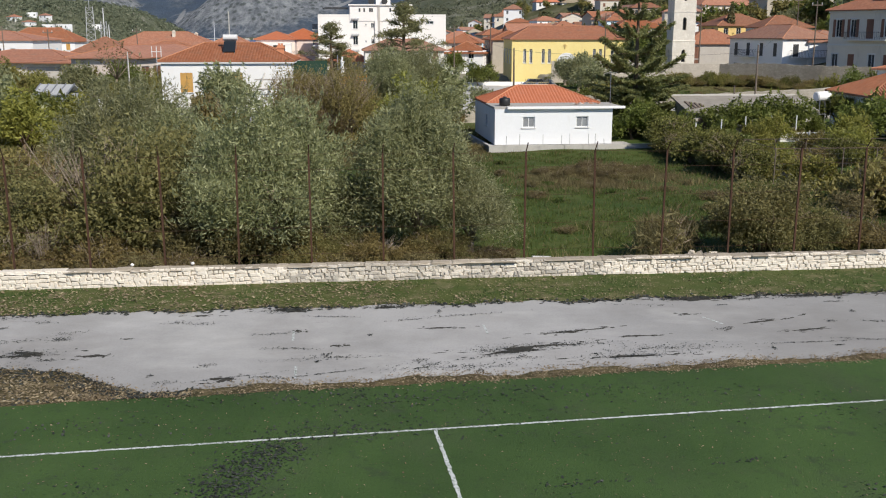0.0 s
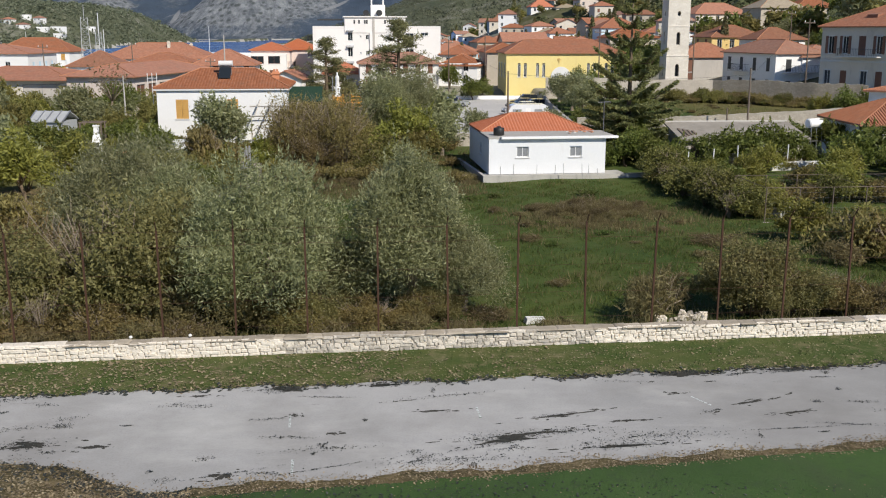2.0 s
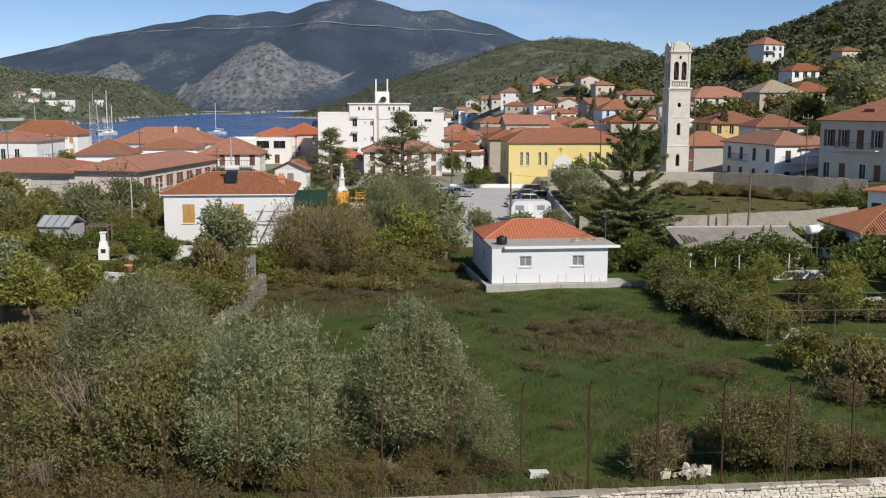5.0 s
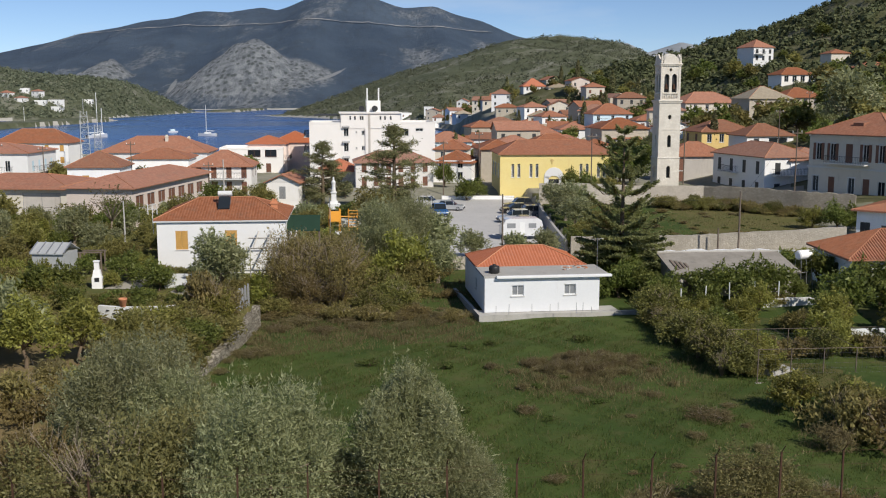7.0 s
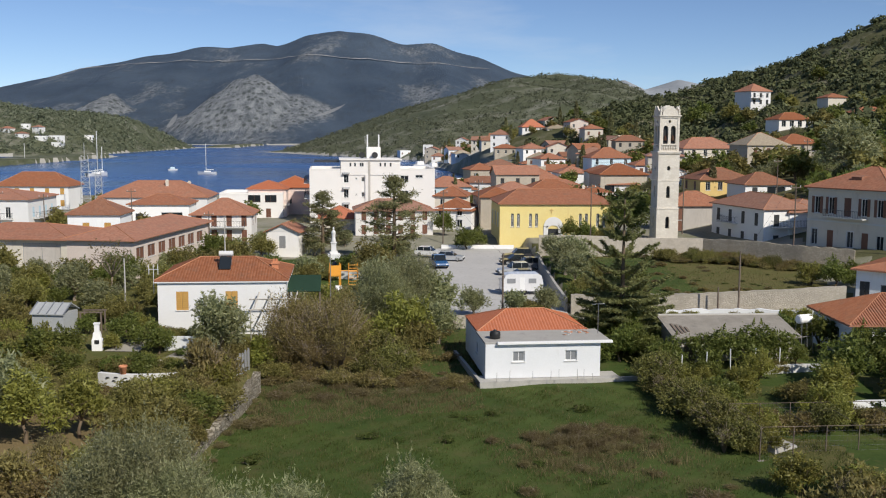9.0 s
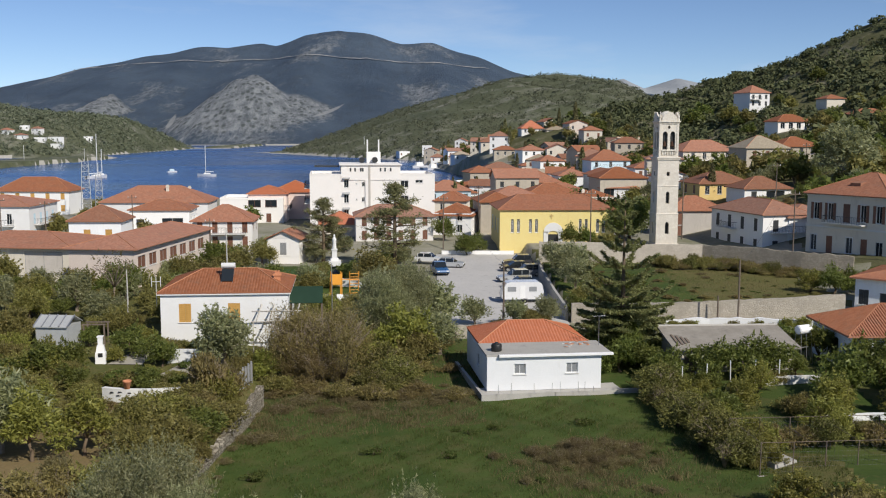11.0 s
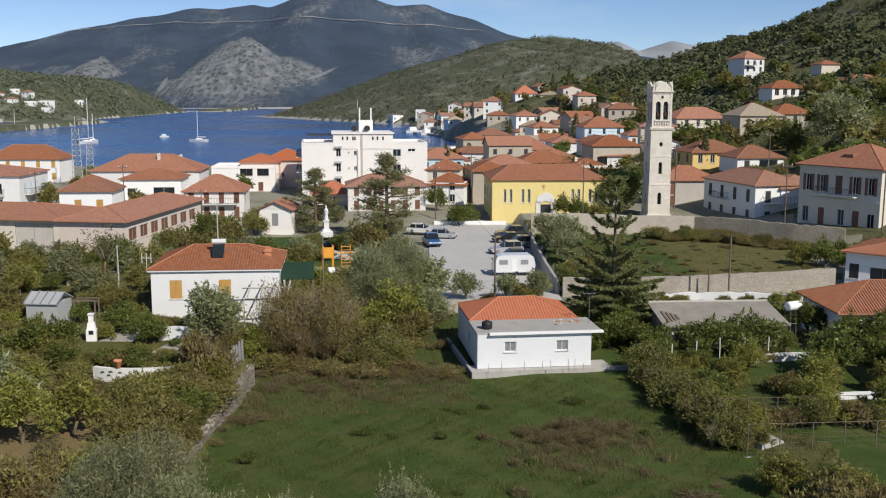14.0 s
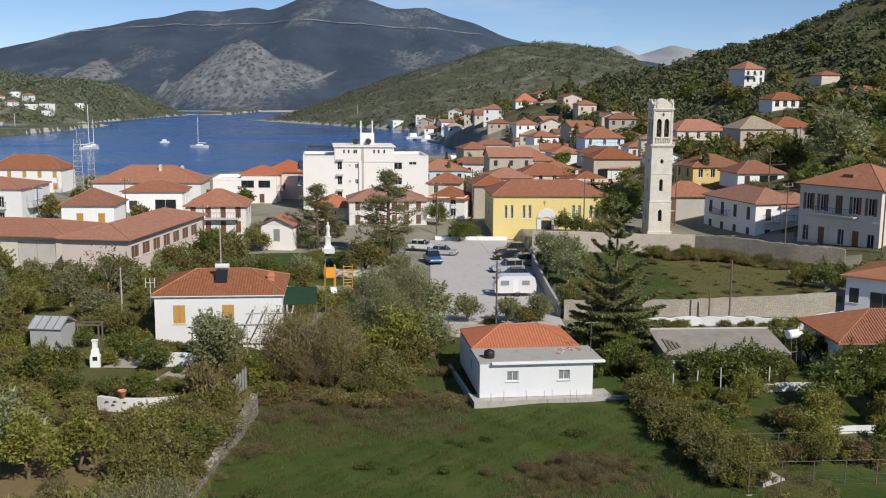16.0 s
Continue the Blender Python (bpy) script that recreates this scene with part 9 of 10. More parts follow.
def caravan():
    C = thing("caravan", pose(10.4, 115.6, LZ, 0, 0, 4), "white touring caravan with small windows", "caravan")
    gg = Geo()
    outline = [(-2.45, 0.55), (-2.3, 0.45), (2.3, 0.45), (2.45, 0.6), (2.5, 1.4), (2.3, 2.25), (1.9, 2.5), (-1.5, 2.5), (-1.95, 2.35), (-2.4, 1.5)]
    gg.face([(x, -1.05, z) for x, z in outline])
    gg.face([(x, 1.05, z) for x, z in outline[::-1]])
    for (xa, za), (xb, zb) in zip(outline, outline[1:] + outline[:1]):
        gg.face([(xa, -1.05, za), (xa, 1.05, za), (xb, 1.05, zb), (xb, -1.05, zb)])
    part("body", gg, white_p, C, bevel=0.12)
    for x, w in ((-1.3, 1.0), (1.2, 0.9)):
        gg = Geo()
        gg.box(x - w / 2, x + w / 2, -1.08, -1.02, 1.4, 1.95)
        part("window", gg, M["screen"], C)
    gg = Geo()
    gg.box(-0.3, 0.3, -1.065, -1.0, 0.6, 2.1)
    part("door", gg, M["frame_white"], C)
    for sy in (-0.95, 0.95):
        gg = Geo()
        gg.tube([(0.3, sy - 0.1, 0.32), (0.3, sy + 0.1, 0.32)], 0.31, 14)
        part("wheel", gg, M["tyre"], C)
    gg = Geo()
    gg.tube([(-2.4, 0.4, 0.5), (-3.6, 0, 0.5)], 0.05, 6).tube([(-2.4, -0.4, 0.5), (-3.6, 0, 0.5)], 0.05, 6)
    part("towbar", gg, M["steel"], C)


caravan()
gg = Geo()
gg.box(-0.5, 0.5, -0.4, 0.4, 0, 1.15, None, -0.06).box(-0.6, 0.6, -0.5, 0.5, 1.15, 1.28)
solo("waste_bin", gg, M["blue_tarp"], "blue wheeled waste bin by the park", "bin", pose(-21.5, 118.5, ground_at(-21.5, 118.5)))


# ---- boats, quay, lattice mast ----
def sailboat(x, y, L, mast, label, rot):
    B = thing("sailboat", pose(x, y, SEA - 0.25, 0, 0, rot), label, "sailboat", "boats in the bay")
    gg = Geo()
    n = 10
    rings = []
    for k in range(n + 1):
        t = k / n
        w = 0.5 * L * 0.3 * math.sin(math.pi * min(0.98, 0.12 + 0.88 * t)) ** 0.6
        x_ = -L / 2 + L * t
        rings.append([(x_, -w, 1.3 + 0.3 * abs(2 * t - 1)), (x_, -w * 0.75, 0.3), (x_, 0, -0.1), (x_, w * 0.75, 0.3), (x_, w, 1.3 + 0.3 * abs(2 * t - 1))])
    for a, b in zip(rings, rings[1:]):
        for i in range(4):
            gg.face([a[i], a[i + 1], b[i + 1], b[i]])
        gg.face([a[4], a[0], b[0], b[4]])
    part("hull", gg, white_p, B, smooth=False)
    gg = Geo()
    gg.box(-L * 0.2, L * 0.15, -L * 0.08, L * 0.08, 1.25, 2.0, None, 0.2)
    part("cabin", gg, M["clean_white"], B)
    gg = Geo()
    gg.tube([(L * 0.05, 0, 1.2), (L * 0.05, 0, mast)], 0.16, 6)
    part("mast", gg, M["frame_white"], B)
    gg = Geo()
    gg.tube([(L * 0.05, 0, 2.6), (-L * 0.38, 0, 2.5)], 0.2, 6)
    part("boom", gg, M["frame_white"], B)
    return B


sailboat(-104, 460, 9.0, 14.5, "white sailing boat moored in the bay with bare mast", 170)
sailboat(-148, 439, 11.5, 20.0, "large white sailing yacht moored in the bay", 60)
sailboat(-150, 452, 8.5, 13.0, "white sailing yacht beside a larger one", 80)
sailboat(-56, 838, 12.0, 17.0, "distant white sailing yacht by the far shore", 20)
sailboat(-262, 640, 10.0, 12.0, "small white yacht near the islet", 10)
MB = thing("motorboat", pose(-132, 506, SEA - 0.1, 0, 0, 30) @ Matrix.Scale(0.6, 4), "small white cabin motorboat on the bay", "motorboat", "boats in the bay")
gg = Geo()
gg.prism([(-1.6, 0.0), (1.6, 0.0), (2.0, 1.4), (-2.0, 1.4)], -4.0, 4.0)
part("hull", gg, white_p, MB, bevel=0.2)
gg = Geo()
gg.box(-2.2, 2.0, -1.4, 1.4, 1.4, 3.0, None, 0.35)
part("cabin", gg, M["pale_blue"], MB)
for x, y in ((2, 545), (6, 560), (-6, 575)):
    b_ = thing("motorboat", pose(x, y, SEA - 0.2, 0, 0, 40 + x), "white boat moored by the quay", "motorboat", "boats in the bay")
    gg = Geo()
    gg.prism([(-1.6, 0.0), (1.6, 0.0), (2.0, 1.6), (-2.0, 1.6)], -6.0, 6.0)
    part("hull", gg, white_p, b_)
    gg = Geo()
    gg.box(-3, 2.0, -1.3, 1.3, 1.6, 3.6, None, 0.4)
    part("cabin", gg, M["clean_white"], b_)
gg = Geo()
quay = [(-4, 556), (4, 545), (14, 505), (24, 470), (38, 440)]
for a, b in zip(quay, quay[1:]):
    a, b = Vector(a), Vector(b)
    nrm = Vector((-(b - a).y, (b - a).x)).normalized() * 2.4
    for z0, pts in ((0, 0),):
        q = [a - nrm, b - nrm, b + nrm, a + nrm]
        top = [(*p, 0.25) for p in q]
        low = [(*p, -3.0) for p in q]
        gg.face(top)
        for k in range(4):
            gg.face([low[k], low[(k + 1) % 4], top[(k + 1) % 4], top[k]])
solo("quay", gg, M["concrete"], "curved grey concrete quay on the bay", "quay", kind="structure")


def lattice_mast(x, y, h, w, label):
    L = thing("lattice_mast", pose(x, y, ground_at(x, y) - 0.2, 0, 0, 20), label, "lattice mast", "lattice masts")
    c = [(-w, -w), (w, -w), (w, w), (-w, w)]
    for a, b in c:
        gg = Geo()
        gg.tube([(a, b, 0), (a * 0.6, b * 0.6, h)], 0.07, 4)
        part("leg", gg, M["shed_metal"], L)
    gg = Geo()
    gg.tube([(0, 0, h - 0.5), (0, 0, h + 2.6)], 0.06, 5)
    part("aerial", gg, M["shed_metal"], L)
    gg = Geo()
    n = int(h / 1.1)
    for k in range(n):
        z0, z1 = h * k / n, h * (k + 1) / n
        s0, s1 = 1 - 0.4 * k / n, 1 - 0.4 * (k + 1) / n
        for i in range(4):
            p, q = c[i], c[(i + 1) % 4]
            gg.tube([(p[0] * s0, p[1] * s0, z0), (q[0] * s1, q[1] * s1, z1)], 0.04, 3, False)
            gg.tube([(p[0] * s0, p[1] * s0, z0), (q[0] * s0, q[1] * s0, z0)], 0.04, 3, False)
    tagged(part("lattice", gg, M["shed_metal"], L), kind="stuff")


lattice_mast(-74.8, 214, 12.8, 1.1, "grey steel lattice mast near the water")
lattice_mast(-73.0, 217, 9.8, 0.9, "shorter grey steel lattice mast")
# pale road cut along the far mountain
gg = Geo()
prev = None
for k in range(90):
    x = -1000 + 1150 * k / 89
    want = 176 + 18 * math.sin(math.pi * k / 89)
    ys = np.arange(1800, 2700, 10.0)
    zs = height(np.full(len(ys), x), ys)
    i = int(np.argmax(zs > want)) if (zs > want).any() else len(ys) - 1
    cur = (x, ys[i], zs[i])
    if prev:
        gg.face([(prev[0], prev[1] - 10, prev[2] + 0.5), (cur[0], cur[1] - 10, cur[2] + 0.5), (cur[0], cur[1] - 4, cur[2] + 1.9 + 0.45 * math.sin(k * 0.9)), (prev[0], prev[1] - 4, prev[2] + 1.9 + 0.45 * math.sin(k * 0.9 - 0.9))])
    prev = cur
solo("mountain_road", gg, M["road"], "pale road cut running along the far mountain", "road", kind="structure")


# ---- grass, weeds and litter ----
def blades(name, label, seed, x, y, tall, wide, mat, z=None, lean=0.35):
    """Grass blades as slim upright triangles, one mesh."""
    rng = np.random.default_rng(seed)
    n = len(x)
    z = height(x, y) if z is None else np.full(n, z)
    a = rng.uniform(0, 2 * math.pi, n)
    h = tall * rng.uniform(0.45, 1.35, n) * (1 + 0.55 * np.sin(x * 1.9 + 0.7 * np.sin(y * 1.3)) * np.sin(y * 1.6 + 1) + 0.3 * np.sin(x * 4.7 - y * 3.9))
    w = wide * rng.uniform(0.6, 1.4, n)
    base = np.stack([x, y, z - 0.02], 1)
    d = np.stack([np.cos(a), np.sin(a), np.zeros(n)], 1) * w[:, None] / 2
    tip = base + np.stack([rng.normal(size=n) * lean * h, rng.normal(size=n) * lean * h, h], 1)
    v = np.stack([base - d, base + d, tip], 1).reshape(-1, 3)
    return solo(name, quads_mesh(name, v, M[mat], 3), None, label, "grass", kind="stuff")


def patchy(rng, x, y, k, bias):
    f = np.sin(x * 0.7 * k + 1) * np.sin(y * 0.6 * k) + 0.6 * np.sin(x * 1.9 * k + y * 1.3 * k) + 0.4 * np.sin(x * 4.3 * k - y * 3.1 * k)
    return f > rng.uniform(-1.6, 1.6, len(x)) + bias


def meadow_cover():
    rng = np.random.default_rng(9)
    n = 300000
    y = 32 + 44 * rng.uniform(0, 1, n) ** 1.1
    x = rng.uniform(-14, 24, n)
    keep = patchy(rng, x, y, 0.7, -0.25) & (y - 0.1 * x > 31.6) & ~((x > 2.5) & (x < 16) & (y > 73.5))
    x, y = x[keep], y[keep]
    brown = ((((x - 10) / 6.5) ** 2 + ((y - 58) / 6) ** 2) < rng.uniform(0.2, 1.3, len(x))) | ((y > 66.5 + 0.3 * x) & (x < 3) & (rng.uniform(size=len(x)) < 0.8)) | (rng.uniform(size=len(x)) < 0.05)
    blades("meadow_grass", "patchy green meadow grass", 1, x[~brown], y[~brown], 0.13, 0.036, "blade")
    blades("dry_grass", "tall dry brown grass in the meadow", 2, x[brown], y[brown], 0.26, 0.035, "dry")
    n = 3000
    a, r = rng.uniform(0, 6.3, n), np.sqrt(rng.uniform(0, 1, n))
    x, y = 10.2 + 5.2 * r * np.cos(a) + rng.normal(size=n) * 0.4, 57.6 + 4.2 * r * np.sin(a) + rng.normal(size=n) * 0.4
    keep = patchy(rng, x, y, 0.9, 0.25)
    blades("withered_grass", "withered brown grass patch in the meadow", 8, x[keep], y[keep], 0.26, 0.045, "dry")
    n = 20000
    x, y = rng.uniform(-12.6, 3.5, n), rng.uniform(67.5, 92, n)
    keep = patchy(rng, x, y, 0.9, 0.0)
    blades("withered_edge", "withered brown grass below the tall bushes", 9, x[keep], y[keep], 0.3, 0.045, "dry")
    # rank grass at the wall's foot and along the field side
    n = 20000
    x = rng.uniform(-26, 26, n)
    f = rng.uniform(0, 1, n)
    lo = np.array([track_far(a) for a in x])
    yy = lo - 0.1 + (29.9 + 0.105 * x - lo) * f
    keep = patchy(rng, x, yy, 1.6, -0.2)
    x, yy = x[keep], yy[keep]
    dry = patchy(rng, x + 3, yy * 2.2, 1.1, 0.0) & (rng.uniform(size=len(x)) < np.where(x < -1, 0.9, 0.25))
    blades("verge_tufts", "short green grass of the verge", 3, x[~dry], yy[~dry], 0.06, 0.035, "verge_blade", 1.0)
    blades("verge_straw", "dry straw-coloured grass of the verge", 4, x[dry], yy[dry], 0.05, 0.035, "straw", 1.0)
    n = 18000
    x, y = rng.uniform(15.5, 46, n), rng.uniform(109, 139, n)
    keep = patchy(rng, x, y, 0.4, -0.1)
    x, y = x[keep], y[keep]
    dry = rng.uniform(size=len(x)) < np.where(x < 29, 0.05, 0.6)
    blades("yard_grass", "patchy green grass of the walled yard", 6, x[~dry], y[~dry], 0.12, 0.06, "blade")
    blades("yard_straw", "dry grass of the walled yard", 7, x[dry], y[dry], 0.2, 0.06, "dry")
    n = 5000
    x = rng.uniform(-16, 20, n)
    yy = 31.2 + 0.105 * x + rng.uniform(0, 1.6, n)
    blades("wall_foot_weeds", "rank weeds behind the stone wall", 5, x, yy, 0.5, 0.03, "dry")


M["straw"] = leafy("straw", (0.16, 0.13, 0.07), (0.26, 0.22, 0.12), (0.4, 0.36, 0.22), 0.8, 0.2)
M["verge_blade"] = leafy("verge_blades", (0.034, 0.064, 0.015), (0.07, 0.108, 0.03), (0.13, 0.165, 0.06), 0.6, 0.3)
M["crumb"] = leafy("rubber_crumb", (0.012, 0.014, 0.012), (0.03, 0.034, 0.03), (0.07, 0.075, 0.065), 0.8, 0.0)
meadow_cover()


def flat_bits(name, label, seed, x, y, z, size, mat, category):
    """Small flat bits lying about: fallen leaves, crumbs of rubber."""
    rng = np.random.default_rng(seed)
    n = len(x)
    a = rng.uniform(0, 6.3, n)
    s = size * rng.uniform(0.4, 1.5, n)
    c = np.stack([x, y, np.full(n, z) + rng.uniform(0.002, 0.02, n)], 1)
    d = np.stack([np.cos(a), np.sin(a), rng.normal(size=n) * 0.25], 1) * s[:, None]
    e = np.stack([-np.sin(a), np.cos(a), rng.normal(size=n) * 0.25], 1) * s[:, None] * 0.6
    v = np.stack([c - d, c - e, c + d, c + e], 1).reshape(-1, 3)
    return solo(name, quads_mesh(name, v, M[mat]), None, label, category, kind="stuff")


def litter():
    rng = np.random.default_rng(12)
    n = 15000
    x = rng.uniform(-16, 18, n)
    edge = np.array([track_near(a) for a in x])
    te = np.array([turf_edge(a) for a in x])
    y = te - 0.12 + (edge - te + 0.35) * rng.uniform(0, 1, n) + rng.normal(size=n) * 0.1
    keep = patchy(rng, x, y, 2.2, -0.6)
    flat_bits("fallen_leaves", "brown and orange fallen leaves along the track edge", 1, x[keep], y[keep], FZ + 0.012, 0.024, "litter", "leaves")
    n = 3000
    x = rng.uniform(-14, 20, n)
    y = np.array([track_far(a) for a in x]) + np.abs(rng.normal(size=n)) * 0.5 - 0.15
    flat_bits("verge_leaves", "pale fallen leaves on the verge", 2, x, y, FZ + 0.02, 0.024, "litter", "leaves")
    n = 15000
    x = 20 - 38 * rng.uniform(0, 1, n) ** 0.6
    lo = np.array([track_far(a) for a in x])
    y = lo + (29.8 + 0.105 * x - lo) * rng.uniform(0, 1, n)
    keep = patchy(rng, x, y * 1.5, 1.4, 0.0)
    rot_ = rng.uniform(size=n) < np.where(x < -1, 0.6, 0.2)
    flat_bits("verge_mould", "dark rotting leaves on the verge", 13, x[keep & rot_], y[keep & rot_], FZ + 0.028, 0.045, "litter", "leaves")
    keep &= ~rot_
    flat_bits("verge_debris", "dry pale leaves and straw strewn on the verge", 10, x[keep], y[keep], FZ + 0.03, 0.026, "straw", "leaves")
    n = 2600
    x = rng.uniform(-14, 20, n)
    y = np.array([track_far(a) for a in x]) + rng.normal(size=n) * 0.12
    keep = patchy(rng, x, y, 2.0, 0.3)
    flat_bits("edge_moss", "dark moss along the track's far edge", 3, x[keep], y[keep], FZ + 0.016, 0.07, "crumb", "moss")
    # streaks of grit and moss that run along the track
    xs, ys = [], []
    for k in range(80):
        f = rng.uniform(0, 1)
        f = f ** 0.45 if rng.uniform() < 0.6 else 1 - f ** 0.5 * 0.25 if rng.uniform() < 0.3 else f * 0.2
        cx = rng.uniform(-13, 17)
        cy = track_far(cx) + (track_near(cx) - track_far(cx)) * f
        L, W = rng.uniform(0.08, 0.6) * rng.choice([0.4, 1.0, 2.4]), rng.uniform(0.01, 0.09)
        m = int(40 + 120 * L * rng.uniform(0.3, 1))
        u = rng.normal(size=m) * L * 0.5
        xs.append(cx + u)
        ys.append(cy + u * rng.uniform(-0.12, 0.4) + rng.normal(size=m) * W)
    for cx, cy, lx, ly in ((1.5, 22.85, 0.9, 0.14), (-4.3, 26.3, 0.7, 0.14), (7.2, 27.6, 1.1, 0.14), (10.8, 28.0, 1.2, 0.12), (-10, 22.5, 0.6, 0.16), (3.0, 23.3, 1.2, 0.12), (4.4, 22.4, 1.2, 0.1), (-1.4, 26.7, 0.6, 0.1), (0.2, 21.6, 1.5, 0.12), (5.5, 23.0, 1.5, 0.2)):
        u = rng.normal(size=420) * lx * 0.6
        xs.append(cx + u)
        ys.append(cy + u * 0.12 + rng.normal(size=420) * ly)
    flat_bits("track_grit", "streaks of dark grit and moss on the track", 4, np.concatenate(xs), np.concatenate(ys), FZ + 0.0145, 0.018, "crumb", "grit")
    xs, ys = [], []
    for cx, cy, sx, sy, k in ((-3.1, 17.0, 0.35, 0.3, 130), (-3.4, 16.2, 0.3, 0.35, 160), (-3.7, 15.4, 0.3, 0.4, 160), (-1.7, 19.3, 0.7, 0.22, 30), (-4.6, 19.5, 0.8, 0.2, 18), (2.0, 15.6, 0.22, 0.2, 9), (2.6, 15.7, 0.3, 0.2, 8), (7.3, 15.4, 0.3, 0.2, 9), (5.2, 16.6, 0.4, 0.12, 8), (0.6, 18.6, 1.6, 0.7, 60), (-7, 18.0, 1.5, 0.5, 50), (7, 19, 2, 0.7, 60), (-1.0, 19.7, 2.2, 0.25, 110), (3.0, 20.2, 2.5, 0.25, 70), (-2.0, 17.9, 1.0, 0.25, 70), (4.2, 14.6, 0.16, 0.14, 26), (5.6, 14.4, 0.12, 0.2, 18), (7.4, 14.2, 0.3, 0.18, 30), (0.9, 14.8, 0.12, 0.12, 16), (-6.2, 15.0, 0.5, 0.5, 22)):
        xs.append(rng.normal(cx, sx, 3 * k)), ys.append(rng.normal(cy, sy, 3 * k))
    flat_bits("turf_crumb", "dark rubber crumb and moss on the turf", 5, np.concatenate(xs), np.concatenate(ys), FZ + 0.012, 0.03, "crumb", "crumb")
    # moss and dead leaves over the wide dirt patch
    n = 9000
    x = rng.uniform(-18, -5.4, n)
    te, edge = np.array([turf_edge(a) for a in x]), np.array([track_near(a) for a in x])
    y = te + (edge - te) * rng.uniform(0, 1.02, n)
    moss = patchy(rng, x, y * 2.5, 1.0, 0.1)
    flat_bits("dirt_moss", "dark moss and rotting leaves on the dirt", 8, x[moss], y[moss], FZ + 0.008, 0.045, "crumb", "moss")
    flat_bits("dirt_leaves", "brown dead leaves on the dirt", 9, x[~moss], y[~moss], FZ + 0.008, 0.034, "litter", "leaves")
    n = 2600
    flat_bits("turf_leaves", "few pale fallen leaves on the turf", 6, rng.uniform(-10, 12, n), rng.uniform(13, 20.3, n), FZ + 0.01, 0.016, "litter", "leaves")


litter()
for k, (x, y, s, t) in enumerate(((9.2, 58.4, 0.5, 0.8), (-8, 70.5, 0.7, 0.8), (-5.4, 71.2, 0.8, 0.7), (-2.2, 72.4, 0.6, 0.8), (0.3, 73.2, 0.7, 0.8), (-11.4, 70.6, 0.8, 0.8), (1.6, 75.4, 0.8, 1.2), (-10, 73, 0.9, 1.0), (-4, 74, 0.9, 0.9), (-6.8, 73.2, 0.7, 0.8), (-0.8, 75.0, 0.6, 0.9),
                                  (14.2, 49, 0.9, 1.0), (4.5, 34.2, 0.6, 0.9), (-12, 64, 0.9, 0.9))):
    plant("weeds", x, y, s * 1.25, 1 + k % 2, tall=t * 0.55)
for k in range(34):
    x, y = plant_rng.uniform(3.5, 16), plant_rng.uniform(34, 66)
    plant("weeds", x, y, plant_rng.uniform(0.22, 0.5), 1 + k % 2, tall=plant_rng.uniform(0.5, 1.1))
for k in range(20):
    x, y = plant_rng.uniform(-11, 17), plant_rng.uniform(36, 72)
    plant("tuft", x, y, plant_rng.uniform(0.5, 1.1), 1 + k % 2)


# ---- the field's stone wall, stone by stone ----
def front(x):
    return 29.95 + 0.105 * x


WALL = tagged(new("boundary_wall"), "low pale dry-jointed limestone boundary wall", "wall", kind="structure")
gg = Geo()
for k in range(-32, 32, 4):
    a, b = k, k + 4
    gg.face([(a, front(a) + 0.06, 0.8), (b, front(b) + 0.06, 0.8), (b, front(b) + 0.06, 1.49), (a, front(a) + 0.06, 1.49)])
    gg.face([(a, front(a) + 0.06, 1.49), (b, front(b) + 0.06, 1.49), (b, front(b) + 0.5, 1.49), (a, front(a) + 0.5, 1.49)])
    gg.face([(a, front(a) + 0.5, 0.2), (a, front(a) + 0.5, 1.49), (b, front(b) + 0.5, 1.49), (b, front(b) + 0.5, 0.2)])
part("core", gg, M["mortar"], WALL, "pale mortar core")


def stone_mesh(seed):
    """A unit stone with worn corners and an uneven face."""
    rr = random.Random(seed)
    j = lambda s: rr.uniform(-s, s)
    back = [(-0.5, 0.5, -0.5), (0.5, 0.5, -0.5), (0.5, 0.5, 0.5), (-0.5, 0.5, 0.5)]
    rim = [(x + j(0.12), -0.15, z + j(0.17)) for x, y, z in back]
    face = [(x * 0.78 + j(0.06), -0.5 + j(0.12), z * 0.74 + j(0.08)) for x, y, z in rim]
    gg = Geo()
    for a, b in ((back, rim), (rim, face)):
        for k in range(4):
            gg.face([a[k], a[(k + 1) % 4], b[(k + 1) % 4], b[k]])
    gg.face(face)
    return gg


STONES = [stone_mesh(k) for k in range(10)]
STONE_ME = [s.mesh("stone", M["rock"]) for s in STONES]
M["cap"] = surface("weathered_cap_stone", (0.3, 0.255, 0.19), (0.47, 0.41, 0.33), 0.95, big=2, fine=14, lift=0.6, random=0.2)
CAP_ME = [s.mesh("cap_stone", M["cap"]) for s in STONES]
rest = Geo()
rr = random.Random(77)


def lay(x, z, w, h, single):
    m = pose(x, front(x) + 0.04 + rr.uniform(-0.02, 0.02), z, 0, rr.uniform(-4, 4), SL) @ Matrix.Diagonal((w, 0.07, h * rr.uniform(0.9, 1.12), 1))
    k = rr.randrange(10)
    if single:
        o = new("stone", STONE_ME[k])
        o.parent = WALL
        o.matrix_basis = m
    else:
        i = len(rest.v)
        rest.v.extend(tuple(m @ Vector(p)) for p in STONES[k].v)
        rest.f.extend(tuple(i + q for q in f) for f in STONES[k].f)
        rest.uv.extend([(0.0, 0.0)] * len(f) for f in STONES[k].f)


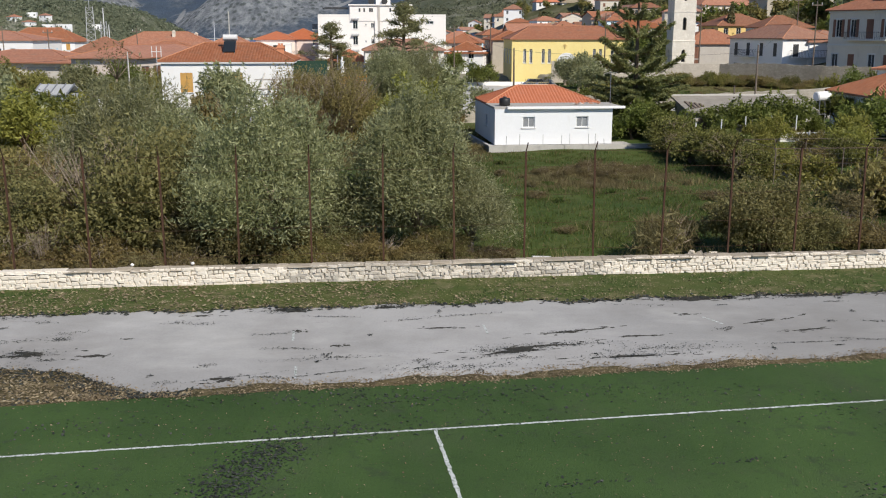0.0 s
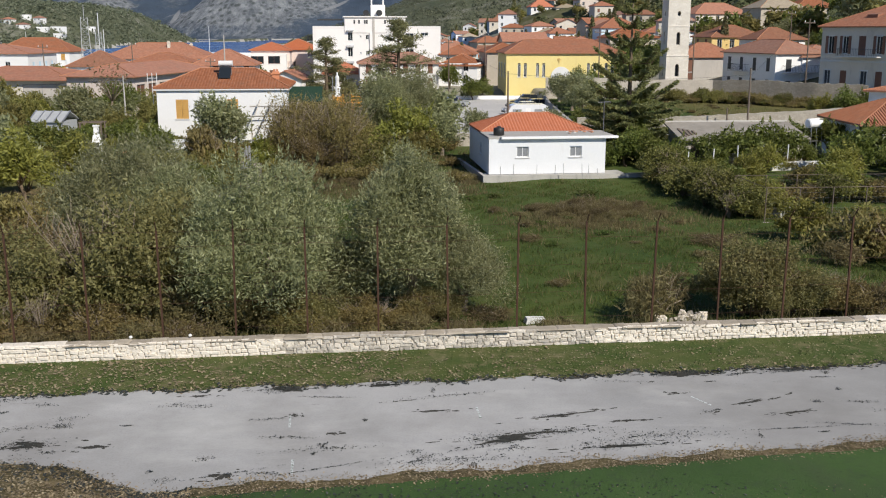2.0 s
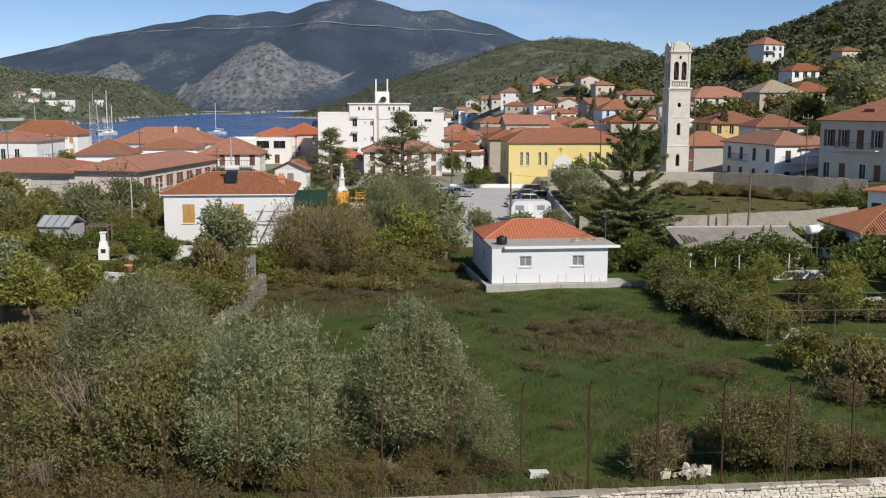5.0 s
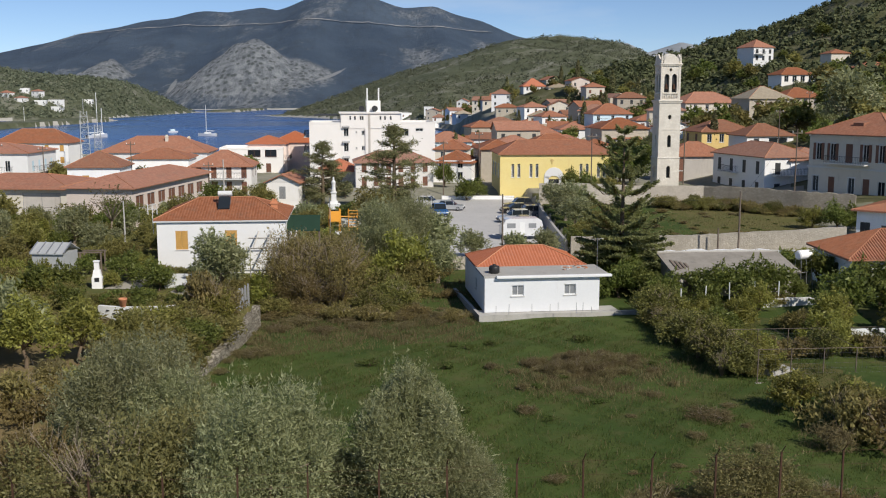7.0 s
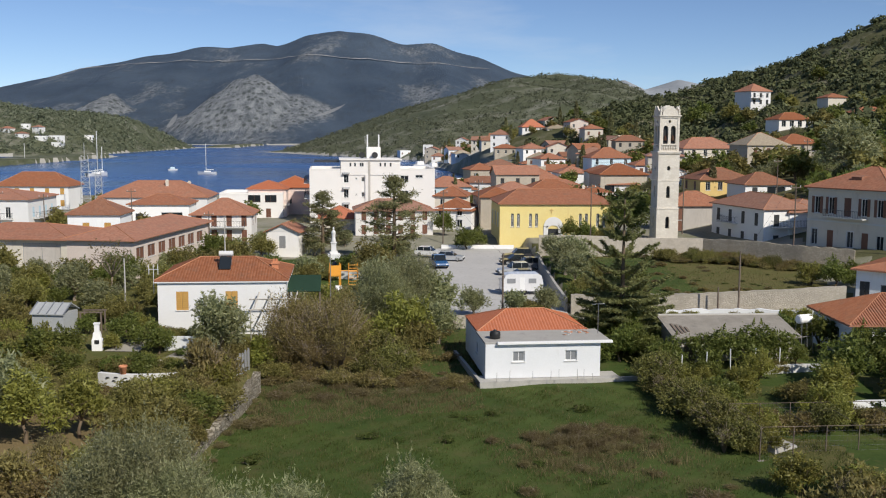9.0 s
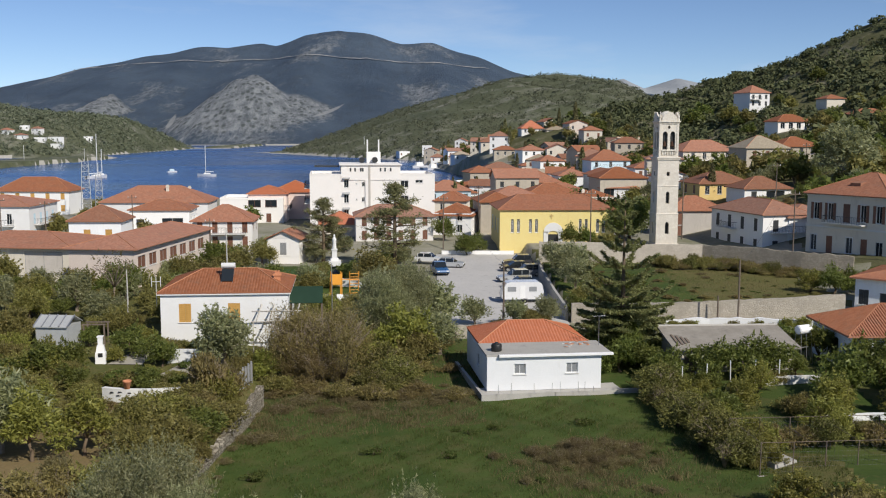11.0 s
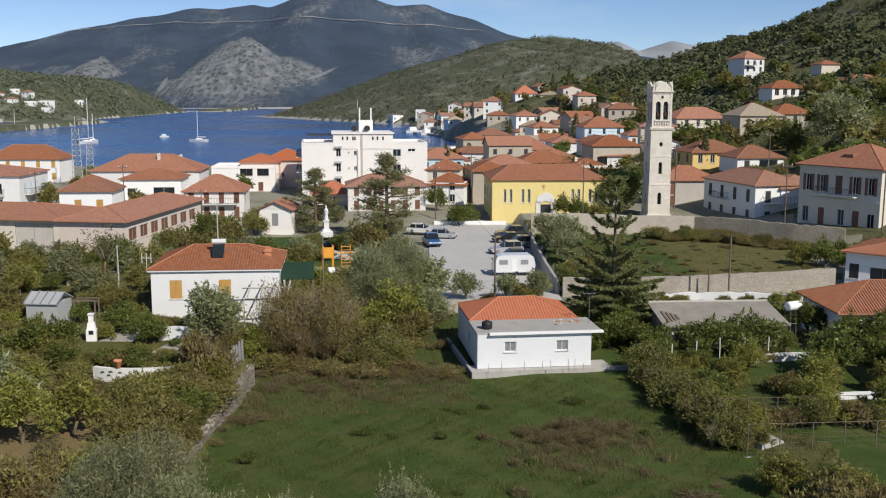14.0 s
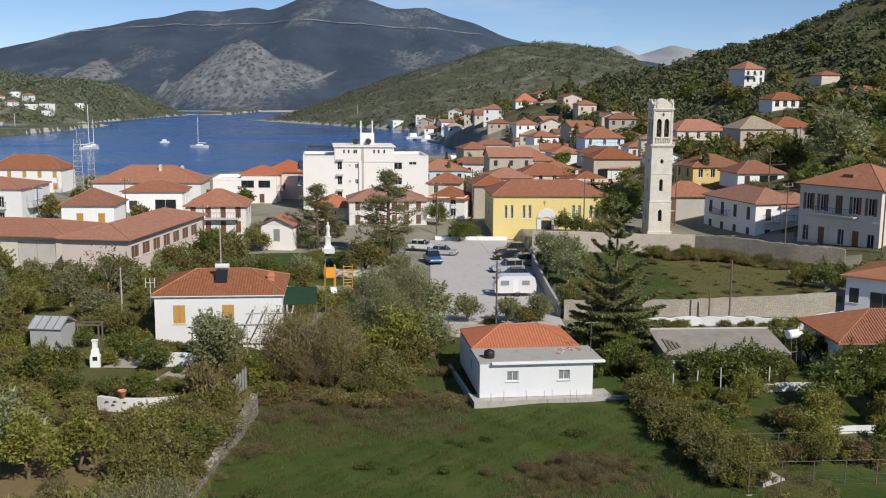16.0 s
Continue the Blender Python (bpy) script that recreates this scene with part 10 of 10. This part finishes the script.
z = 0.86
for course, hh in enumerate((0.12, 0.1, 0.12, 0.11, 0.12, 0.09)):
    x = -31.0 + 0.1 * course
    while x < 31.5:
        w0 = rr.choice((0.1, 0.14, 0.18, 0.22, 0.28, 0.38)) * rr.uniform(0.85, 1.15)
        single = -5.0 < x < 5.0
        wob = 0.025 * math.sin(x * 1.3 + course)
        if rr.random() < 0.2 and w0 > 0.25:
            for dz in (-0.25, 0.25):
                lay(x + w0 / 2, z + hh / 2 + wob + dz * hh, w0 - 0.02, hh * 0.52, single)
        else:
            lay(x + w0 / 2, z + hh / 2 + wob, w0 - 0.012, hh * rr.uniform(0.95, 1.15), single)
        x += w0
    z += hh
x = -31.0
while x < 31.5:
    w0 = rr.uniform(0.35, 0.75)
    m = pose(x + w0 / 2, front(x) + 0.26 + rr.uniform(-0.03, 0.03), 1.495 + rr.uniform(-0.004, 0.006), 0, rr.uniform(-1, 1), SL + rr.uniform(-2, 2)) @ Matrix.Diagonal((w0 + 0.01, 0.48 + rr.uniform(-0.02, 0.02), 0.06, 1)) @ pose(0, 0, 0, -90)
    k = rr.randrange(10)
    if -12 < x < 14:
        o = new("cap_stone", CAP_ME[k])
        o.parent = WALL
        o.matrix_basis = m
    else:
        i = len(rest.v)
        rest.v.extend(tuple(m @ Vector(p)) for p in STONES[k].v)
        rest.f.extend(tuple(i + q for q in f) for f in STONES[k].f)
        rest.uv.extend([(0.0, 0.0)] * len(f) for f in STONES[k].f)
    x += w0
tagged(part("more_stones", rest, M["rock"], WALL), kind="stuff")

# heap of pale stones in the rough grass
HEAP = thing("stone_heap", pose(9.3, 34.9, ground_at(9.3, 34.9) + 0.12, 0, 0, 12), "low heap of pale tumbled stones in the grass", "stones")
for k in range(22):
    o = new("stone", STONE_ME[k % 10])
    o.parent = HEAP
    sx = rr.uniform(0.18, 0.42)
    o.matrix_basis = pose(rr.gauss(0, 0.5), rr.gauss(0, 0.22), 0.04 + 0.05 * (k % 3), rr.uniform(-30, 30), rr.uniform(-25, 25), rr.uniform(0, 360)) @ Matrix.Diagonal((sx, sx * 0.7, sx * 0.6, 1))
